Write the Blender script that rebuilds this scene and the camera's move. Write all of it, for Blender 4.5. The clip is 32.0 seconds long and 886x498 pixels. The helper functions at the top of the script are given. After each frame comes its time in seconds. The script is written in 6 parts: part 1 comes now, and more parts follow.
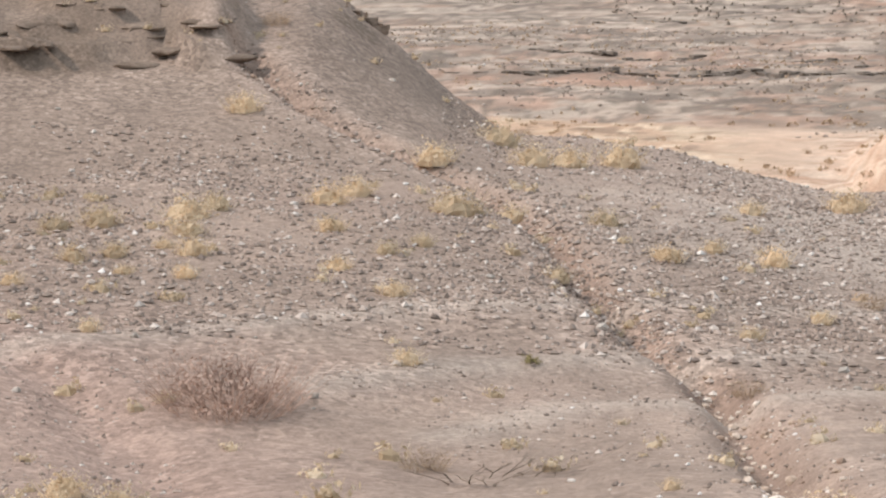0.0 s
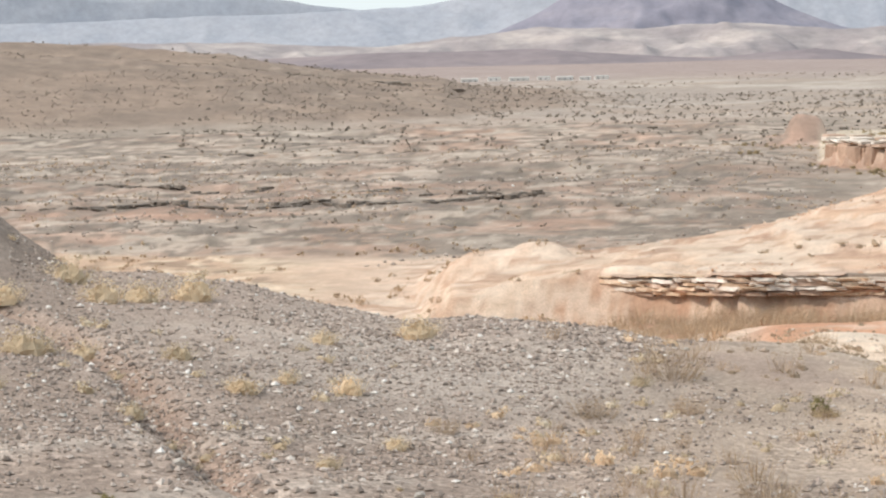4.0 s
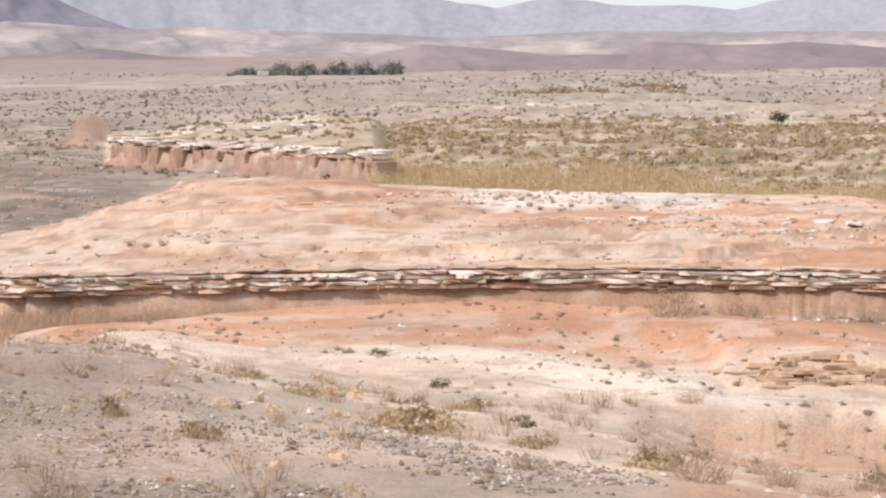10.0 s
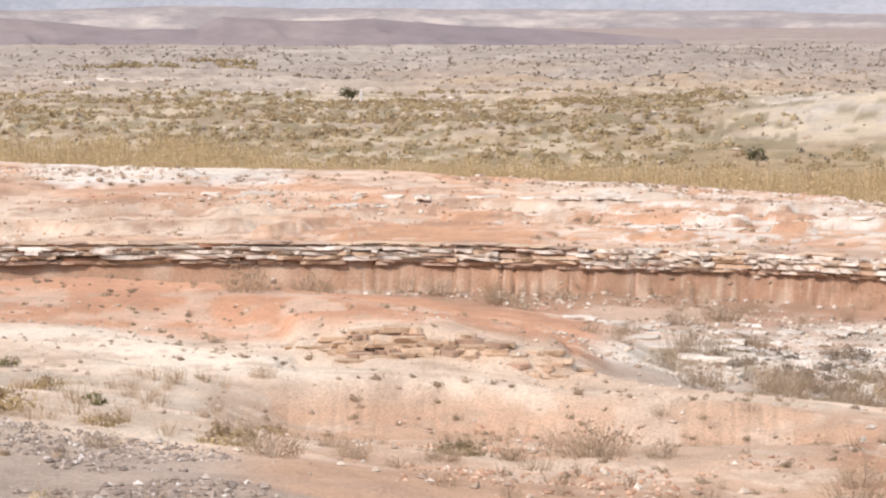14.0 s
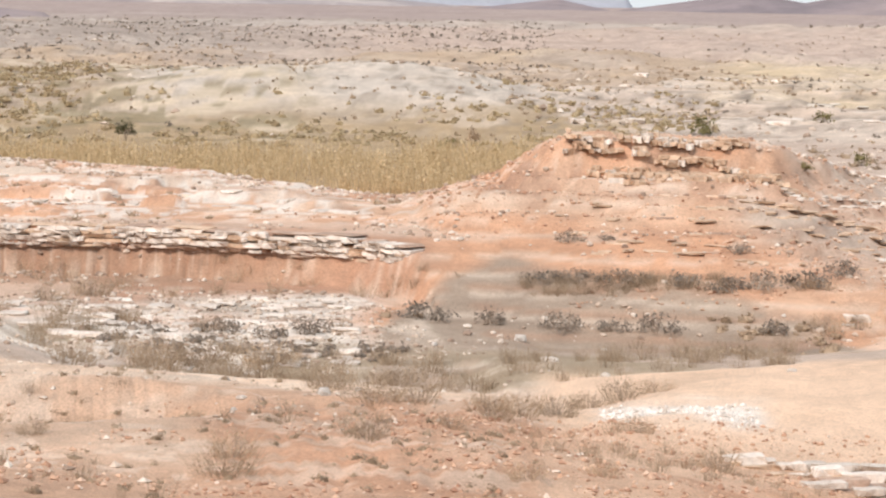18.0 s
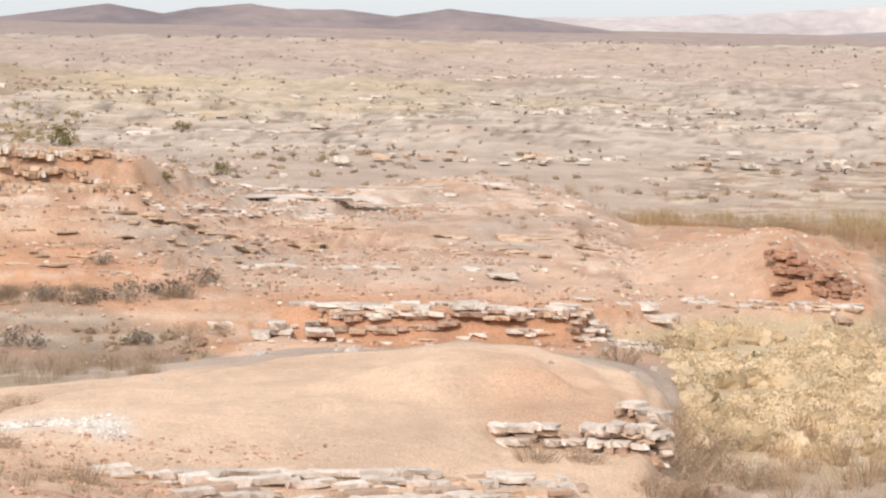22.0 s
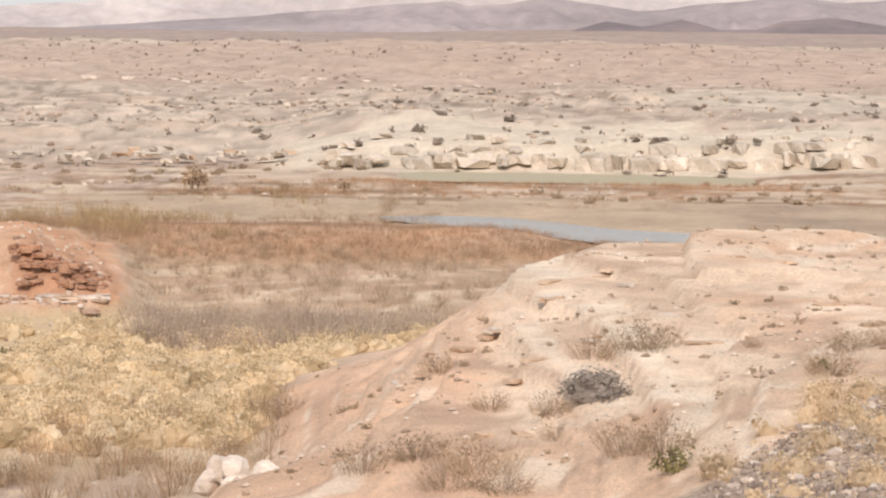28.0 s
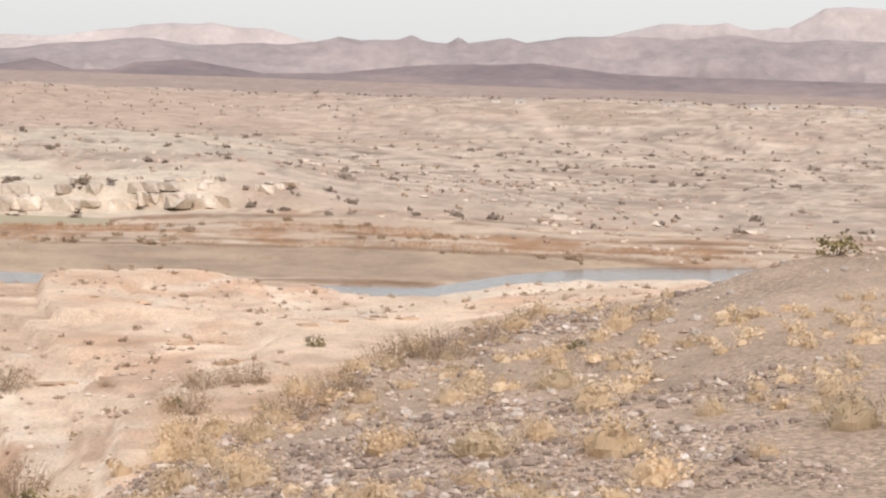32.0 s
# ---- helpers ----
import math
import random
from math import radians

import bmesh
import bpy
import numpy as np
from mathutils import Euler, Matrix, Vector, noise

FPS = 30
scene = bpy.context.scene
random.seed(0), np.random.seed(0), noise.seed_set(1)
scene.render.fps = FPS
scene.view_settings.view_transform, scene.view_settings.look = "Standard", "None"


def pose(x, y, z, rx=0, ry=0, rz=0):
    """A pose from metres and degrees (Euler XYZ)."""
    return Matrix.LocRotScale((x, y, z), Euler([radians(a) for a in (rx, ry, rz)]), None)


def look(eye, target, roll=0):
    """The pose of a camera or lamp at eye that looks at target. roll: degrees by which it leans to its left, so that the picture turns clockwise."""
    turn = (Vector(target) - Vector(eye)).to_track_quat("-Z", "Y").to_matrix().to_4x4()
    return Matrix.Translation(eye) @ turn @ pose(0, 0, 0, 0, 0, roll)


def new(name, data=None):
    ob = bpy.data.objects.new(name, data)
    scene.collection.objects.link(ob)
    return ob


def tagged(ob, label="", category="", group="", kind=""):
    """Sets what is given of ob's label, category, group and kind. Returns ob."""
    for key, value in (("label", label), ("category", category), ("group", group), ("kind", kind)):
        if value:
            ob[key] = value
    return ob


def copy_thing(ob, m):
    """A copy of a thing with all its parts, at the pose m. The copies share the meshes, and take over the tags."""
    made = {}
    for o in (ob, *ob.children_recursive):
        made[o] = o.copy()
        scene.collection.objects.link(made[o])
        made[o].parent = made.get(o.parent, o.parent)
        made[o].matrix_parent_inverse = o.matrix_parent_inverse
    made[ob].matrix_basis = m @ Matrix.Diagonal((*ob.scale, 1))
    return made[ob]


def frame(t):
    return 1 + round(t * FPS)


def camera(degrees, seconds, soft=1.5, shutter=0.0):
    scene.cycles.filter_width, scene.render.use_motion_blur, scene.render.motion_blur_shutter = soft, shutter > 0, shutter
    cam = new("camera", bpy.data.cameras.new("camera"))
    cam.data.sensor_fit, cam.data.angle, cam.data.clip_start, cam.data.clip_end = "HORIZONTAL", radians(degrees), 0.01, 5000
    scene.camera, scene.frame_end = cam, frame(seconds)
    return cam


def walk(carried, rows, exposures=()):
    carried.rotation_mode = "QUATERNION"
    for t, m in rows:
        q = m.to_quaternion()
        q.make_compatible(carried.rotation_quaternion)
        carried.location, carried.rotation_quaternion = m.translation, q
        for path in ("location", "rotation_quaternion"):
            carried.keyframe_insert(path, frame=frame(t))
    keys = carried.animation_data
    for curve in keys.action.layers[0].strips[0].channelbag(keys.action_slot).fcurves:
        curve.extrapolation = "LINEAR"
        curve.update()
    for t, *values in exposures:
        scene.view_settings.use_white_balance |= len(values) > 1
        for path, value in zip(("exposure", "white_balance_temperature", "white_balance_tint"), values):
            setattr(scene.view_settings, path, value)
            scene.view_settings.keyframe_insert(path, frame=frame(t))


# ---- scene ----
EYE = 18.0   # height of the lens over the valley floor
NORTH = 50.0  # bearing along which +y points

def spot(bearing, r, z=0.0):
    """A place from its bearing in degrees, its distance and its height."""
    a = radians(bearing - NORTH)
    return Vector((r * math.sin(a), r * math.cos(a), z))


cam = camera(21.27, 32.0, soft=2.2)
# seconds, bearing, tilt, lean
TURNS = [
    (0, 0.000, -7.653, -0.560), (0.5, 1.742, -6.846, -1.069), (1, 2.786, -5.930, -1.677), (1.5, 3.990, -5.799, -1.877), (2, 4.814, -5.755, -1.942), (2.5,
    6.405, -5.502, -1.856), (3, 8.410, -5.121, -1.501), (3.5, 9.434, -4.871, -1.332), (5.5, 14.971, -3.998, -1.107), (6, 16.574, -4.070, -1.028), (6.5,
    18.043, -4.125, -0.968), (7, 20.045, -4.051, -0.992), (7.5, 22.033, -4.095, -0.997), (8, 23.233, -4.198, -0.902), (8.5, 24.724, -4.351, -0.848), (9,
    26.086, -4.450, -0.760), (9.5, 27.066, -4.714, -0.749), (10, 27.702, -4.890, -0.699), (10.5, 28.937, -5.190, -0.719), (11, 30.194, -5.373, -0.629),
    (11.5, 31.379, -5.419, -0.470), (12, 32.469, -5.486, -0.333), (12.5, 34.028, -5.431, -0.236), (13, 35.262, -5.470, -0.112), (13.5, 36.623, -5.528,
    -0.082), (15.5, 43.000, -5.536, 0.097), (16, 44.819, -5.553, 0.197), (16.5, 46.968, -5.635, 0.430), (17, 49.241, -5.881, 0.754), (17.5, 51.097,
    -6.034, 0.962), (18, 53.415, -6.080, 0.904), (18.5, 55.656, -6.118, 0.974), (19, 57.618, -5.981, 1.091), (19.5, 60.049, -5.900, 1.206), (20, 61.934,
    -5.958, 1.182), (20.5, 63.579, -5.896, 1.156), (21, 65.428, -5.680, 1.352), (21.5, 67.190, -5.615, 1.365), (22, 68.867, -5.551, 1.246), (22.5, 70.365,
    -5.584, 1.104), (23, 71.754, -5.407, 0.949), (23.5, 73.425, -5.223, 0.712), (24, 74.925, -5.175, 0.548), (24.5, 76.783, -5.218, 0.691), (25, 78.739,
    -5.291, 1.024), (25.5, 80.361, -5.327, 0.944), (27.5, 84.775, -5.573, 0.738), (28, 87.132, -5.414, 0.776), (28.5, 89.498, -5.293, 1.218), (29, 91.470,
    -5.301, 1.428), (29.5, 93.152, -5.326, 1.522), (30, 94.990, -4.853, 1.622), (30.5, 96.872, -4.619, 1.782), (31, 99.230, -4.437, 1.898), (31.5,
    101.588, -4.305, 1.841), (32, 102.751, -4.080, 1.917),
]
walk(cam, [(t, look((0, 0, EYE), Vector((0, 0, EYE)) + spot(b, math.cos(radians(p)), math.sin(radians(p))), lean)) for t, b, p, lean in TURNS],
     exposures=[(0, 0.06, 6550, 16), (0.3, 0.16, 6520, 14), (0.8, 0.44, 6440, 10), (1.2, 0.46, 6420, 10), (2, 0.29, 6400, 10), (3, 0.24, 6400, 10), (4.5, 0.0, 6500, 13), (6, -0.28, 6680, 20), (7, -0.08, 6650, 20), (8, -0.09, 6630, 21), (9, -0.02, 6600, 21), (13, 0.09, 6540, 20), (16, 0.09, 6520, 17), (21, -0.03, 6680, 17),
                (25, 0.0, 6740, 17), (28, -0.16, 6960, 20), (30, -0.15, 6940, 20), (31, -0.12, 6950, 20), (32, -0.18, 6900, 20)])

# ---- light: thin bright haze over a high sun ----
SUN_UP, SUN_BEARING = 43.0, 268.0
world = bpy.data.worlds.new("hazy_sky")
scene.world = world
world.use_nodes = True
wt = world.node_tree
sky = wt.nodes.new("ShaderNodeTexSky")
sky.sky_type, sky.sun_disc = "NISHITA", False
sky.sun_elevation, sky.sun_rotation = radians(SUN_UP), radians(SUN_BEARING - NORTH)
sky.air_density, sky.dust_density, sky.ozone_density = 1.0, 1.5, 1.0
veil = wt.nodes.new("ShaderNodeMix")  # thin high cloud, lit evenly
veil.data_type = "RGBA"
veil.inputs[0].default_value = 0.72
veil.inputs[7].default_value = (7.6, 8.5, 8.75, 1)
wt.nodes["Background"].inputs["Strength"].default_value = 0.125
wt.links.new(sky.outputs[0], veil.inputs[6])
wt.links.new(veil.outputs[2], wt.nodes["Background"].inputs["Color"])
sun = new("sun", bpy.data.lights.new("sun", "SUN"))
sun.data.energy, sun.data.angle, sun.data.color = 2.7, radians(5.0), (1.0, 0.90, 0.79)
sun.matrix_world = look(spot(SUN_BEARING, 60 * math.cos(radians(SUN_UP)), 60 * math.sin(radians(SUN_UP))), (0, 0, 0))

# ---- tools ----
def lattice(ix, iy, seed):
    h = ix.astype(np.int32).view(np.uint32) * np.uint32(374761393) + iy.astype(np.int32).view(np.uint32) * np.uint32(668265263)
    h = (h + np.uint32(seed * 974711 & 0xFFFFFFFF)) & np.uint32(0x7FFFFFFF)
    h = ((h ^ (h >> np.uint32(13))) * np.uint32(1274126177)) & np.uint32(0x7FFFFFFF)
    h = (h ^ (h >> np.uint32(16))) & np.uint32(0xFFFF)
    return h.astype(np.float32) * np.float32(1 / 32767.5) - np.float32(1)


def rough(x, y, size, seed=0, octaves=4, gain=0.5):
    """Smooth random relief from -1 to 1, with its largest waves of that size."""
    x, y = x.astype(np.float32), y.astype(np.float32)
    total, amp, norm = np.zeros_like(x), 1.0, 0.0
    for k in range(octaves):
        u, v = x / size + 17.3 * k, y / size - 9.1 * k
        ix, iy = np.floor(u), np.floor(v)
        fx, fy = u - ix, v - iy
        fx, fy = fx * fx * (3 - 2 * fx), fy * fy * (3 - 2 * fy)
        a, b = lattice(ix, iy, seed + k), lattice(ix + 1, iy, seed + k)
        c, d = lattice(ix, iy + 1, seed + k), lattice(ix + 1, iy + 1, seed + k)
        total += amp * ((a * (1 - fx) + b * fx) * (1 - fy) + (c * (1 - fx) + d * fx) * fy)
        norm, amp, size = norm + amp, amp * gain, size / 2
    return (total / norm).astype(float)


def rough_on(on, x, y, *how):
    """rough(), worked out only where the mask is above nothing."""
    out, k = np.zeros_like(x), on > 1e-3
    if k.any():
        out[k] = rough(x[k], y[k], *how)
    return out


def step(x, a, b):
    t = np.clip((x - a) / (b - a), 0, 1)
    return t * t * (3 - 2 * t)


def window(x, a, b, soft):
    return step(x, a - soft, a + soft) * (1 - step(x, b - soft, b + soft))


def mesh_from(name, verts, faces, smooth=False):
    me = bpy.data.meshes.new(name)
    verts, faces = np.asarray(verts, np.float32), np.asarray(faces, np.int32)
    n = faces.shape[1]
    me.vertices.add(len(verts))
    me.vertices.foreach_set("co", verts.ravel())
    me.loops.add(faces.size)
    me.loops.foreach_set("vertex_index", faces.ravel())
    me.polygons.add(len(faces))
    me.polygons.foreach_set("loop_start", np.arange(0, faces.size, n, dtype=np.int32))
    me.polygons.foreach_set("use_smooth", np.full(len(faces), smooth))
    me.update(calc_edges=True)
    return me


def put(name, me, material, parent=None, label="", category="", group="", kind=""):
    if material and not me.materials:
        me.materials.append(material)
    ob = new(name, me)
    ob.parent = parent
    return tagged(ob, label, category, group, kind)


# ---- materials ----
def nodes_of(name, roughness=0.9, specular=0.2):
    m = bpy.data.materials.new(name)
    m.use_nodes = True
    b = m.node_tree.nodes["Principled BSDF"]
    b.inputs["Roughness"].default_value = roughness
    b.inputs["Specular IOR Level"].default_value = specular
    return m, m.node_tree, b


def noise_node(t, scale, detail=4.0, rough_=0.6, stretch=None):
    n = t.nodes.new("ShaderNodeTexNoise")
    n.inputs["Scale"].default_value, n.inputs["Detail"].default_value, n.inputs["Roughness"].default_value = scale, detail, rough_
    g = t.nodes.new("ShaderNodeNewGeometry")
    if stretch:
        mp = t.nodes.new("ShaderNodeMapping")
        mp.inputs["Scale"].default_value = stretch
        t.links.new(g.outputs["Position"], mp.inputs["Vector"])
        t.links.new(mp.outputs[0], n.inputs["Vector"])
    else:
        t.links.new(g.outputs["Position"], n.inputs["Vector"])
    return n.outputs["Fac"]


def ramp(t, fac, stops):
    r = t.nodes.new("ShaderNodeValToRGB")
    while len(r.color_ramp.elements) < len(stops):
        r.color_ramp.elements.new(0.5)
    for e, (p, c) in zip(r.color_ramp.elements, stops):
        e.position, e.color = p, (*c, 1) if len(c) == 3 else c
    t.links.new(fac, r.inputs[0])
    return r.outputs[0]


def mix(t, fac, a, b, how="MIX"):
    n = t.nodes.new("ShaderNodeMix")
    n.data_type, n.blend_type = "RGBA", how
    for k, v in ((0, fac), (6, a), (7, b)):
        if isinstance(v, (int, float)):
            n.inputs[k].default_value = v
        elif isinstance(v, tuple):
            n.inputs[k].default_value = (*v, 1)
        else:
            t.links.new(v, n.inputs[k])
    return n.outputs[2]


def bump(t, b, height, strength, distance):
    n = t.nodes.new("ShaderNodeBump")
    n.inputs["Strength"].default_value, n.inputs["Distance"].default_value = strength, distance
    t.links.new(height, n.inputs["Height"])
    t.links.new(n.outputs[0], b.inputs["Normal"])


def gray(v):
    return (v, v, v)


def soil_material():
    """Bare desert ground: soil colours from the sheet, speckled with grit, stones and stains."""
    m, t, b = nodes_of("desert_soil", 0.95, 0.15)
    a = t.nodes.new("ShaderNodeAttribute")
    a.attribute_name = "soil"
    big = ramp(t, noise_node(t, 0.12, 5, 0.65), [(0.3, gray(0.80)), (0.7, gray(1.15))])
    streak = ramp(t, noise_node(t, 0.5, 5, 0.7, (1, 1, 4)), [(0.3, gray(0.92)), (0.72, gray(1.06))])
    grit = ramp(t, noise_node(t, 11.0, 3, 0.8), [(0.3, gray(0.58)), (0.5, gray(1.0)), (0.72, gray(1.3))])
    c = mix(t, 1.0, a.outputs["Color"], big, "MULTIPLY")
    c = mix(t, 1.0, c, streak, "MULTIPLY")
    c = mix(t, 0.8, c, grit, "MULTIPLY")
    clods = ramp(t, noise_node(t, 0.95, 7, 0.78), [(0.3, gray(0.76)), (0.5, gray(1.08)), (0.68, gray(1.32))])
    c = mix(t, 0.4, c, clods, "MULTIPLY")
    # gravel: small stones of many greys, where the sheet is stony
    s = t.nodes.new("ShaderNodeAttribute")
    s.attribute_name = "stony"
    v = t.nodes.new("ShaderNodeTexVoronoi")
    v.inputs["Scale"].default_value, v.inputs["Randomness"].default_value = 7.5, 1.0
    g = t.nodes.new("ShaderNodeNewGeometry")
    t.links.new(g.outputs["Position"], v.inputs["Vector"])
    sep = t.nodes.new("ShaderNodeSeparateColor")
    t.links.new(v.outputs["Color"], sep.inputs[0])
    pebble = ramp(t, sep.outputs[0], [(0, gray(0.66)), (0.35, gray(0.87)), (0.7, gray(1.08)), (0.9, gray(1.2)), (1, (1.4, 1.43, 1.46))])
    c = mix(t, s.outputs["Fac"], c, mix(t, 1.0, c, pebble, "MULTIPLY"))
    t.links.new(c, b.inputs["Base Color"])
    bump(t, b, noise_node(t, 1.6, 8, 0.78), 0.6, 0.3)
    return m


def rock_material(name, dark, mid, light, scale=0.8, bands=0.0):
    m, t, b = nodes_of(name, 0.92, 0.2)
    n = noise_node(t, scale, 6, 0.7, (1, 1, 1 + bands))
    c = ramp(t, n, [(0.28, dark), (0.5, mid), (0.72, light)])
    o = t.nodes.new("ShaderNodeObjectInfo")
    c = mix(t, 1.0, c, ramp(t, o.outputs["Random"], [(0, gray(0.78)), (1, gray(1.12))]), "MULTIPLY")
    g = ramp(t, noise_node(t, scale * 7, 4, 0.7), [(0.3, gray(0.75)), (0.7, gray(1.12))])
    t.links.new(mix(t, 0.8, c, g, "MULTIPLY"), b.inputs["Base Color"])
    bump(t, b, noise_node(t, scale * 4, 6, 0.7), 0.8, 0.12)
    return m


def far_material(name, dark, mid, light, scale=0.004, stretch=(1, 1, 3)):
    m, t, b = nodes_of(name, 1.0, 0.05)
    c = ramp(t, noise_node(t, scale, 7, 0.65, stretch), [(0.32, dark), (0.5, mid), (0.68, light)])
    g = ramp(t, noise_node(t, scale * 9, 5, 0.7), [(0.3, gray(0.88)), (0.7, gray(1.1))])
    t.links.new(mix(t, 1.0, c, g, "MULTIPLY"), b.inputs["Base Color"])
    return m


SOIL = soil_material()

# ---- the ground: one sheet from the camera's hill to the horizon ----
# break lines from near to far: bearing, distance, height
def br(*v):
    return np.array(v, float).reshape(-1, 3)


NEAR = br(-15, 30, 11.6, 0, 32, 11.0, 10, 40, 10.5, 20, 45, 9.95, 28, 44, 9.8, 34, 38, 10.3, 40, 46, 8.6, 47, 50, 7.6, 56, 50, 7.6, 59.5, 52, 7.0, 62, 55, 5.6,
          65, 58, 4.3, 70, 60, 3.7, 74, 64, 3.0, 78, 66, 3.2, 82, 58, 6.0, 90, 56, 6.8, 95, 48, 9.0, 103, 45, 10.4, 111, 42, 10.9, 120, 40, 11.2)
BENCH = br(-15, 86, 17.8, -7.7, 84, 17.0, -3.2, 82, 16.6, -2.4, 81, 15.9, -1.6, 80, 14.9, -0.6, 78.5, 13.7, 0.3, 78, 12.65,
           1.5, 75, 11.65, 3.7, 72, 11.63, 5.8, 70, 11.4, 7.4, 69, 10.88, 9.5, 67, 10.6, 11.2, 66, 10.85, 13.3, 64, 10.75, 15.9, 63, 10.38, 18.1, 64, 10.26, 19.5, 66, 10.0,
           21, 58, 9.95, 22.5, 56, 9.63, 25, 53, 9.3, 28, 50, 9.1, 33, 48, 9.0, 40, 56, 7.5, 47, 62, 6.95, 54, 60, 6.7)
BENCH = np.vstack([BENCH, br(56.5, 63, 6.25, 61, 66, 4.9, 64.7, 69, 4.55, 69, 70.5, 4.45, 71.7, 70.5, 4.4, 74, 72, 3.0, 75, 72, 2.4, 79, 75, 1.4, 81, 68, 3.4, 81.7, 68, 4.6, 83, 70, 4.9,
                             86, 68, 6.2, 90, 70, 6.8, 95, 56, 8.8, 98.3, 62, 8.95, 103.5, 70, 10.0, 108, 74, 11.3, 111, 78, 12.45, 113, 78, 12.8, 120, 78, 13.4)])
TOE = br(-15, 57, 12.1, -4, 58, 12.2, -1, 58, 12.1, 1.5, 58, 11.7, 4.8, 57, 11.35, 9, 55, 10.8, 13, 53, 10.5, 19.5, 52, 10.2, 22.5, 51, 10.1)
SHELF = br(-15, 110, 4, 1, 100, 3.5, 10, 92, 3, 15, 88, 3.5, 17.5, 86, 5.0, 18.6, 84, 7.0, 19.5, 82, 8.0, 21, 80, 8.25, 22.5, 78, 8.0, 25, 78, 7.4, 28, 78, 7.0, 33, 76, 6.4, 40, 76, 6.0, 46, 74, 5.9,
           49, 72, 5.8, 54, 68, 6.0, 56.5, 68, 5.2, 58, 76, 4.6, 61, 78, 4.9, 64.9, 79, 4.9, 69, 78, 4.75, 70.5, 77.2, 4.0, 73.9, 77, 3.9, 75.5, 80, 1.6, 80, 85, 1.2,
           82, 85, 1.2, 84, 80, 3.0, 84.9, 80, 4.0)
SHELF = np.vstack([SHELF, br(86, 80, 5.5, 87.1, 82, 6.2, 90, 82, 7.6, 93, 80, 8.2, 98, 80, 8.6, 103, 86, 9.3, 106, 90, 9.6, 108.9, 92, 9.8,
                             110, 92, 10.9, 113, 92, 11.5, 120, 92, 12)])
DUNE = br(-15, 140, 1.5, 10, 130, 1, 15, 112, 3, 18.4, 98, 6.2, 22.1, 102, 6.3, 25, 104, 6.45, 29, 105, 6.45, 32.5, 104, 6.2, 34.5, 100, 6.2,
          36.8, 96, 5.9, 38, 93, 5.75, 40, 91, 5.35, 41.5, 90, 4.6, 43, 92, 3.7, 45, 95, 3.0, 47, 96, 2.5, 49, 96, 2.2, 54, 96, 2, 57, 80, 4.2, 60.2, 82, 4.6, 63, 84, 4.7,
          67.1, 85, 5.15, 69.3, 86, 5.7, 71.1, 85, 5.6, 72.6, 83, 5.0, 73.7, 79, 4.6, 75, 95, 1.3, 82, 100, 1)
DUNE = np.vstack([DUNE, br(85.7, 84, 4.6, 87.1, 90, 6.0, 89.2, 97, 8.0, 90.9, 102, 8.5, 93, 104, 8.75, 93.5, 104, 9.35, 94.7, 106, 9.0, 97.8, 110, 8.6,
                           100.3, 115, 7.6, 102.5, 115, 7.4, 104.8, 125, 7.5, 109, 135, 7.2, 110.5, 125, 6.5, 120, 125, 6)])
WASH = br(-15, 150, 1, 5, 145, 0.8, 10, 143, 0.9, 14, 146, 1.2, 15, 146, 1.5, 20, 140, 2.0, 30, 138.8, 2, 37, 138.4, 2.1, 46, 134.4, 1.9, 51, 129.2, 2.2, 52.3, 126, 2.1, 53.3, 118, 1.9,
          56, 112, 1.5, 61, 112, 1.5, 63.5, 116, 1.6, 65, 119.8, 1.6, 72, 119.6, 1.6, 75, 126, 1.2, 79, 134, 1.2, 81, 133, 0.8, 87, 135, 0.5, 90, 130, 0.5, 95, 150, 0, 120, 165, 0)
LEDGE = br(-15, 160, 1.2, 8, 150, 1.0, 9.8, 148, 1.2, 10.7, 148, 2.9, 14, 150, 4.3, 18, 142, 4.7, 27, 140.5, 4.9, 37, 140, 4.6,
           46, 136, 4.7, 51, 131, 4.7, 53, 127, 4.4, 55, 130, 4.2, 58, 132, 5.0, 62, 130, 4.6, 64, 121, 3.0, 67.5, 121, 3.1, 72, 120.5, 3.2,
           74, 128, 2.8, 76, 135.5, 2.3, 79.2, 135.5, 2.4, 80, 140, 0.8, 90, 160, 0.3, 120, 180, 0)
CREST = br(-15, 175, 1.2, 8, 160, 1, 9.8, 153, 1.2, 10.7, 152, 3.0, 14, 158, 4.0, 18.2, 168, 5.2, 20, 176, 6.4, 21.7, 184, 7.6, 23.6, 186, 7.6,
           26.3, 188, 6.75, 28.1, 188, 6.4, 37, 186, 5.5, 43.7, 175, 5.25, 47.8, 165, 5.05, 51.1, 150, 4.65, 52.2, 142, 4.6, 53.2, 144, 5.4,
           55.1, 146, 7.2, 56.3, 145, 7.2, 61.4, 146, 7.0, 63, 155, 6.2, 64.5, 160, 5.6, 67, 172, 5.2, 69.7, 192, 5.3, 72.2, 185, 3.8)
CREST = np.vstack([CREST, br(73.6, 172, 2.0, 75.8, 143, 4.1, 77, 142, 5.0, 77.6, 140, 4.1, 79.2, 138, 2.6, 80.2, 150, 0.6, 95, 200, 0, 120, 220, 0)])


def along(line, bearing):
    b = np.append(line[:, 0], 345.0)
    return [np.interp(bearing, b, np.append(line[:, k], line[0, k])) for k in (1, 2)]


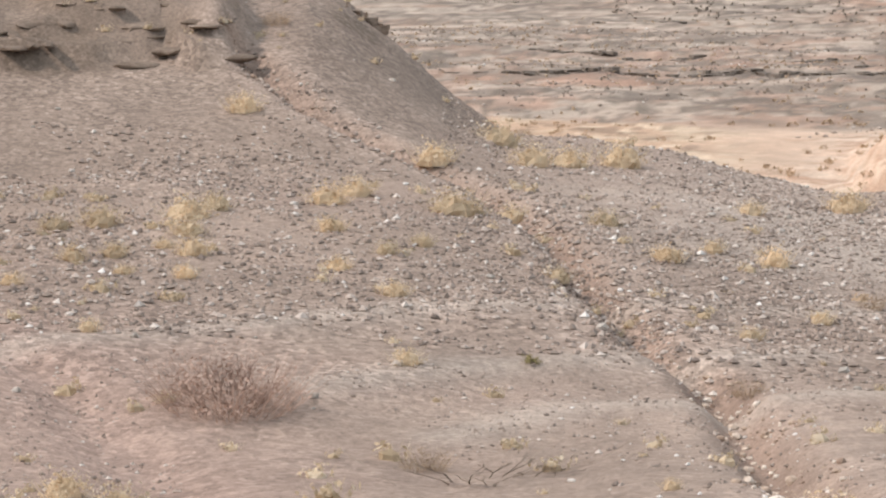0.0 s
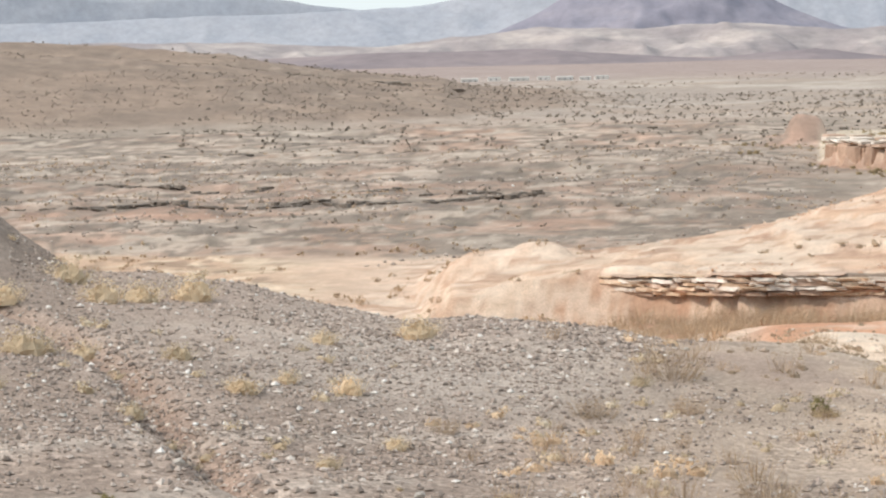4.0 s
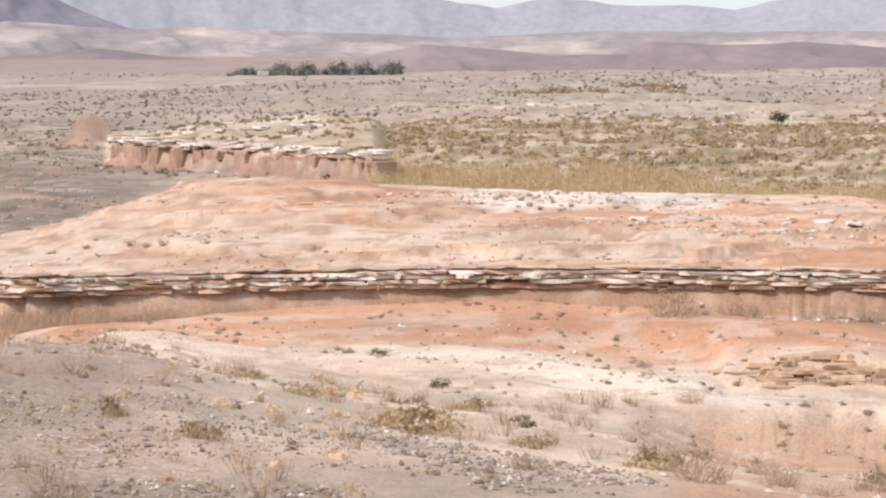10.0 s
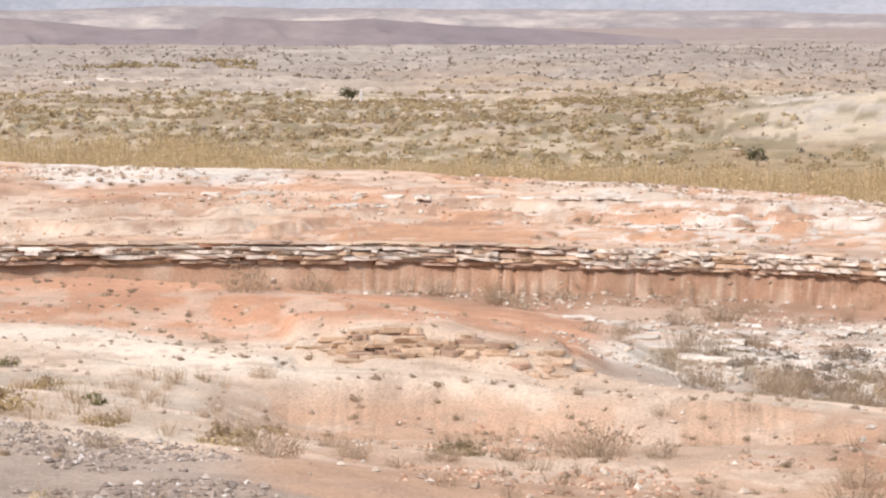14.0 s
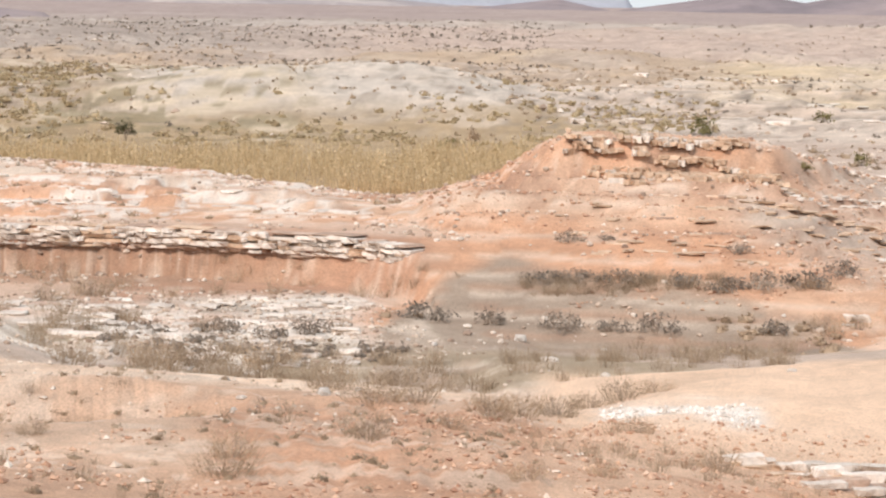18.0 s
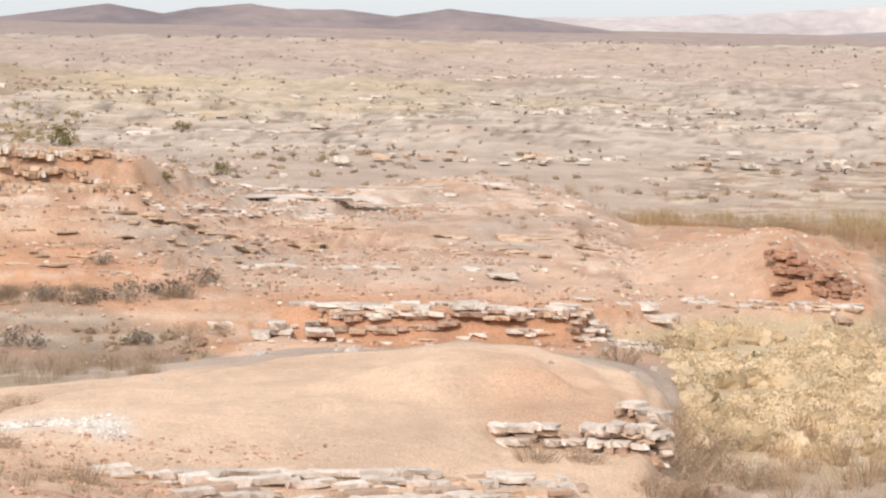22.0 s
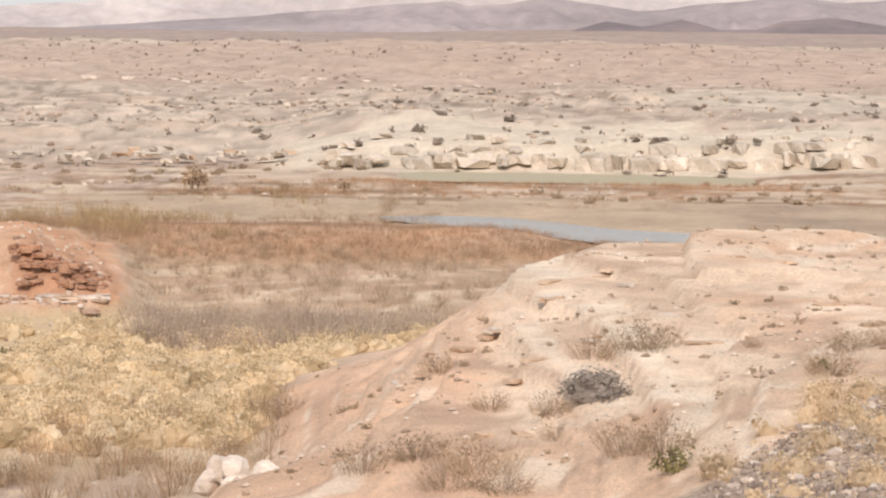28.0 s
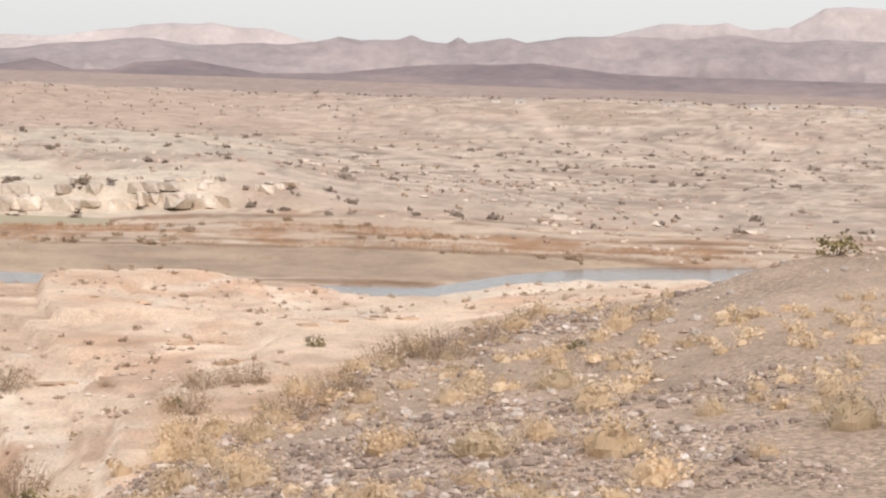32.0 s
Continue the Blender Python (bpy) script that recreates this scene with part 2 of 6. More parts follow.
def off_line(line, x, y):
    """Distance in metres from a line of bearings and distances."""
    best = np.full_like(x, 1e9)
    P = [spot(b, r) for b, r in line]
    for a, c in zip(P, P[1:]):
        dx, dy = c.x - a.x, c.y - a.y
        f = np.clip(((x - a.x) * dx + (y - a.y) * dy) / (dx * dx + dy * dy), 0, 1)
        best = np.minimum(best, np.hypot(x - a.x - f * dx, y - a.y - f * dy))
    return best


RILL = [(-4.9, 71), (-3.2, 64.8), (-1.1, 61.2), (1.0, 58.0), (2.44, 52.0), (2.99, 49.7), (3.54, 45.6), (4.51, 42.9), (4.92, 40.2), (6.44, 38.3), (7.13, 35.4), (8.0, 29), (9.6, 24)]
GULLY = [(-12, 38), (-10.0, 36.0), (-9.22, 34.3), (-8.69, 32.3), (-7.89, 30.5), (-6.94, 26.4), (-5.7, 23.5)]
PATHS = [[(-12, 37.2), (-7.55, 38.0), (-3.96, 39.4), (-0.35, 41.2), (2.29, 42.4), (4.37, 44.2), (12, 47)], [(-3.2, 34.6), (-0.1, 36.5), (1.6, 37.2), (9, 41)], [(0.2, 31.7), (3, 34.3), (5.1, 34.8), (14, 38)]]
CART_TRACKS = [[(104.5, 850), (105.6, 660), (106.9, 555), (108.1, 525), (111, 470)], [(109.5, 640), (110.8, 552), (111.6, 476)], [(101.5, 560), (103.5, 480), (104.0, 430)]]
SCARPS = [[(0.2, 283), (2, 281), (4.1, 284), (5.2, 280), (7.3, 283), (8.5, 279), (10, 281), (12.8, 292)], [(6.8, 318), (8.0, 314), (9.4, 320)], [(2.2, 352), (3.3, 340), (4.2, 336)],
          [(4.5, 330), (5.2, 326), (6.2, 331)], [(3.6, 440), (4.4, 436), (5.8, 445)], [(9.8, 300), (11, 305), (12.4, 299), (14.2, 310)]]


def lift(bearing, r, b0, r0, half_b, half_r, height, power=2.0):
    """A smooth mound by its bearing and distance, with its half widths."""
    q = (np.abs((bearing - b0) / half_b) ** power + np.abs((r - r0) / half_r) ** power)
    return height * np.exp(-q * 1.2)


def benches(z, height, wave, edge=0.16):
    """How far a slope must move to stand in steps of that height."""
    f = z / height + wave
    k = np.floor(f)
    return height * (k + step(f - k, 0.5 - edge, 0.5 + edge) - wave) - z


def flutes(on, bearing, r):
    beat = (bearing * 2.7 + 0.9 * rough_on(on, bearing * 0.8, r * 0.12, 1.0, 45, 3)) % 1
    return np.exp(-((beat - 0.5) / 0.12) ** 2) * step(rough_on(on, bearing * 1.4, r * 0.1, 1.0, 46, 3), -0.2, 0.2) * (on > 1e-3)


def relief(bearing, r, x, y):
    """Height of the ground at the bearings and distances given."""
    one = np.ones_like(bearing)
    lines = [(0 * one, 16.4 * one), (6 * one, 14.8 * one), (13 * one, 13.2 * one)] + [along(l, bearing) for l in (NEAR, BENCH, SHELF)]
    toe, keep = along(TOE, bearing), 1 - step(bearing, 21, 22.5)
    (ra, za), (rb, zb) = lines[3], lines[4]
    toe = [(toe[0] - 0.5 * (ra + rb)) * keep + 0.5 * (ra + rb), (toe[1] - 0.5 * (za + zb)) * keep + 0.5 * (za + zb)]
    lines.insert(4, toe)
    # the fluted face at the foot of the sandy bench
    (ra, za), (rb, zb) = lines[5], lines[6]
    on = window(bearing, 33.5, 47.5, 1.5)
    lines.insert(6, (rb - 3.4, (zb - (zb - za) * 3.4 / np.maximum(rb - ra, 4)) * (1 - on) + on * (zb - 0.9)))
    dune = along(DUNE, bearing)
    hollow = window(bearing, 21, 36, 2.0)
    lines += [(lines[-1][0] + 0.6 * (dune[0] - lines[-1][0]), lines[-1][1] + 0.6 * (dune[1] - lines[-1][1]) - 0.75 * hollow), dune]
    lines += [along(l, bearing) for l in (WASH, LEDGE, CREST)]
    r8, z8 = lines[-1]
    cap = np.interp(bearing, [54.9, 56.4, 60.6, 64.6], [0, 1, 1, 0])
    lines.append((r8 + 6 - 4.5 * cap, z8 - 0.15 + 2.5 * cap))
    lines.append((r8 + 14, z8 - 0.5 + 2.3 * cap))
    lines.append((np.maximum(r8 + 38, 215), 0.2 * one))
    lines.append((330 * one, 0 * one))
    lines.append((9000 * one, 0 * one))
    z = np.interp(0, [0], [16.4]) * one
    for (ra, za), (rb, zb) in zip(lines, lines[1:]):
        f = np.clip((r - ra) / np.maximum(rb - ra, 0.5), 0, 1)
        f = 0.55 * f + 0.45 * f * f * (3 - 2 * f)
        z = np.where(r >= ra, za + (zb - za) * f, z)
    # the far country
    z += step(r, 1200, 4000) * (4 + 11 * step(bearing, 84, 92) + 9 * (1 - step(bearing, 18, 26)))
    brink = np.interp(bearing, [19.6, 21, 23, 26.4], [382, 362, 340, 306]) + 3.0 * rough(x, y, 16, 6, 3)
    z += step(r, brink - 1.2, brink + 1.2) * (1 - step(r, 440, 470)) * window(bearing, 19.8, 26.25, 0.3) * (3.1 + 0.5 * rough(x, y, 25, 5))
    z += step(r, 393, 397) * (1 - step(r, 440, 465)) * window(bearing + 0.2 * rough(x, y, 12, 8, 3), 21.4, 25.0, 0.4) * 0.9
    z += lift(bearing, r, 19.3, 470, 0.46, 7, 4.0, 8) + lift(bearing, r, 19.1, 468, 0.9, 16, 1.4)
    z += window(bearing + 0.15 * rough(x, y, 3, 31, 2), 34.3, 41.3, 0.3) * (0.35 * window(r, 87.4, 95, 0.9) - 0.55 * window(r, 79, 87.4, 0.9))
    z += lift(bearing, r, 12.0, 172, 1.7, 6, 1.5, 5) + lift(bearing, r, 50.8, 390, 5.0, 50, 5.0, 3.5)
    z += window(r, 298, 420, 3.5) * window(bearing, 84.2, 99, 2.0) * (3.4 + 1.0 * rough(x, y, 14, 7))
    z += lift(bearing, r, 95.2, 500, 4.2, 75, 4.2, 2.5) + lift(bearing, r, 70, 330, 6, 40, 2.2) + lift(bearing, r, 100, 330, 5, 60, 2.0)
    top = np.interp(bearing, [-15, -2, 5, 8.4, 10.6, 10.9, 11.5, 13.5, 15.9, 345], [36, 30, 21, 13, 9.5, 7.2, 5.2, 1.8, 0, 36])
    z += top * (step(r, 600, 800) * 0.85 + 0.15 * step(r, 795, 830)) * (1 - step(r, 1100, 1500))
    # low broken terraces of the far plain
    for k, size in enumerate((55, 38)):
        n = rough(x, y, size, 93 + k, 5, 0.55)
        for level in (-0.22, 0.0, 0.2):
            z += 0.6 * step(n, level, level + 0.035) * step(r, 300, 360) * (1 - step(r, 1100, 1500)) * step(bearing, 20, 28) * (1 - 0.6 * step(bearing, 92, 97))
            z += 0.3 * step(n, level, level + 0.03) * window(r, 225, 590, 15) * (1 - step(bearing, 17, 20))
    # the dark outcrop on the near hill
    face = np.interp(bearing, [-13, -9.5, -8, -6.7, -5.8, -4.6], [69.5, 69.5, 70, 71, 69, 69.5]) + 0.9 * rough(x, y, 2.2, 18, 3)
    z += window(bearing, -14, -4.9, 0.5) * (1.0 + 0.7 * rough(x, y, 2.4, 19, 3)) * (0.6 * step(r, face - 0.4, face + 0.3) + 0.4 * step(r, face + 1.2, face + 1.7)) * (1 - step(r, face + 5, face + 12))
    # weathering: rills on the slopes, hummocks, grit
    near = np.clip(r / 60, 0.05, 1)
    z += 0.28 * near * rough(x, y, 9, 1) * (r < 330) + 0.07 * rough(x, y, 1.6, 2, 3) * step(r, 8, 20)
    z += step(r, 330, 700) * (2.2 * rough(x, y, 70, 3, 5) + 1.0 * rough(x, y, 16, 4)) * (0.5 + 0.5 * step(bearing, 14, 26)) * (1 - 0.7 * step(r, 1500, 3000))
    rills = np.abs(rough(x, y, 5.0, 9, 3)) - 0.35
    z += 0.5 * rills * window(r, 118, 190, 8) * window(bearing, 8, 80, 2)
    z += 2.0 * (np.abs(rough(x, y, 22, 11, 4)) - 0.3) * window(r, 600, 900, 50) * window(bearing, -15, 12, 1)
    z += 0.30 * (0.35 - np.abs(rough(bearing * 2.2, r * 0.16, 1.0, 23, 3))) * window(bearing, 48, 57, 1.0) * window(r, 47, 74, 4)
    z -= 0.45 * np.exp(-(off_line(RILL, x, y) / 0.42) ** 2) * (r < 80) + 0.22 * np.exp(-((off_line(GULLY, x, y) + 0.3 * rough(x, y, 3, 24, 3)) / 0.6) ** 2) * (r < 80)
    for line in PATHS:
        z += 0.10 * np.exp(-(off_line(line, x, y) / 0.9) ** 2) * (r < 60)
    if r.max() > 250:
        for line in SCARPS:
            q = off_line(line, x, y + 3 * rough(x, y, 9, 13, 2))
            z -= 0.8 * np.exp(-(q / 2.6) ** 2) * (r > 250)
    # beds that stand out as steps on the clay slopes
    low = window(r, 112, 202, 4) * window(bearing, 13, 75, 1.5)
    wave = 0.9 * rough_on(low, x, y, 26, 41, 3) + 0.25 * rough_on(low, x, y, 4, 42, 2)
    z += 0.75 * benches(z, 0.40, wave) * window(r, 143, 200, 4) * window(bearing, 14, 53, 1.5)
    z += 0.8 * benches(z, 0.55, wave) * window(r, 114, 200, 4) * window(bearing, 54, 74, 1.0) * (1 - window(r, 104, 128, 4) * window(bearing, 50, 63, 1)) * (1 - window(r, 104, 138, 3) * window(bearing, 51, 57, 0.8))
    pale = window(bearing, 83, 96, 2.0) * window(r, 70, 118, 5) * step(z, 2.0, 3.5)
    z += 0.9 * pale * benches(z, 0.34, 0.35 * rough_on(pale, x, y, 40, 43, 2) + 0.12 * rough_on(pale, x, y, 2.5, 44, 2), 0.1)
    # flutes cut by rain into the bench's face and the bank under the ledge
    under = np.interp(bearing, LEDGE[:, 0], LEDGE[:, 1])
    front, back = window(bearing, 33, 48, 1) * window(r, 66, 75, 1.2), window(bearing, 36, 53, 1) * window(r, under - 3.0, under - 0.6, 0.5)
    z -= (0.05 * front + 0.3 * back) * flutes(front + back, bearing, r)
    banks = window(bearing, 8, 81, 1.5) * window(r, 74, 205, 6) + window(bearing, 84, 108, 2) * window(r, 60, 135, 6) * step(z, 2.5, 4)
    banks = banks * (1 - window(bearing, 51, 64, 0.8) * window(r, 104, 130, 3))
    z += 0.13 * banks * np.sin(z * 7.4 + 1.5 * rough(x, y, 20, 15, 3))
    knoll = window(bearing, 84, 108, 1.5) * window(r, 56, 130, 6) * step(z, 2.5, 4)
    z += 0.10 * knoll * np.sin(z * 13 + 2.0 * rough(x, y, 12, 26, 3)) + 0.16 * knoll * rough(x, y, 3.0, 27, 3)
    # the river bed
    mid = np.interp(bearing, [78, 80, 85, 88.7, 91.5, 92.8, 96, 100, 102.5, 104.5, 107, 110, 116, 122], [226, 224, 227, 221, 209, 203, 199, 198, 199, 216, 231, 238, 244, 248])
    z -= 0.9 * np.exp(-((r - mid) / 9.5) ** 4) * window(bearing, 79, 123, 1.0) + 0.55 * np.exp(-((r - 282) / 8) ** 4) * window(bearing, 86.3, 94.6, 0.8) * 1.6
    return z


SAND, ORANGE = (0.68, 0.50, 0.365), (0.62, 0.355, 0.22)
GRAVEL, CHALK = (0.38, 0.295, 0.24), (0.74, 0.66, 0.56)
PLAIN, STRAW, HAZE_MAUVE = (0.52, 0.41, 0.33), (0.56, 0.42, 0.23), (0.33, 0.255, 0.235)


def soils(bearing, r, z, x, y):
    """Base colour of the soil, region by region, with far haze and scarp shade laid in."""
    col = np.ones((len(r), 3)) * np.array(PLAIN)
    wob = 1.6 * rough(x, y, 14, 21, 5, 0.6)
    b, d = bearing + 0.5 * wob * np.clip(60 / np.maximum(r, 20), 0.1, 2), r * (1 + 0.03 * wob)

    def lay(mask, c):
        nonlocal col
        mask = np.clip(mask, 0, 1)[:, None]
        col = col * (1 - mask) + np.array(c) * mask

    blot = lambda size, seed, lo, hi: step(rough(x, y, size, seed, 5, 0.6), lo, hi)
    lay(window(d, 240, 900, 30), (0.50, 0.395, 0.318))
    lay(blot(40, 31, 0.0, 0.5) * step(d, 300, 450), (0.62, 0.505, 0.412))
    lay(blot(22, 30, -0.05, 0.2) * step(d, 270, 330) * 0.75, (0.60, 0.505, 0.415))
    lay(blot(16, 32, 0.05, 0.22) * step(d, 290, 350) * 0.7, (0.37, 0.29, 0.24))
    lay(blot(50, 39, 0.0, 0.4) * step(d, 350, 500) * 0.4, (0.50, 0.38, 0.30))
    for k, size in enumerate((55, 38)):
        n = rough(x, y, size, 93 + k, 5, 0.55)
        for level in (-0.22, 0.0, 0.2):
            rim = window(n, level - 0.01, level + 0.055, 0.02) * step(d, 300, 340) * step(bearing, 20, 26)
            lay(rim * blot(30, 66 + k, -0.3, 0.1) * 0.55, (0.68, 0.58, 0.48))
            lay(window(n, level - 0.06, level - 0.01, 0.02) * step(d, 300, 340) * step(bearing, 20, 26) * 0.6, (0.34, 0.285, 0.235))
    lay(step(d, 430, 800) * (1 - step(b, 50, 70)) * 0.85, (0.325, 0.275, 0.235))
    lay(step(d, 520, 1000) * (1 - step(b, 50, 70)) * blot(60, 68, 0.0, 0.25) * 0.6, (0.52, 0.45, 0.39))
    lay(blot(70, 33, 0.1, 0.5) * step(d, 330, 600) * 0.7, (0.40, 0.31, 0.24))
    lay(window(d, 480, 950, 60) * blot(90, 35, 0.05, 0.4) * window(b, 52, 78, 3) * 0.5, STRAW)
    lay(window(d, 395, 620, 25) * (0.45 + 0.55 * blot(30, 35, -0.2, 0.2)) * window(b, 59.5, 69, 1.5) * 0.8, (0.62, 0.49, 0.31))
    lay(window(d, 630, 950, 40) * window(b, 50, 100, 4) * 0.7, (0.50, 0.385, 0.315))
    # distance haze put into the soil: the far ground goes mauve
    lay(step(d, 1300, 2200) * 0.75, HAZE_MAUVE)
    lay(window(b, -20, 21, 1.5) * window(d, 215, 640, 20), (0.315, 0.26, 0.212))
    lay(window(b, -20, 21, 2) * window(d, 200, 560, 20) * blot(18, 36, 0.0, 0.25) * 0.8, (0.52, 0.42, 0.34))
    lay(window(b, -20, 21, 2) * window(d, 200, 560, 20) * blot(13, 56, 0.0, 0.25) * 0.75, (0.40, 0.27, 0.20))
    lay(window(b, -20, 21, 2) * window(d, 200, 420, 20) * blot(9, 59, 0.1, 0.3) * 0.7, (0.22, 0.185, 0.155))
    lay(window(b, 11, 21, 1.5) * window(d, 205, 430, 20) * 0.5, (0.24, 0.19, 0.15))
    # grey plain's terrace steps: their shade is coloured in, paler soil above
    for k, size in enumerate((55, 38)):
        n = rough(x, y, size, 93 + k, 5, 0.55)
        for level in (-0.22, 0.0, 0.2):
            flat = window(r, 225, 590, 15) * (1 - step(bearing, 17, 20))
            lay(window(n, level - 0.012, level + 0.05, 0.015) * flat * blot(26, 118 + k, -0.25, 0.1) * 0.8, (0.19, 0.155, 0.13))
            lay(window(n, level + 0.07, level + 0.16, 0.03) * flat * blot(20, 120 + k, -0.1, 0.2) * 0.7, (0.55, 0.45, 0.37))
    lay(window(b, -20, 15, 2) * window(d, 205, 330, 15) * blot(16, 122, 0.05, 0.25) * 0.45, (0.46, 0.28, 0.20))
    hill = window(bearing, -20, 15.5, 0.3) * window(r, 625, 1400, 25) * step(z, 0.8, 2.5)
    lay(hill, (0.30, 0.228, 0.178))
    lay(hill * blot(20, 108, 0.0, 0.2) * 0.6, (0.22, 0.172, 0.138))
    channel = np.exp(-(rough(bearing * 1.6 + 0.004 * r, r * 0.006, 1.0, 124, 4) / 0.05) ** 2)
    lay(hill * channel * blot(40, 125, -0.2, 0.2) * 0.45, (0.42, 0.335, 0.265))
    lay(window(b, 9, 17, 1.5) * window(d, 430, 640, 30) * (0.1 + 0.4 * blot(25, 115, -0.1, 0.2)), (0.50, 0.31, 0.22))
    lay(window(b, 18.4, 19.9, 0.2) * window(r, 445, 492, 6), (0.47, 0.315, 0.24))
    brink = np.interp(bearing, [19.6, 21, 23, 26.4], [382, 362, 340, 306]) + 3.0 * rough(x, y, 16, 6, 3)
    on_cliff = window(bearing, 19.6, 26.9, 0.05)
    lay(on_cliff * window(r, brink - 7, brink + 1.5, 1.0), (0.40, 0.26, 0.19))
    lay(on_cliff * step(r, brink + 1.0, brink + 2.5) * (1 - step(r, 455, 470)), (0.66, 0.55, 0.44))
    lay(on_cliff * step(r, brink + 6, brink + 9) * (1 - step(r, 455, 470)) * blot(14, 58, -0.15, 0.15), (0.44, 0.36, 0.25))
    lay(on_cliff * window(r, 398, 450, 3) * 0.6, (0.66, 0.56, 0.44))
    lay(on_cliff * step(r, brink + 3, brink + 5) * (1 - step(r, 455, 470)) * step(b, 24.4, 25.4) * (1 - step(bearing, 25.9, 26.15)) * 0.85, (0.44, 0.35, 0.235))
    lay(window(b, 26.6, 58, 0.5) * window(d, 215, 340, 10), (0.40, 0.295, 0.18))
    lay(window(b, 26.6, 48, 0.5) * window(d, 340, 480, 18) * (0.6 + 0.4 * blot(14, 37, -0.2, 0.2)), (0.38, 0.285, 0.185))
    lay(window(b, 36, 60, 2) * window(d, 430, 640, 25) * (0.3 + 0.7 * blot(25, 53, -0.2, 0.2)), (0.45, 0.34, 0.24))
    lay(lift(b, r, 50.8, 385, 5.0, 52, 1.5, 5), (0.55, 0.485, 0.41))
    lay(window(b, 91.5, 98.5, 0.5) * window(r + 12 * wob, 385, 590, 15) * 0.85, (0.56, 0.50, 0.41))
    # low banks and swales that lie across the plains
    lr = np.log(np.maximum(r, 1))
    def swale(on, width, seed, lo, hi, deep=55.0, bend=0.3):
        return on * step(rough_on(on, bearing * (1 / width) + bend * wob, lr * deep, 1.0, seed, 4, 0.6), lo, hi)
    out = step(r, 285, 330) * (1 - 0.8 * step(r, 520, 700)) * step(bearing, 19, 22) * (0.35 + 0.65 * step(rough(x, y, 120, 139, 2), -0.15, 0.2))
    lay(swale(out, 0.9, 140, 0.06, 0.18) * 0.65, (0.66, 0.56, 0.46))
    lay(swale(out, 0.6, 141, 0.2, 0.3) * 0.55, (0.33, 0.27, 0.22))
    lay(swale(out, 0.3, 142, 0.25, 0.32, 90) * 0.7, (0.24, 0.20, 0.155))
    lay(swale(out * window(bearing, 55, 105, 5), 1.6, 143, 0.14, 0.28, 30) * 0.5, (0.66, 0.52, 0.40))
    floor_ = window(bearing, 26.6, 50, 1) * window(r, 285, 540, 15)
    lay(swale(floor_, 1.4, 168, 0.05, 0.18, 35) * 0.75, (0.58, 0.48, 0.35))
    lay(swale(floor_, 0.8, 169, 0.1, 0.2, 50) * 0.7, (0.25, 0.205, 0.12))
    lay(window(bearing, 26.05, 26.9, 0.1) * window(r, 296, 470, 4), (0.42, 0.32, 0.205))
    grey = window(r, 215, 620, 12) * (1 - step(bearing, 18, 21))
    lay(swale(grey, 1.0, 144, 0.08, 0.2) * 0.65, (0.50, 0.42, 0.345))
    lay(swale(grey, 0.8, 145, 0.14, 0.22) * 0.7, (0.23, 0.185, 0.15))
    lay(swale(grey, 0.35, 146, 0.2, 0.28, 80) * 0.7, (0.18, 0.15, 0.12))
    lay(swale(grey * (1 - step(r, 330, 420)), 1.3, 147, 0.15, 0.25, 40) * 0.4, (0.48, 0.31, 0.23))
    flat = window(bearing, 74, 125, 1) * window(r, 137, 300, 6) * step(-z, -2.0, -1.2)
    lay(swale(flat, 1.0, 148, 0.12, 0.22, 50) * 0.7, (0.70, 0.58, 0.44))
    lay(swale(flat, 1.2, 149, 0.1, 0.2, 45) * 0.7, (0.42, 0.27, 0.18))
    lay(swale(flat, 0.6, 150, 0.2, 0.28, 70) * 0.7, (0.27, 0.20, 0.145))
    # the low red country round the wash
    tan = window(bearing, -8, 10.8, 0.8) * step(r, 130, 140) * (1 - step(r + 4 * wob, np.interp(bearing, [0, 10], [226, 198]), np.interp(bearing, [0, 10], [230, 202])))
    lay(tan, (0.60, 0.46, 0.33))
    lay(swale(tan, 1.0, 160, -0.05, 0.08, 40) * 0.8, (0.52, 0.355, 0.25))
    lay(swale(tan, 0.7, 161, 0.15, 0.24, 60) * 0.8, (0.72, 0.58, 0.43))
    lay(swale(tan, 0.5, 162, 0.2, 0.28, 70) * 0.7, (0.30, 0.215, 0.155))
    lay(window(b, 8, 80, 1) * window(d, 112, 210, 4), ORANGE)
    lay(window(b, 8, 80, 1) * window(d, 118, 205, 4) * blot(14, 40, -0.1, 0.5) * 0.75, SAND)
    lay(window(b, 7, 19, 2) * window(d, 112, 215, 5) * 0.85, (0.62, 0.475, 0.365))
    lay(window(b, 10, 34, 1.5) * window(d, 144, 165, 4) * 0.9, (0.68, 0.51, 0.38))
    lay(window(b, 27, 53, 1.0) * window(d, 163 - 0.4 * (b - 27), 200, 5) * (0.1 + 0.5 * blot(7, 41, -0.2, 0.2)) * (0.4 + 0.6 * step(b, 36, 42)), CHALK)
    lay(window(bearing, 28.2, 34.5, 0.4) * step(r + 2 * wob, np.interp(bearing, [28, 29, 34], [180, 172, 178]), np.interp(bearing, [28, 29, 34], [183, 175, 182])) * (1 - step(r, 200, 205)) * 0.9, (0.80, 0.75, 0.68))
    lay(window(b, 60.5, 73, 1) * window(d, 135, 200, 6) * blot(11, 42, -0.25, 0.2), (0.47, 0.39, 0.32))
    # bank under the ledge: rusty clay, its colour darkened for the shade there
    lay(window(b, 12, 53, 1) * window(d, 122, 138, 3), (0.48, 0.285, 0.19))
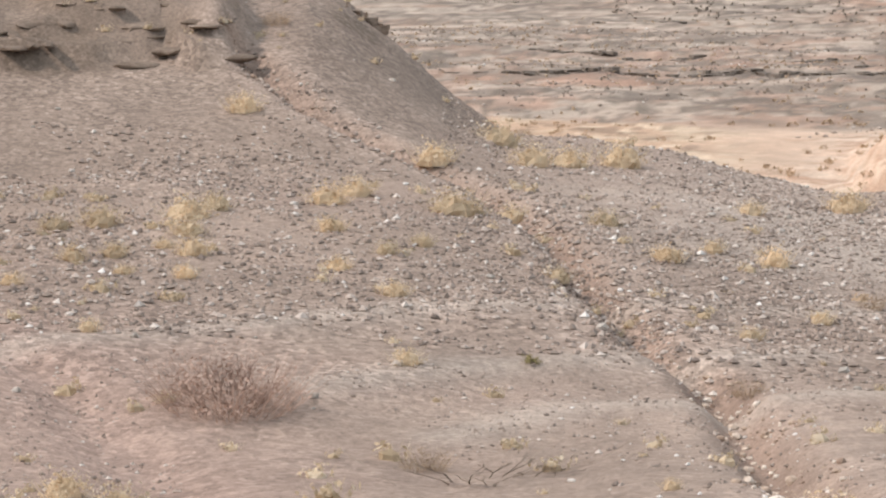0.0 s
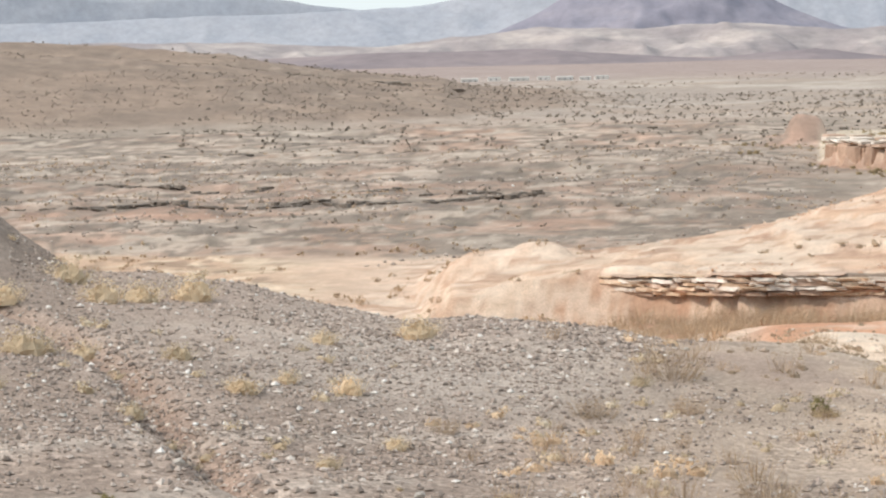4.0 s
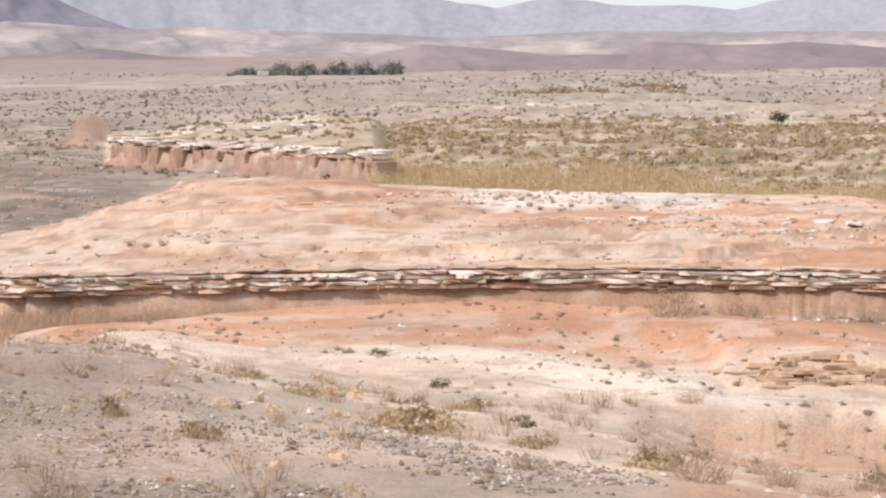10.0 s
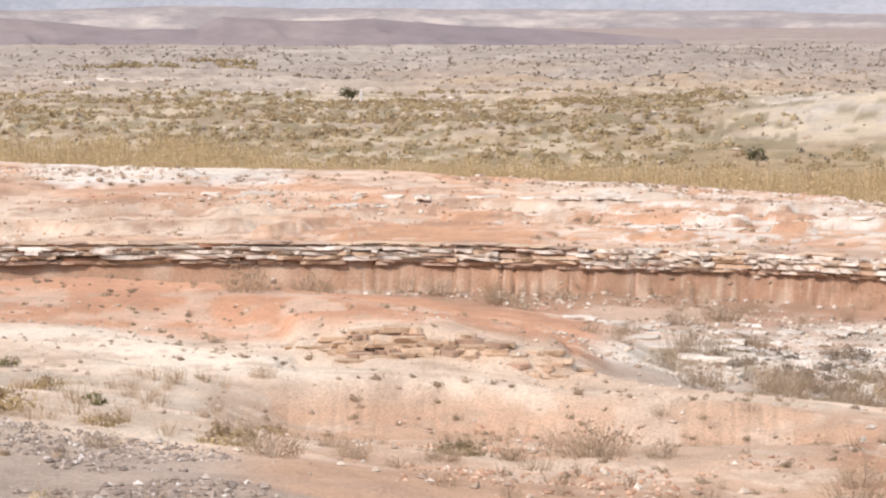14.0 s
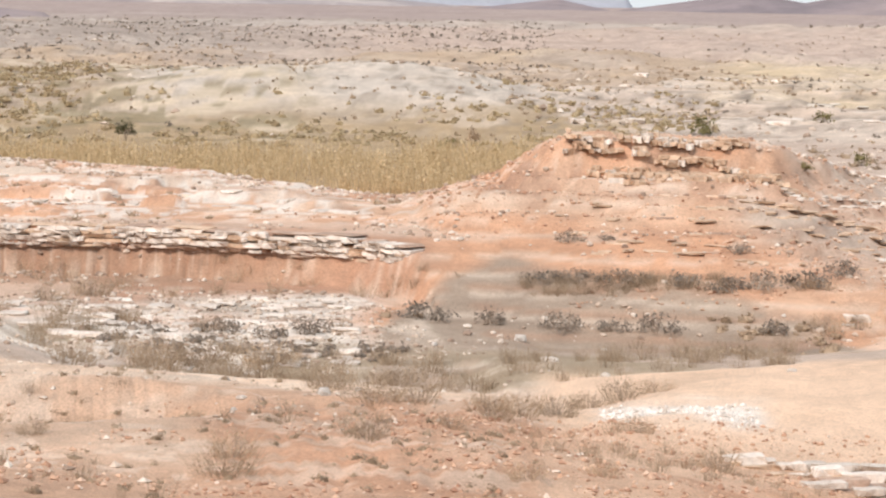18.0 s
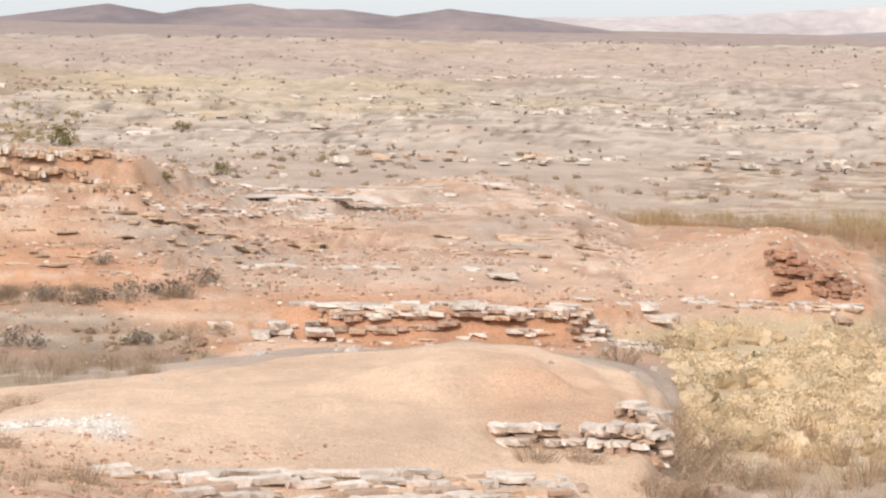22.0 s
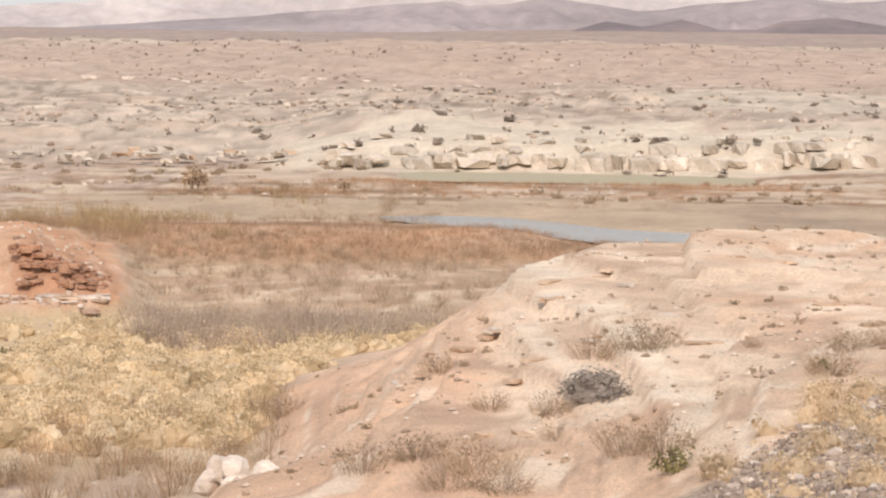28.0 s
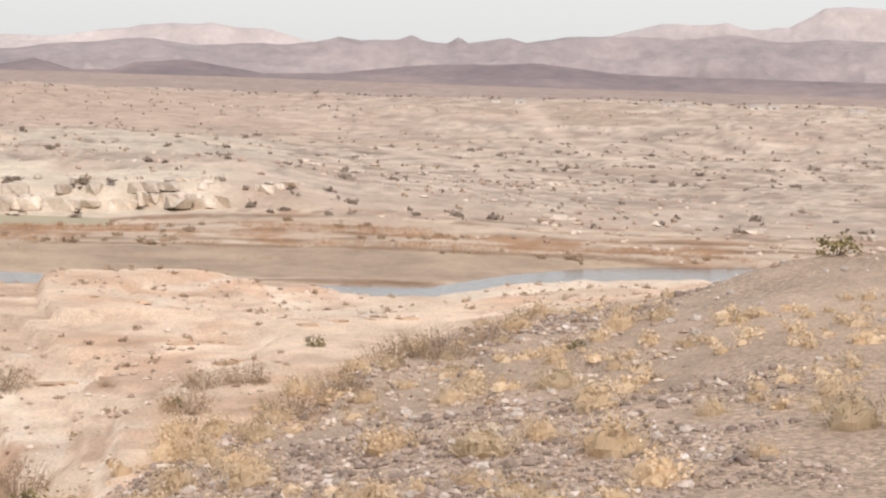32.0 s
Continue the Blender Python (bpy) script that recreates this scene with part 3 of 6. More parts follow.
    lay(window(b, 13, 53, 0.5) * window(r, 130, np.interp(bearing, LEDGE[:, 0], LEDGE[:, 1]) - 0.2, 0.4) * 0.9, (0.44, 0.28, 0.19))
    talus = np.interp(bearing, [51.6, 52.2, 53.6, 55.0, 55.7, 57, 60, 62.5, 64.5], [104, 118, 123.5, 128, 125.5, 122.5, 122, 119, 106])
    lay(window(bearing, 51.5, 64.6, 0.2) * (1 - step(r + 1.2 * wob, talus - 1.6, talus + 1.2)) * step(r, 106, 110), (0.375, 0.292, 0.222))
    lay(window(bearing, 56, 64, 0.5) * (1 - step(r + 0.5 * wob, talus - 0.4, talus + 0.4)) * step(r, 106, 110) * blot(5, 126, 0.1, 0.2) * 0.6, (0.50, 0.36, 0.26))
    lay(window(b, 40.5, 51.5, 0.7) * window(d, 98, 124, 3) * (0.45 + 0.55 * blot(6, 43, -0.3, 0.05)), (0.80, 0.73, 0.64))
    lay(window(b, 40.5, 53, 0.7) * window(d, 96, 124, 3) * blot(3.5, 127, 0.1, 0.25) * 0.8, (0.40, 0.33, 0.26))
    lay(window(b, 43, 60, 1) * window(d, 92, 108, 3) * blot(5, 44, -0.1, 0.2), (0.38, 0.30, 0.21))
    lay(window(b, 18, 42, 0.7) * window(d, 90, 122, 2.5), (0.61, 0.335, 0.21))
    lay(window(b, 19, 56, 1) * window(d, 46, 91, 3), (0.72, 0.54, 0.40))
    lay(window(b, 19, 38, 2) * window(d, 48, 92, 4) * (0.3 + 0.7 * blot(8, 45, -0.2, 0.3)), (0.84, 0.71, 0.575))
    lay(window(b, 19, 36, 1) * window(d, 48, 78, 4) * blot(5, 69, 0.05, 0.3) * 0.7, (0.55, 0.44, 0.34))
    lay(window(b, 33, 60, 1.5) * window(d, 30, 75, 2) * (0.5 + 0.5 * blot(9, 46, -0.4, 0.3)), (0.60, 0.385, 0.26))
    lay(window(b, 56, 74.6, 0.6) * window(d, 40, 96, 2), (0.78, 0.565, 0.405))
    lay(window(b, 56, 74.6, 0.6) * window(d, 40, 96, 2) * blot(4, 103, 0.0, 0.3) * 0.35, (0.64, 0.45, 0.315))
    lay(window(b, 69.5, 74.6, 1.0) * window(d, 78, 90, 2) * (0.5 + 0.5 * blot(6, 73, -0.2, 0.3)), (0.64, 0.40, 0.265))
    lay(window(b, 48, 67, 1) * window(d, 40, 69, 2) * (0.35 + 0.65 * blot(7, 47, -0.3, 0.2)), (0.57, 0.33, 0.21))
    lay(window(bearing, 57.4, 61.3, 0.5) * window(r, 72.5, 79.5, 1.5) * (0.2 + 0.8 * blot(2.5, 48, -0.25, 0.1)), (0.82, 0.76, 0.68))
    beds = step(np.sin(z * 9 + 3 * rough(x, y, 25, 17, 4)), 0.5, 0.95) * window(b, 8, 80, 1) * window(d, 110, 205, 4)
    lay(beds * 0.45, (0.44, 0.25, 0.16))
    lay(step(np.sin(z * 9 + 2.4 + 3 * rough(x, y, 25, 17, 4)), 0.6, 0.95) * window(b, 8, 80, 1) * window(d, 110, 205, 4) * 0.4, (0.76, 0.64, 0.52))
    lay(0.4 * window(bearing, 31, 47.5, 2) * window(r + 0.8 * wob, 75, 77.5, 0.8), (0.82, 0.67, 0.53))
    lay(window(bearing, 62, 74, 1.5) * window(r, 126, 200, 4) * 0.5, (0.60, 0.46, 0.365))
    lay(window(bearing, 71.5, 76.6, 0.6) * window(r, 129, 166, 4) * 0.75, (0.69, 0.48, 0.345))
    red = window(bearing, 9, 74, 1) * window(r, 140, 205, 3)
    lay(swale(red, 1.2, 151, 0.12, 0.22, 60) * 0.5, (0.76, 0.63, 0.51))
    lay(swale(red, 0.7, 152, 0.18, 0.26, 80) * 0.6, (0.42, 0.26, 0.18))
    lay(swale(red * window(bearing, 41, 53, 2), 0.5, 153, 0.08, 0.18, 90) * 0.7, (0.80, 0.74, 0.66))
    sand = window(bearing, 19, 56, 1) * window(r, 48, 104, 3)
    lay(swale(sand, 1.6, 154, 0.1, 0.24, 40) * 0.35, (0.84, 0.72, 0.59))
    lay(swale(sand, 0.9, 155, 0.2, 0.3, 60) * 0.55, (0.54, 0.39, 0.285))
    # the flats by the river
    lay(window(b, 73, 88, 0.8) * window(d, 88, 140, 4) * step(-z, -2.2, -1.6), (0.58, 0.455, 0.30))
    lay(swale(window(bearing, 74, 85, 1) * window(r, 78, 100, 3) * step(-z, -2.2, -1.6), 1.0, 170, 0.0, 0.12, 40) * 0.8, (0.70, 0.57, 0.42))
    lay(window(b, 74, 130, 0.8) * window(d, 139, 207, 4) * step(-z, -2.2, -1.2), (0.58, 0.43, 0.31))
    lay(window(b, 74, 95, 0.8) * window(d, 139, 200, 4) * blot(11, 130, 0.0, 0.2) * step(-z, -2.2, -1.2) * 0.7, (0.44, 0.31, 0.22))
    lay(window(b, 74, 95, 0.8) * window(d, 139, 190, 4) * window(rough(x * 0.3, y, 6, 131, 3), 0.1, 0.3, 0.05) * step(-z, -2.2, -1.2) * 0.8, (0.72, 0.60, 0.45))
    lay(window(b, 74, 95, 0.8) * window(d, 178, 214, 4) * (0.4 + 0.6 * blot(14, 104, -0.3, 0.2)), (0.52, 0.32, 0.20))
    lay(window(b, 78, 130, 0.8) * window(d, 214, 248, 4), (0.49, 0.385, 0.285))
    lay(window(b, 94, 106, 0.8) * window(d, 216, 240, 4) * (0.4 + 0.6 * blot(10, 105, -0.3, 0.2)), (0.40, 0.31, 0.235))
    lay(window(b, 82, 114, 1.0) * window(d, 246, 280, 4), (0.56, 0.45, 0.35))
    lay(window(b, 82, 112, 1.0) * window(d, 248, 272, 4) * blot(9, 49, -0.05, 0.2), (0.42, 0.26, 0.16))
    for far in (209, 243, 252, 263, 271, 283):
        lay(window(b, 79, 115, 1) * window(r + 2.5 * wob, far, far + 2.4, 0.8) * blot(9, far, -0.25, 0.05) * 0.9, (0.27, 0.18, 0.12))
        lay(window(b, 79, 115, 1) * window(r + 2.5 * wob, far + 4, far + 7, 1.0) * blot(12, far + 1, -0.15, 0.1) * 0.8, (0.64, 0.54, 0.43))
    lay(window(b, 83, 97.5, 0.8) * window(d, 288, 330, 4), (0.66, 0.58, 0.47))
    # the pale knoll and the gravel hills
    knoll = window(b, 81, 125, 0.4) * window(d, 40, 142, 3) * step(z, 1.8, 2.6)
    lay(knoll, (0.80, 0.64, 0.49))
    lay(knoll * blot(6, 50, 0.0, 0.5) * 0.7, (0.70, 0.46, 0.31))
    lay(knoll * window(b, 82, 88.3, 0.6) * 0.6, (0.72, 0.47, 0.32))
    lay(knoll * (r < 64) * (bearing < 93) * 0.7, (0.72, 0.49, 0.34))
    beds = step(np.sin(z * 11 + 2.5 * rough(x, y, 16, 16, 4)), 0.55, 0.95)
    lay(knoll * beds * 0.4, (0.58, 0.41, 0.30))
    level = z + 0.12 * rough(x, y, 30, 16, 2)
    thin = (level * 1.55) % 1
    lay(knoll * window(thin, 0.1, 0.22, 0.05) * blot(5, 156, -0.15, 0.1) * 0.7, (0.50, 0.34, 0.25))
    lay(knoll * window(thin, 0.3, 0.5, 0.06) * blot(7, 157, -0.2, 0.1) * 0.6, (0.87, 0.77, 0.64))
    lay(knoll * window((level * 3.7) % 1, 0.1, 0.3, 0.1) * blot(3, 158, 0.0, 0.15) * 0.5, (0.52, 0.36, 0.27))
    edge = np.interp(bearing, [92, 94.9, 98.3, 100.9, 103.5, 105.8, 108.9, 110.2, 125], [44, 52, 62, 70, 78, 86, 92, 118, 130])
    stony = 1 - step(r + 6 * wob, edge - 2, edge + 2)
    lay(stony * step(b, 91.5, 93), (0.50, 0.39, 0.30))
    pebbly = stony * step(b, 91.5, 93) * (0.35 + 0.65 * blot(9, 82, -0.2 , 0.2))
    edge = np.interp(bearing, [-15, 14, 19.5, 22.5, 24.5, 27, 32.7, 35, 37], [100, 84, 66, 60, 53, 49, 43, 38, 20])
    stony = (1 - step(r + 13 * wob * step(bearing, 16, 22), edge - 5, edge + 5)) * (1 - step(bearing, 36, 38))
    stony = stony * (1 - step(bearing, 18, 23) * (0.8 - 0.6 * blot(4, 74, -0.1, 0.12)))
    lay(stony * (1 - 0.35 * step(bearing, 13, 17) * blot(6, 163, -0.1, 0.1)), GRAVEL)
    lay(stony * step(bearing, 10, 18) * 0.45, (0.50, 0.40, 0.31))
    lay(stony * blot(7, 51, -0.1, 0.5) * 0.6, (0.44, 0.33, 0.27))
    lay(stony * (0.35 + 0.65 * blot(10, 52, -0.1, 0.3)) * 0.7 * window(bearing, 3, 15, 3) * step(r, 44, 54), (0.50, 0.43, 0.37))
    lay(0.6 * window(bearing, -20, 1.8, 0.6) * step(r, 56, 60) * (1 - step(r, 88, 92)), (0.30, 0.235, 0.19))
    rim = np.interp(bearing, [-13, -9.5, -8, -6.7, -5.8, -4.6], [69.5, 69.5, 70, 71, 69, 69.5])
    lay(window(bearing + 0.4 * wob, -20, -4.9, 0.3) * window(r + 0.8 * wob, rim - 0.9, rim + 6.5, 0.7) * (0.5 + 0.5 * blot(3, 54, -0.3, 0.1)), (0.235, 0.18, 0.14))
    gully = off_line(RILL, x, y) + 0.25 * wob
    lay(window(bearing + 0.1 * wob, -2.6, -1.5, 0.12) * window(r + 0.3 * wob, 75.3, 77.6, 0.3) * 0.8, (0.24, 0.185, 0.145))
    lay(np.exp(-(gully / 0.55) ** 2) * (r < 80) * 0.9, (0.36, 0.26, 0.205))
    lay(np.exp(-((gully - 0.9) / 0.5) ** 2) * (r < 80) * 0.5, (0.50, 0.39, 0.32))
    lay(np.exp(-(off_line(GULLY, x, y) / 2.2) ** 2) * (r < 50) * 0.7, (0.48, 0.345, 0.285))
    for line in PATHS:
        lay(0.55 * np.exp(-(off_line(line, x, y) / 0.6) ** 2) * (r < 60), (0.55, 0.47, 0.40))
    for line in CART_TRACKS:
        lay(0.7 * np.exp(-(off_line(line, x, y) / 3.5) ** 2), (0.68, 0.56, 0.46))
    # shade of the scarps, laid as dark lines in the soil colour
    for line in SCARPS:
        q = off_line(line, x, y + 3 * rough(x, y, 9, 13, 2))
        lay(0.8 * np.exp(-(q / 2.4) ** 2) * (0.4 + 0.6 * blot(8, 57, -0.3, 0.1)), (0.20, 0.16, 0.13))
    pebbly = np.clip(pebbly + stony * (0.3 + 0.7 * blot(10, 81, -0.3, 0.15)), 0, 1)
    return col, pebbly


def build_ground():
    fine = np.concatenate([np.arange(-12, 33, 0.15), np.arange(33, 48, 0.06), np.arange(48, 116, 0.15)])
    coarse = np.arange(116, 348, 2.0)
    bearings = np.concatenate([fine, coarse])
    radii = np.concatenate([np.linspace(0.0, 19, 12), np.exp(np.arange(math.log(20), math.log(250), 0.0072)),
                            np.exp(np.arange(math.log(250), math.log(1000), 0.0105)), np.exp(np.linspace(math.log(1000), math.log(4950), 45))])
    B, R = np.meshgrid(bearings, radii)
    shape = B.shape
    B, R = B.ravel(), R.ravel()
    a = np.radians(B - NORTH)
    X, Y = R * np.sin(a), R * np.cos(a)
    Z = relief(B, R, X, Y)
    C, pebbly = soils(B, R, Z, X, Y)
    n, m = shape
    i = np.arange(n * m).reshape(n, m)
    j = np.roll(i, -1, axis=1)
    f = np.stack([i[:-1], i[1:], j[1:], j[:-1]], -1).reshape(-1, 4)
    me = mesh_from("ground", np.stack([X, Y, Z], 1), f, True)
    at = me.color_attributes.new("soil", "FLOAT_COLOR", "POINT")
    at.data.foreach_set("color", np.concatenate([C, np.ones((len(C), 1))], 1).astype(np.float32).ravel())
    me.attributes.new("stony", "FLOAT", "POINT").data.foreach_set("value", pebbly.astype(np.float32))
    return put("ground", me, SOIL, None, "bare desert ground of gravel, sand and orange clay", "ground", "", "structure")


build_ground()


def floor_z(bearing, r):
    b, d = np.atleast_1d(np.asarray(bearing, float)), np.atleast_1d(np.asarray(r, float))
    a = np.radians(b - NORTH)
    return relief(b, d, d * np.sin(a), d * np.cos(a))


def land(bearing, r, sink=0.0):
    """A place on the ground."""
    return spot(bearing, r, float(floor_z(bearing, r)[0]) - sink)


# ---- water ----
def water_material(name="river_water", colour=(0.13, 0.125, 0.115), roughness=0.08):
    m, t, b = nodes_of(name, roughness, 0.6)
    b.inputs["Base Color"].default_value = (*colour, 1)
    bump(t, b, noise_node(t, 0.5, 5, 0.7, (1, 1, 1)), 0.6, 0.12)
    return m


WATER = water_material()
POND = water_material("silty_green_water", (0.40, 0.35, 0.23), 0.6)


def ribbon(name, line, z, label, material=WATER):
    b = np.linspace(line[0][0], line[-1][0], 90)
    lo, hi = [np.interp(b, [p[0] for p in line], [p[k] for p in line]) for k in (1, 2)]
    v = [spot(q, s, z) for q, s in zip(b, lo)] + [spot(q, s, z) for q, s in zip(b, hi)]
    n = len(b)
    me = mesh_from(name, [tuple(p) for p in v], [(i, i + 1, n + i + 1, n + i) for i in range(n - 1)])
    put(name, me, material, None, label, "water", "", "structure")


ribbon("river", [(85.6, 224, 226), (86.6, 217, 228), (88.7, 210, 227), (91.5, 199, 215), (96, 189, 209), (100, 188, 208), (102.5, 189, 209),
                 (104.5, 206, 226), (107, 221, 241), (110, 228, 248), (122, 238, 258)], -0.35, "shallow grey river winding through mud flats")
ribbon("backwater", [(85.8, 273, 291), (94.9, 273, 291)], -0.02, "narrow still green backwater below a pale bluff", POND)

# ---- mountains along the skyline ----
# aerial haze is put into the base colours of these ranges
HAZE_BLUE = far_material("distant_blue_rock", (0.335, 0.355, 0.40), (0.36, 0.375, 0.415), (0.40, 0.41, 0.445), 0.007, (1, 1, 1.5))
VOLCANIC = far_material("dark_hazed_volcanic_rock", (0.225, 0.22, 0.265), (0.27, 0.26, 0.305), (0.34, 0.315, 0.345), 0.006)
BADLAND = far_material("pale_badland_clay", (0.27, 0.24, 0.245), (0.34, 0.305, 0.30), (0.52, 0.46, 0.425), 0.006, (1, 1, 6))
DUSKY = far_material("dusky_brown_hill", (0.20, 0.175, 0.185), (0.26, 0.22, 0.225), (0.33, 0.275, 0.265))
ROSE = far_material("hazed_pink_mesa_rock", (0.43, 0.40, 0.405), (0.50, 0.46, 0.455), (0.61, 0.57, 0.555))
PLUM = far_material("hazed_mauve_range_rock", (0.27, 0.245, 0.255), (0.35, 0.315, 0.32), (0.44, 0.39, 0.385))


def mountain(name, material, r0, ups, label, depth=0.10, crags=0.12, seed=1, rows=44):
    """A range at distance r0; ups: bearing and angle above the level of the eye, along the skyline."""
    b = np.arange(ups[0][0], ups[-1][0], 0.065)
    crest = EYE + r0 * np.tan(np.radians(np.interp(b, [u[0] for u in ups], [u[1] for u in ups])))
    s = np.linspace(-1, 1, rows)
    B, S = np.meshgrid(b, s)
    Cr = np.broadcast_to(crest, B.shape)
    ends = np.minimum(step(B, b[0], b[0] + 0.25), 1 - step(B, b[-1] - 0.25, b[-1]))
    R = r0 * (1 + depth * (S - 0.0) * (0.6 + 0.4 * (S < 0)))
    a = np.radians(B - NORTH)
    X, Y = R * np.sin(a), R * np.cos(a)
    rise = (1 - np.abs(S)) ** 1.25
    spur = rough((B * 75).ravel(), (S * 330).ravel(), 190, seed, 3, 0.5).reshape(B.shape)
    spur = spur - 1.3 * np.abs(rough((B * 75 + 90 * S).ravel(), (S * 300).ravel(), 95, seed + 9, 3, 0.5).reshape(B.shape)) + 0.3
    fold = 0.5 - np.abs(rough((B * 50 + 60 * S).ravel(), (S * 90).ravel(), 55, seed + 21, 3, 0.5).reshape(B.shape)) * 2
    h = np.maximum(Cr, 0) * ends
    Z = -6 + (h + 6) * rise + crags * h * spur * (1 - rise ** 3) * np.minimum(1, rise * 4) + 0.03 * h * spur + 0.16 * crags * h * fold * np.clip(rise * (1 - rise) * 4, 0, 1)
    n, m = B.shape
    i = np.arange(n * m).reshape(n, m)
    f = np.stack([i[:-1, :-1], i[:-1, 1:], i[1:, 1:], i[1:, :-1]], -1).reshape(-1, 4)
    me = mesh_from(name, np.stack([X.ravel(), Y.ravel(), Z.ravel()], 1), f, True)
    return put(name, me, material, None, label, "mountain", "", "structure")


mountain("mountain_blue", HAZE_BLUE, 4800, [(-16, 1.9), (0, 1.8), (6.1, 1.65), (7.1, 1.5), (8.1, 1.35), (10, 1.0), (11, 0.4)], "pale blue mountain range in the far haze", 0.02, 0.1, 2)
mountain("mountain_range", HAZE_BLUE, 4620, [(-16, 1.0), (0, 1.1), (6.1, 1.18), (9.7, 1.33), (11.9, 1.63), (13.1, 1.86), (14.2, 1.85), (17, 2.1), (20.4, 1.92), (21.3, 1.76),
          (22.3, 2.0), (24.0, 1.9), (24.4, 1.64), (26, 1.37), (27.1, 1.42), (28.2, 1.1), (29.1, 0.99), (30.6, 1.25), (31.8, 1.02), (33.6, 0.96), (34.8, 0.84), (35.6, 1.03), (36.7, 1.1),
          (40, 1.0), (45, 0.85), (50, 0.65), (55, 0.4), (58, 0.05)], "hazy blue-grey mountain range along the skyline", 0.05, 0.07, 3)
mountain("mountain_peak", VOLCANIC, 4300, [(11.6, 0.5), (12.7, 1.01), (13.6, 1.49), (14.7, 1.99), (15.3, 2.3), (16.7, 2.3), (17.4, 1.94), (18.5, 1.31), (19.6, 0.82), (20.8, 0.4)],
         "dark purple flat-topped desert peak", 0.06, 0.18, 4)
mountain("badland_hills", BADLAND, 3900, [(-16, 0.5), (0, 0.6), (6, 0.5), (9, 0.35), (11, 0.55), (13, 0.75), (15, 0.7), (18, 0.75), (20, 0.55), (22, 0.6), (25, 0.4), (28, 0.25),
          (32, 0.35), (36, 0.3), (44, 0.25), (50, 0.1), (54, -0.2)], "pale eroded badland hills below the peak", 0.08, 0.45, 5)
mountain("brown_hills", DUSKY, 3000, [(-16, 0.1), (5, 0.08), (9, 0.2), (13, 0.2), (15, 0.03), (17, -0.1), (19.5, 0.1), (21, -0.12), (23, -0.3)], "low dusky brown hills across the plain", 0.1, 0.2, 6)
mountain("dark_hills", DUSKY, 1750, [(25, -0.4), (25.8, -0.2), (27.2, 0.1), (28.6, 0), (30.5, -0.22), (32.2, -0.2), (32.8, 0.08), (34.3, 0), (36.5, 0.06), (38.2, -0.1), (40.3, -0.2),
          (42.3, -0.34), (44, -0.5)], "long dark hill beyond the far valley", 0.06, 0.25, 7)
mountain("mauve_hills", DUSKY, 3400, [(53.5, -0.3), (54.9, -0.12), (56.1, 0.02), (57.4, -0.25), (59.1, 0), (60.7, 0.24), (62, 0.03), (62.8, 0.18), (64.1, 0.32), (65, 0.18),
          (66.3, 0.2), (67.6, 0.06), (68.9, 0.27), (71, 0.07), (73, -0.2), (74, -0.35)], "rounded mauve-brown hills on the plain's rim", 0.06, 0.2, 8)
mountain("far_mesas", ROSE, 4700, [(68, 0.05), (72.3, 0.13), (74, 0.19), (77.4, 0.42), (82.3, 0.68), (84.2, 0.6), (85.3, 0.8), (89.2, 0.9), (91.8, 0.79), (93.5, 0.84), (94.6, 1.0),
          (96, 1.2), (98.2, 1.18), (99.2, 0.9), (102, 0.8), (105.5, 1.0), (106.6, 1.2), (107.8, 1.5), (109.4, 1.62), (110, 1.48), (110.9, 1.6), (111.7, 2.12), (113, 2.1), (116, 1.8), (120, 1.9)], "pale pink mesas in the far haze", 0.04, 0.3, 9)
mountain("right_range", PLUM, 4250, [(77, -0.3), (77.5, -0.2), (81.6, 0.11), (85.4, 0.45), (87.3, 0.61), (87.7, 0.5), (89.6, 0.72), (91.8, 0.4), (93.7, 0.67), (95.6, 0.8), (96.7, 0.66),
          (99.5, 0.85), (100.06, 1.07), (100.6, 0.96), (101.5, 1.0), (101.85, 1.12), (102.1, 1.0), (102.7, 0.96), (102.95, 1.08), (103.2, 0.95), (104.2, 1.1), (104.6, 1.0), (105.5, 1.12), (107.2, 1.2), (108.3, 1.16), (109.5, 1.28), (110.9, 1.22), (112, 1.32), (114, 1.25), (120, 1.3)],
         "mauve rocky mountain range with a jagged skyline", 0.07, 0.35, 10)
mountain("low_dark_ridge", DUSKY, 3500, [(89.4, -0.3), (91, 0.18), (91.9, 0.05), (92.8, 0.25), (93.7, 0), (94.6, 0.02), (95.2, 0.24), (96.4, 0.33), (98.3, 0.04), (100.1, 0.12),
          (101.7, 0.35), (105, 0.5), (106.9, 0.32), (110, 0.3), (120, 0.3)], "low dark ridge at the foot of the mountains", 0.08, 0.2, 11)

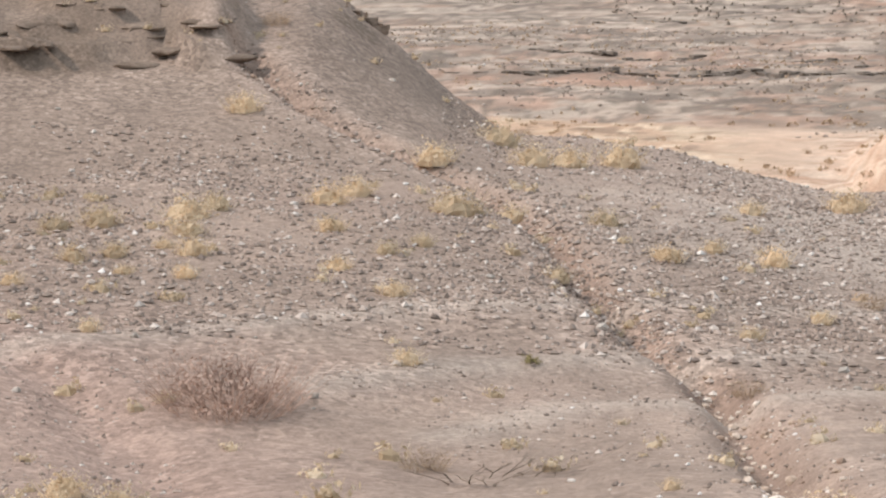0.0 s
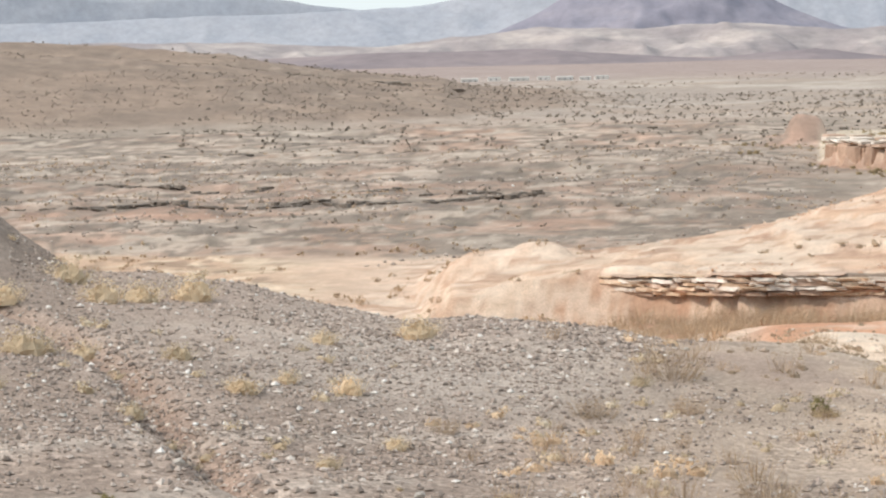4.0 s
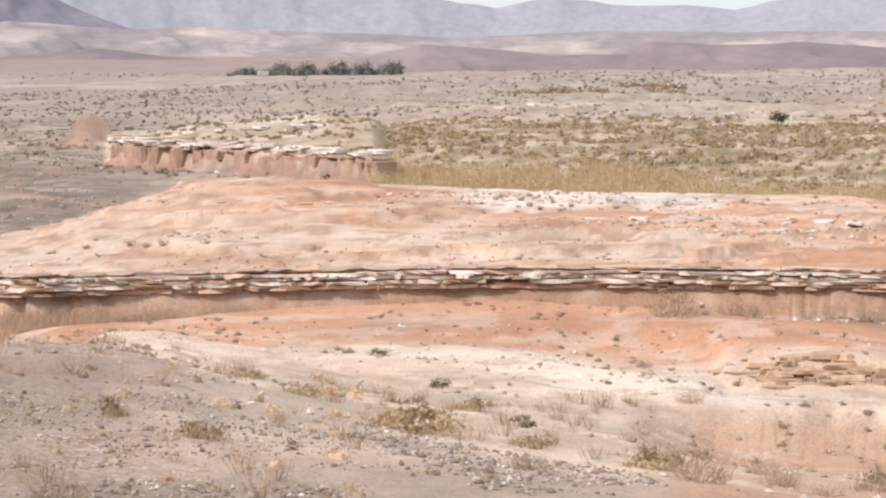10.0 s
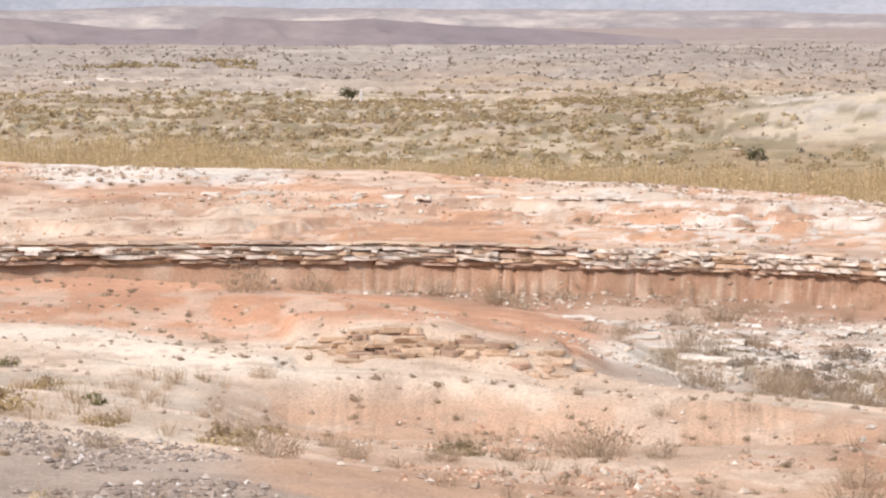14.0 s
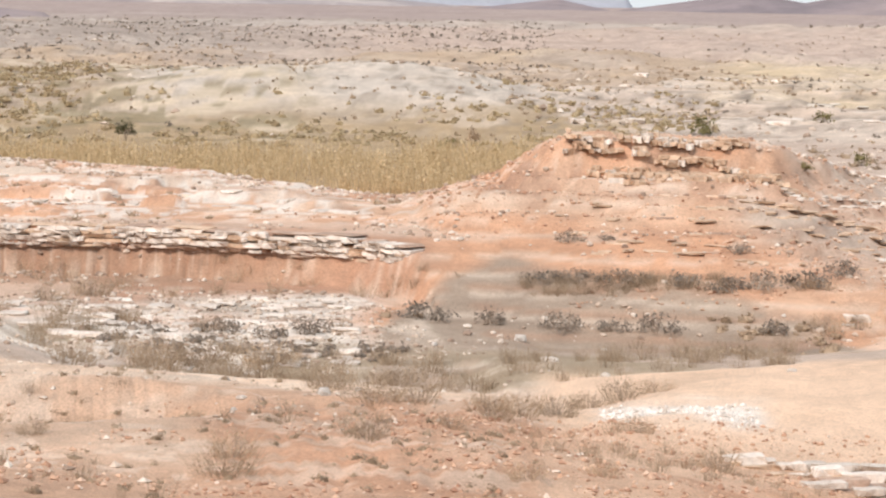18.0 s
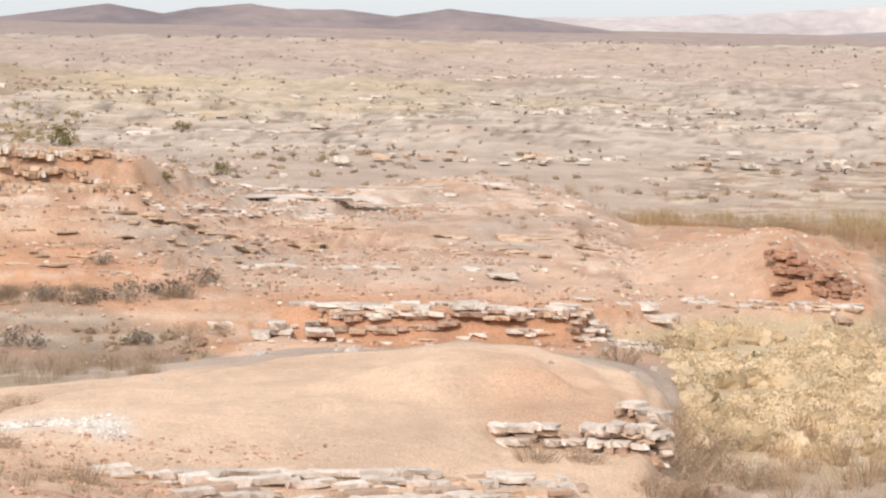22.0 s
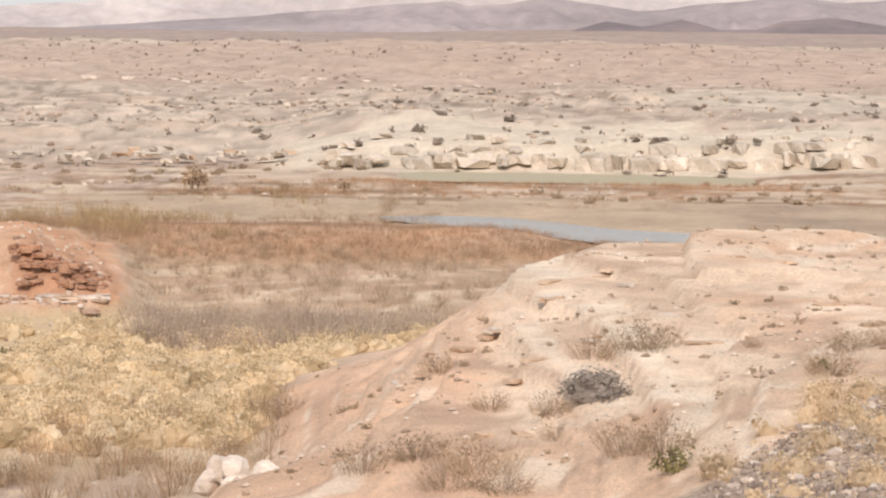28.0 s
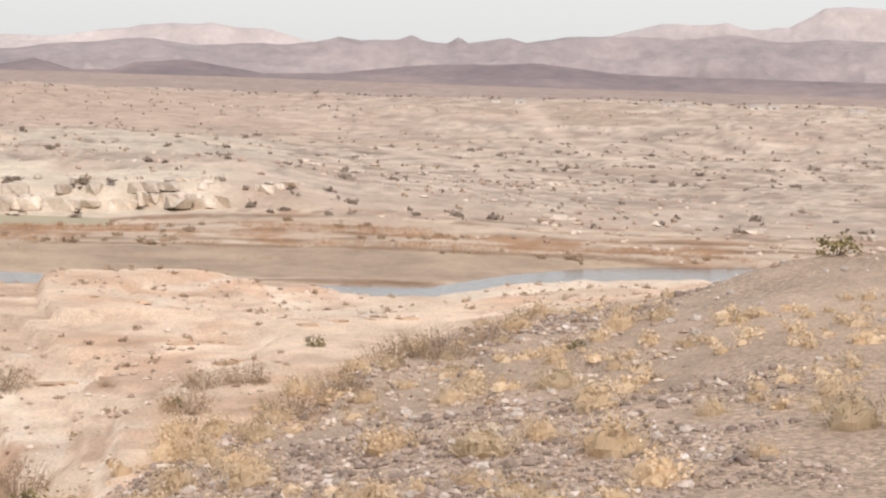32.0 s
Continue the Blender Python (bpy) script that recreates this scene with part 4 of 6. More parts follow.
# ---- plants: prototypes ----
def plant_material(name, stops):
    m, t, b = nodes_of(name, 0.85, 0.15)
    g = t.nodes.new("ShaderNodeNewGeometry")
    c = ramp(t, g.outputs["Random Per Island"], stops)
    o = t.nodes.new("ShaderNodeObjectInfo")
    c = mix(t, 1.0, c, ramp(t, o.outputs["Random"], [(0, (0.86, 0.87, 0.87)), (0.5, gray(1.0)), (1, (1.15, 1.12, 1.08))]), "MULTIPLY")
    c = mix(t, 1.0, c, ramp(t, noise_node(t, 0.45, 3, 0.6), [(0.35, (0.80, 0.79, 0.78)), (0.65, (1.12, 1.12, 1.12))]), "MULTIPLY")
    t.links.new(c, b.inputs["Base Color"])
    thin = t.nodes.new("ShaderNodeBsdfTranslucent")
    both = t.nodes.new("ShaderNodeMixShader")
    both.inputs[0].default_value = 0.35
    t.links.new(c, thin.inputs["Color"])
    t.links.new(b.outputs[0], both.inputs[1])
    t.links.new(thin.outputs[0], both.inputs[2])
    t.links.new(both.outputs[0], t.nodes["Material Output"].inputs["Surface"])
    return m


BARK = plant_material("grey_dry_bark", [(0, (0.28, 0.215, 0.165)), (1, (0.52, 0.42, 0.335))])
PINK_TWIG = plant_material("pinkish_dry_twigs", [(0, (0.36, 0.25, 0.20)), (1, (0.60, 0.46, 0.39))])
STRAW_LEAF = plant_material("straw_yellow_leaves", [(0, (0.56, 0.435, 0.29)), (0.6, (0.72, 0.585, 0.41)), (1, (0.82, 0.71, 0.55))])
BROWN_LEAF = plant_material("brown_dry_leaves", [(0, (0.34, 0.25, 0.17)), (1, (0.60, 0.47, 0.34))])
GREEN_LEAF = plant_material("olive_green_leaves", [(0, (0.15, 0.14, 0.065)), (0.6, (0.26, 0.23, 0.11)), (1, (0.42, 0.35, 0.18))])
OLIVE_LEAF = plant_material("dry_olive_leaves", [(0, (0.30, 0.225, 0.13)), (0.6, (0.44, 0.34, 0.20)), (1, (0.60, 0.475, 0.30))])
GREY_LEAF = plant_material("grey_brush_leaves", [(0, (0.20, 0.17, 0.14)), (1, (0.40, 0.335, 0.275))])
REED_LEAF = plant_material("yellow_olive_reeds", [(0, (0.37, 0.28, 0.165)), (0.5, (0.54, 0.42, 0.25)), (1, (0.68, 0.555, 0.365))])
RED_GRASS = plant_material("rust_brown_grass", [(0, (0.38, 0.22, 0.13)), (1, (0.62, 0.42, 0.27))])
TAN_GRASS = plant_material("tan_meadow_grass", [(0, (0.52, 0.39, 0.27)), (1, (0.78, 0.63, 0.46))])
FIELD_LEAF = plant_material("pale_yellow_scrub_leaves", [(0, (0.56, 0.44, 0.275)), (0.5, (0.80, 0.655, 0.44)), (1, (0.90, 0.78, 0.58))])
# leaf colour greyed and lightened to carry the haze before the grove
GROVE_LEAF = plant_material("hazy_grove_leaves", [(0, (0.20, 0.205, 0.19)), (1, (0.33, 0.33, 0.30))])
PALE_TWIG = plant_material("pale_bare_twigs", [(0, (0.44, 0.35, 0.28)), (1, (0.68, 0.57, 0.47))])
DOME_LEAF = plant_material("soft_grey_leaves", [(0, (0.33, 0.29, 0.26)), (1, (0.50, 0.45, 0.40))])
TREE_LEAF = plant_material("dark_tree_leaves", [(0, (0.09, 0.09, 0.05)), (1, (0.20, 0.18, 0.10))])


def unit(v):
    return v / np.maximum(np.linalg.norm(v, axis=-1, keepdims=True), 1e-9)


def quads(corners):
    n = len(corners)
    return corners.reshape(-1, 3), np.arange(4 * n).reshape(n, 4)


def leaves(rng, n, radius, height, size, lift_=0.05, shell=0.5, ruffle=0.45):
    """Leaves spread through a low dome, thicker towards its skin, in uneven tufts."""
    knots = unit(rng.normal(size=(max(6, n // 16), 3)))
    knots[:, 2] = np.abs(knots[:, 2])
    p = knots[rng.integers(0, len(knots), n)] * rng.uniform(0.45, 1.0, (n, 1)) ** shell + rng.normal(size=(n, 3)) * 0.16
    p[:, 2] = np.abs(p[:, 2])
    p = p * np.array([radius, radius, height]) + np.array([0, 0, lift_])
    away = unit(p + np.array([0, 0, 0.25 * height])) + rng.normal(size=(n, 3)) * ruffle
    u = unit(np.cross(away, rng.normal(size=(n, 3))))
    w = unit(np.cross(u, away))
    s = size * rng.uniform(0.6, 1.4, (n, 1))
    return quads(np.stack([p - u * s - w * s * 0.35, p - u * s * 0.2 + w * s * 0.6, p + u * s, p - u * s * 0.1 - w * s * 0.6], 1))


def core(rng, radius, height, seg=9, rings=3):
    """The solid heart of a dense bush: an uneven dome."""
    V, F = [], []
    for i in range(rings + 1):
        a = i / rings * 1.5
        for j in range(seg):
            t = 2 * math.pi * j / seg
            k = rng.uniform(0.7, 1.12)
            V.append((radius * k * math.cos(a) * math.cos(t), radius * k * math.cos(a) * math.sin(t), height * k * math.sin(a) - 0.03))
    for i in range(rings):
        for j in range(seg):
            F.append((i * seg + j, i * seg + (j + 1) % seg, (i + 1) * seg + (j + 1) % seg, (i + 1) * seg + j))
    return np.array(V), np.array(F)


def blades(rng, n, radius, height, width, lean=0.5):
    """Upright blades from one clump."""
    a, q = rng.uniform(0, 2 * math.pi, n), np.sqrt(rng.uniform(0, 1, n)) * radius
    base = np.stack([q * np.cos(a), q * np.sin(a), np.full(n, -0.05)], 1)
    tip = base + np.stack([lean * radius * np.cos(a), lean * radius * np.sin(a), height * rng.uniform(0.55, 1.0, n)], 1) + rng.normal(size=(n, 3)) * 0.1 * radius
    t = rng.uniform(0, math.pi, n)
    w = np.stack([np.cos(t), np.sin(t), np.zeros(n)], 1) * width * 0.5
    return quads(np.stack([base - w, base + w, tip + w * 0.3, tip - w * 0.3], 1))


def rod(a, b, ra, rb):
    """A three-sided tapering rod."""
    d = unit(b - a)
    u = unit(np.cross(d, np.array([0.3, 0.9, 0.31])))
    w = np.cross(d, u)
    ring = [(math.cos(k), math.sin(k)) for k in (0, 2.094, 4.189)]
    v = np.array([a + ra * (c * u + s * w) for c, s in ring] + [b + rb * (c * u + s * w) for c, s in ring])
    return v, np.array([(0, 1, 4, 3), (1, 2, 5, 4), (2, 0, 3, 5)])


def twigs(rng, stems, height, spread, thick, forks=2, levels=2):
    """Woody stems that fan out from one root and fork."""
    V, F, count = [], [], 0
    work = []
    for _ in range(stems):
        a, tilt = rng.uniform(0, 2 * math.pi), rng.uniform(0.05, 1.0) * spread
        d = np.array([math.cos(a) * math.sin(tilt), math.sin(a) * math.sin(tilt), math.cos(tilt)])
        work.append((np.array([0.04 * math.cos(a), 0.04 * math.sin(a), -0.06]), d, height * rng.uniform(0.4, 0.65), thick, 0))
    while work:
        p, d, l, r, k = work.pop()
        q = p + d * l
        v, f = rod(p, q, r, r * 0.65)
        V.append(v), F.append(f + count)
        count += 6
        if k < levels:
            for _ in range(forks):
                work.append((q, unit(d + rng.normal(size=3) * 0.38 + np.array([0, 0, 0.12])), l * rng.uniform(0.45, 0.75), r * 0.6, k + 1))
    return np.concatenate(V), np.concatenate(F)


def joined(*pieces):
    V, F, count = [], [], 0
    for v, f in pieces:
        V.append(v), F.append(f + count)
        count += len(v)
    return np.concatenate(V), np.concatenate(F)


def scatter(pieces, places, scales, rng, squash=None):
    """One big mesh out of many turned and scaled copies of the pieces given."""
    V, F, count = [], [], 0
    pick = rng.integers(0, len(pieces), len(places))
    turn = rng.uniform(0, 2 * math.pi, len(places))
    for k, (v, f) in enumerate(pieces):
        sel = np.where(pick == k)[0]
        if not len(sel):
            continue
        c, s = np.cos(turn[sel])[:, None], np.sin(turn[sel])[:, None]
        sc = scales[sel][:, None]
        x = (v[:, 0] * c - v[:, 1] * s) * sc
        y = (v[:, 0] * s + v[:, 1] * c) * sc
        z = v[:, 2][None] * sc * (squash[sel][:, None] if squash is not None else 1)
        V.append((np.stack([x, y, z], -1) + places[sel][:, None]).reshape(-1, 3))
        F.append((f[None] + (np.arange(len(sel)) * len(v))[:, None, None]).reshape(-1, f.shape[1]) + count)
        count += len(sel) * len(v)
    return np.concatenate(V), np.concatenate(F)


def field(rng, n, b0, b1, r0, r1):
    """n places on the ground, spread evenly over a sector."""
    b = rng.uniform(b0, b1, n)
    r = np.sqrt(rng.uniform(r0 * r0, r1 * r1, n))
    z = floor_z(b, r)
    a = np.radians(b - NORTH)
    return b, r, np.stack([r * np.sin(a), r * np.cos(a), z], 1)


def stuff(name, vf, material, label, category="plant"):
    me = mesh_from(name, *vf)
    return put(name, me, material, None, label, category, "", "stuff")


class Kind:
    """A kind of plant: three variants, each an Empty with its stems and foliage, copied to its places."""

    def __init__(self, name, label, category, group, make, wood, leaf, variants=3, size=1.0):
        self.name, self.label, self.category, self.group = name, label, category, group
        self.make, self.wood, self.leaf, self.variants, self.protos, self.count, self.size = make, wood, leaf, variants, [], 0, size

    def grow(self, bearing, r, width, sink=0.02):
        k = self.count % self.variants
        turn = (self.count * 137.5) % 360
        p = land(bearing, r, sink * width)
        m = Matrix.Translation(p) @ Matrix.Rotation(radians(turn), 4, "Z") @ Matrix.Diagonal((width, width, width * (0.85 + 0.3 * ((self.count * 0.618) % 1)), 1))
        if len(self.protos) <= k:
            rng = np.random.default_rng(100 + 7 * k + len(self.name))
            stems, foliage = self.make(rng)
            e = tagged(new(self.name), self.label, self.category, self.group)
            put("branchwork", mesh_from("branchwork", *stems), self.wood, e)
            put("foliage", mesh_from("foliage", *foliage), self.leaf, e)
            e.matrix_basis = m
            self.protos.append(e)
        else:
            e = self.protos[k]
            o = copy_thing(e, m)
            o.matrix_basis = m
        self.count += 1

    def rows(self, *v):
        for b, r, w in np.array(v, float).reshape(-1, 3):
            self.grow(b, r, w * self.size)


TUFT = Kind("brittlebush", "dry straw-yellow brittlebush on gravel", "shrub", "dry tufts on the slopes",
            lambda g: (twigs(g, 9, 0.45, 1.2, 0.010, 2, 1), joined(core(g, 0.36, 0.36, 10, 4), leaves(g, 330, 0.46, 0.44, 0.03), blades(g, 70, 0.38, 0.5, 0.012, 0.8))), STRAW_LEAF, STRAW_LEAF, 3, 1.5)
TWIG = Kind("twiggy_bush", "brown bare-twigged desert bush on the soil", "shrub", "bare twiggy bushes",
            lambda g: (twigs(g, 20, 0.5, 1.2, 0.006, 2, 2), joined(leaves(g, 260, 0.5, 0.46, 0.024, 0.05, 0.5, 0.9), blades(g, 150, 0.42, 0.55, 0.009, 0.7))), BARK, BROWN_LEAF)
BRUSH = Kind("grey_brush", "dark grey-brown brush growing along the slope", "shrub", "grey brush on the mesa",
             lambda g: (twigs(g, 10, 0.45, 1.2, 0.012, 2, 2), leaves(g, 300, 0.55, 0.36, 0.04)), BARK, GREY_LEAF)
LOW = Kind("low_bush", "low spreading olive and yellow bush on sand", "shrub", "low spreading bushes",
           lambda g: (twigs(g, 12, 0.4, 1.4, 0.008, 2, 2), joined(leaves(g, 420, 0.5, 0.2, 0.035), blades(g, 60, 0.45, 0.28, 0.012, 0.6))), BARK, OLIVE_LEAF)
DEAD = Kind("dead_branch", "dark dead branches sprawling on the gravel", "branch", "", lambda g: ([a * np.array([1, 1, 0.3]) if a.dtype.kind == "f" else a for a in twigs(g, 14, 0.5, 1.9, 0.006, 3, 2)], blades(g, 24, 0.4, 0.15, 0.008, 0.9)), GREY_LEAF, GREY_LEAF, 1)
GREEN = Kind("green_shrub", "olive-green creosote shrub with dry stems", "shrub", "green shrubs",
             lambda g: (twigs(g, 9, 0.5, 0.95, 0.013, 2, 2), leaves(g, 220, 0.47, 0.45, 0.055)), BARK, GREEN_LEAF)
PINK = Kind("pink_bush", "large pinkish dry bush with pale bare stems", "shrub", "",
            lambda g: (twigs(g, 46, 0.42, 1.25, 0.006, 3, 2), joined(blades(g, 260, 0.40, 0.46, 0.008, 0.8), leaves(g, 900, 0.52, 0.42, 0.016, 0.08, 0.5, 0.9))), PINK_TWIG, PINK_TWIG, 1)
DOME = Kind("grey_bush", "dense dark grey dome-shaped bush on pale sand", "shrub", "",
            lambda g: (twigs(g, 12, 0.4, 1.2, 0.015, 2, 2), joined(core(g, 0.44, 0.44, 14, 6), leaves(g, 1800, 0.5, 0.46, 0.032, 0.0, 0.12))), BARK, DOME_LEAF, 1)


def tree_make(g):
    V = [twigs(g, 3, 0.62, 0.35, 0.03, 3, 2)]
    v, f = leaves(g, 420, 0.42, 0.62, 0.06, 0.28, 0.6)
    return joined(*V), (v, f)


def grove_make(g):
    return twigs(g, 3, 0.5, 0.35, 0.03, 2, 1), joined(core(g, 0.42, 0.6, 8, 4), leaves(g, 260, 0.5, 0.72, 0.07, 0.05, 0.5))


DRY_TREE = Kind("dry_tree", "round leafless tree on the river bank", "tree", "", tree_make, BARK, BROWN_LEAF)
TREE = Kind("round_tree", "round dark riverside tree standing alone", "tree", "", tree_make, BARK, TREE_LEAF)
GROVE = Kind("grove_tree", "dark green tree in a distant grove", "tree", "trees of the far grove", grove_make, GROVE_LEAF, GROVE_LEAF)

# ---- plants in their places: bearing, distance, width ----
TUFT.rows(-9.4, 49.4, 0.53, -8.3, 49.7, 0.65, -6.2, 50.3, 0.84, -5.5, 51.6, 0.56, -6.2, 48.3, 0.58, -2.8, 53, 0.76, -2.1, 54.3, 0.65, -2.7, 48.8, 0.53, -9, 45.3, 0.43, -8, 45.9, 0.44, -6.8, 46.8, 0.34, -6.1, 45.9, 0.55, -10.5, 42.6, 0.36, -7.8, 43.9, 0.32, -6.3, 43.5, 0.36, -2.6, 44.4, 0.43, -1.4, 46.5, 0.39, -0.5, 47.7, 0.4, 0.3, 52.9, 0.95, 1.7, 55.5, 0.66, -0.2, 60.8, 0.87, 1.4, 69.6, 1, 2.2, 63.5, 0.91, 3.1, 64.5, 0.93)
TUFT.rows(4.4, 65.6, 1.02, 4, 53.4, 0.58, 7.5, 58.7, 0.56, 9.8, 61.5, 0.88, 5.5, 49.5, 0.59, 8.1, 50.8, 0.55, 6.6, 51.5, 0.43, -1.2, 42.2, 0.46, 2.8, 46.6, 0.45, 9.2, 44.9, 0.38, 7.5, 42.1, 0.4, -0.9, 36.5, 0.39, -6.9, 33.5, 0.28, -8.7, 38.2, 0.32, -4.8, 64, 0.77, 9.5, 25, 0.54, 5.6, 25, 0.18, -9.4, 26.4, 0.44, -8.1, 25, 0.42, -9.6, 25, 0.3, 15.2, 54.3, 0.45, 103.1, 64.9, 0.62, 101.6, 49.8, 1.07, 105.7, 58.4, 0.98)
TUFT.rows(106.6, 53.8, 1.03, 103.8, 47.6, 1.14, 105.3, 49.6, 0.71, 107.1, 46.5, 1.23, 103.1, 58.4, 0.84, 109.4, 51.1, 0.61, 112.3, 52.4, 0.63, 112.8, 48.5, 1.05, 108.2, 43.2, 1.03, 110.8, 45.3, 0.54, 98.2, 48.4, 1.04, 96.3, 55.4, 0.93, 101.3, 42.1, 0.81, 105.6, 63, 0.6, 107.2, 68.1, 0.98, 108.1, 67.8, 0.65, 94, 50.3, 0.84, 104.7, 36.4, 0.79, 97.6, 42.9, 0.82, 96.4, 59, 0.85, 95.9, 46.6, 0.89)
PINK.rows(-5.3, 33.2, 2.1)
TWIG.rows(-0.5, 29.3, 0.63, 7.5, 37.2, 0.53, -4, 73.7, 0.88, 10.4, 46.6, 0.56, 14.1, 49.9, 0.96, 15.1, 36, 0.6, 16, 55.6, 1.46, 18.3, 40.5, 1.07, 16.4, 50.9, 0.73, 19.4, 137.9, 1.65, 32.9, 54.3, 1.04, 33.7, 76.3, 0.91, 29.8, 47.5, 0.8, 16.2, 141, 2.03, 18.1, 138.9, 1.66, 35.5, 54.2, 0.78, 35.9, 51.2, 0.86, 33.9, 48.2, 1.27, 41.8, 57.8, 1.94, 43.5, 57.3, 0.82, 34.9, 136.2, 2.61, 33.3, 102.1, 2.2, 38.1, 135.3, 1.94, 43.9, 122.9, 1.77)
TWIG.rows(44.9, 124.8, 2.09, 39.5, 131.1, 1.88, 32.6, 91.2, 0.66, 41, 132.3, 1.58, 36.4, 62.4, 0.6, 48.4, 53.7, 1.16, 53.7, 62.9, 0.9, 47.5, 99.6, 2.86, 50.7, 85.1, 1.83, 46.4, 98.7, 2.13, 51.8, 70.2, 1.85, 54.7, 68.3, 1.31, 52.8, 70.9, 1.53, 49.2, 99.9, 2.39, 38.1, 54.4, 0.78, 39.8, 56.2, 0.81, 55.6, 50.1, 0.84, 58.3, 68.8, 0.99, 62.7, 116.7, 1.68, 63.5, 118, 1.41, 54.6, 70.9, 1.36, 55.4, 71.9, 1.38, 56.3, 75.5, 1.45, 57.1, 80.6, 1.54)
TWIG.rows(57.9, 81.6, 1.56, 58.7, 83.2, 1.2, 53.5, 87.3, 1.46, 52.4, 96.3, 1.85, 48.1, 50.4, 1.45, 51.6, 57.9, 1.25, 57.5, 53.1, 0.76, 60.2, 64.6, 1.24, 90.8, 75.1, 1.62, 92.1, 73.8, 2.12, 88.4, 70, 1.17, 89.8, 66.7, 1.28, 90, 64.4, 1.08, 94.7, 71.4, 0.6, 88.1, 59.5, 2.14, 85.3, 61.9, 1.63, 91.7, 57.8, 1.52, 97.1, 68.8, 1.32, 86.6, 62, 1.49, 87.3, 57.7, 1.52, 88.8, 57.2, 1.51, 87.1, 80.4, 1.35, 106.5, 84, 0.7, 103.9, 73.7, 1.41)
TWIG.rows(102.8, 70.1, 2.01, 101.7, 70.7, 1.86, 100.3, 64, 1.53, 99.2, 62.2, 1.49, 96.6, 63.2, 1.36, 92.6, 55.8, 1.6, 104.7, 80.9, 1.16, 98.1, 69.3, 1.33, 75.7, 86.6, 2.28, 76.6, 85.6, 2.26, 75.2, 79.1, 1.89, 82.1, 90.7, 1.74, 83.2, 93.6, 1.79, 71.3, 74.4, 1.6, 72.5, 75.2, 1.26, 74.3, 114.2, 2.19, 73.2, 105.3, 2.02, 77.6, 118.2, 1.7)
BRUSH.rows(55.9, 123.7, 2.07, 56.7, 123.4, 1.77, 57.7, 122.9, 2.06, 58.3, 123.1, 1.18, 59.3, 122.2, 1.76, 60.4, 121.8, 2.04, 61.3, 122.8, 2.35, 62.3, 123.6, 2.37, 63.1, 125.4, 1.8, 56.4, 115.5, 2.21, 57.6, 115.1, 1.65, 58.7, 115.3, 2.21, 53, 117.1, 2.52, 60.6, 129.4, 1.55, 56.5, 130.8, 1.57, 57.4, 131.5, 0.94, 54.6, 116.9, 1.68, 61.5, 115.7, 1.66, 48, 111.3, 2.13, 49.2, 109.5, 1.57, 50.2, 110.9, 2.13)
GREEN.rows(53.6, 283.5, 3.26, 63.4, 265.4, 2.67, 62.1, 151.8, 1.27, 59.7, 317.8, 4.57, 62.5, 340.1, 3.26, 2.1, 37.3, 0.38, 19.6, 51.7, 0.62, 26.1, 87.7, 0.84, 27.6, 73.7, 0.71, 29.6, 59.7, 0.71, 76.6, 116.4, 1.67, 92.9, 53.4, 1.15, 96.3, 64.1, 0.77, 112.25, 77.8, 1.6, 99.7, 79, 0.76, 106.1, 64.3, 0.62)
DRY_TREE.rows(81.1, 250.1, 3.59, 84.7, 249.7, 1.7, 46.9, 262, 1.6, 54.1, 285, 2.2)
TREE.rows(35.85, 446, 4.4, 45.7, 289.5, 2.77)
DOME.rows(90.9, 68.1, 1.9)
LOW.rows(26.9, 55, 2.5, 21.8, 49, 1.2, 19.6, 51, 0.7, 32.9, 50, 1.3, 29.8, 53, 1.0, 33.8, 60, 1.1, 38.5, 56, 1.3, 24.2, 60, 1.0, 28.5, 67, 1.2, 23.0, 66, 0.9)
DEAD.rows(0.6, 28.2, 3.4)
TWIG.rows(74.2, 74, 1.6, 74.6, 76, 1.9, 75.0, 78.5, 1.5, 74.4, 80, 1.8, 74.9, 82.5, 2.0, 75.3, 84, 1.4, 74.5, 86, 1.9, 75.1, 88, 2.1, 74.7, 90.5, 1.6, 75.6, 92, 2.0, 74.1, 71.5, 1.4, 75.9, 81, 1.2, 76.2, 78, 1.5, 74.8, 94, 1.9)
for k in range(20):  # straw bushes along the hill's lower edge
    b = 96.2 + 9.5 * ((k * 0.618) % 1)
    edge = np.interp(b, [94.9, 98.3, 100.9, 103.5, 105.8], [51, 61, 69, 77, 85])
    TUFT.grow(b, float(edge) - 12 * ((k * 0.29) % 1) + 3, 0.7 + 0.8 * ((k * 0.37) % 1))
for k in range(34):
    GROVE.grow(22.6 + 4.1 * ((k * 0.618) % 1), 1540 + 110 * ((k * 0.37) % 1), 4.5 + 8.5 * ((k * 0.71) % 1))

# ---- plants that nobody could count ----
rng = np.random.default_rng(5)


def stand(name, n, b0, b1, r0, r1, pieces, lo, hi, material, label, keep=None, top=None):
    b, r, p = field(rng, n, b0, b1, r0, r1)
    ok = np.ones(len(b), bool) if keep is None else keep(b, r, p)
    if top is not None:
        ok &= p[:, 2] < top
    p = p[ok]
    return stuff(name, scatter(pieces, p, rng.uniform(lo, hi, len(p)), rng), material, label)


reed_bits = [joined(blades(rng, 16, 0.42, 1.0, 0.02, 0.5), leaves(rng, 18, 0.42, 0.9, 0.055)) for _ in range(4)]
grass_bits = [blades(rng, 11, 0.5, 0.7, 0.03, 0.6) for _ in range(4)]
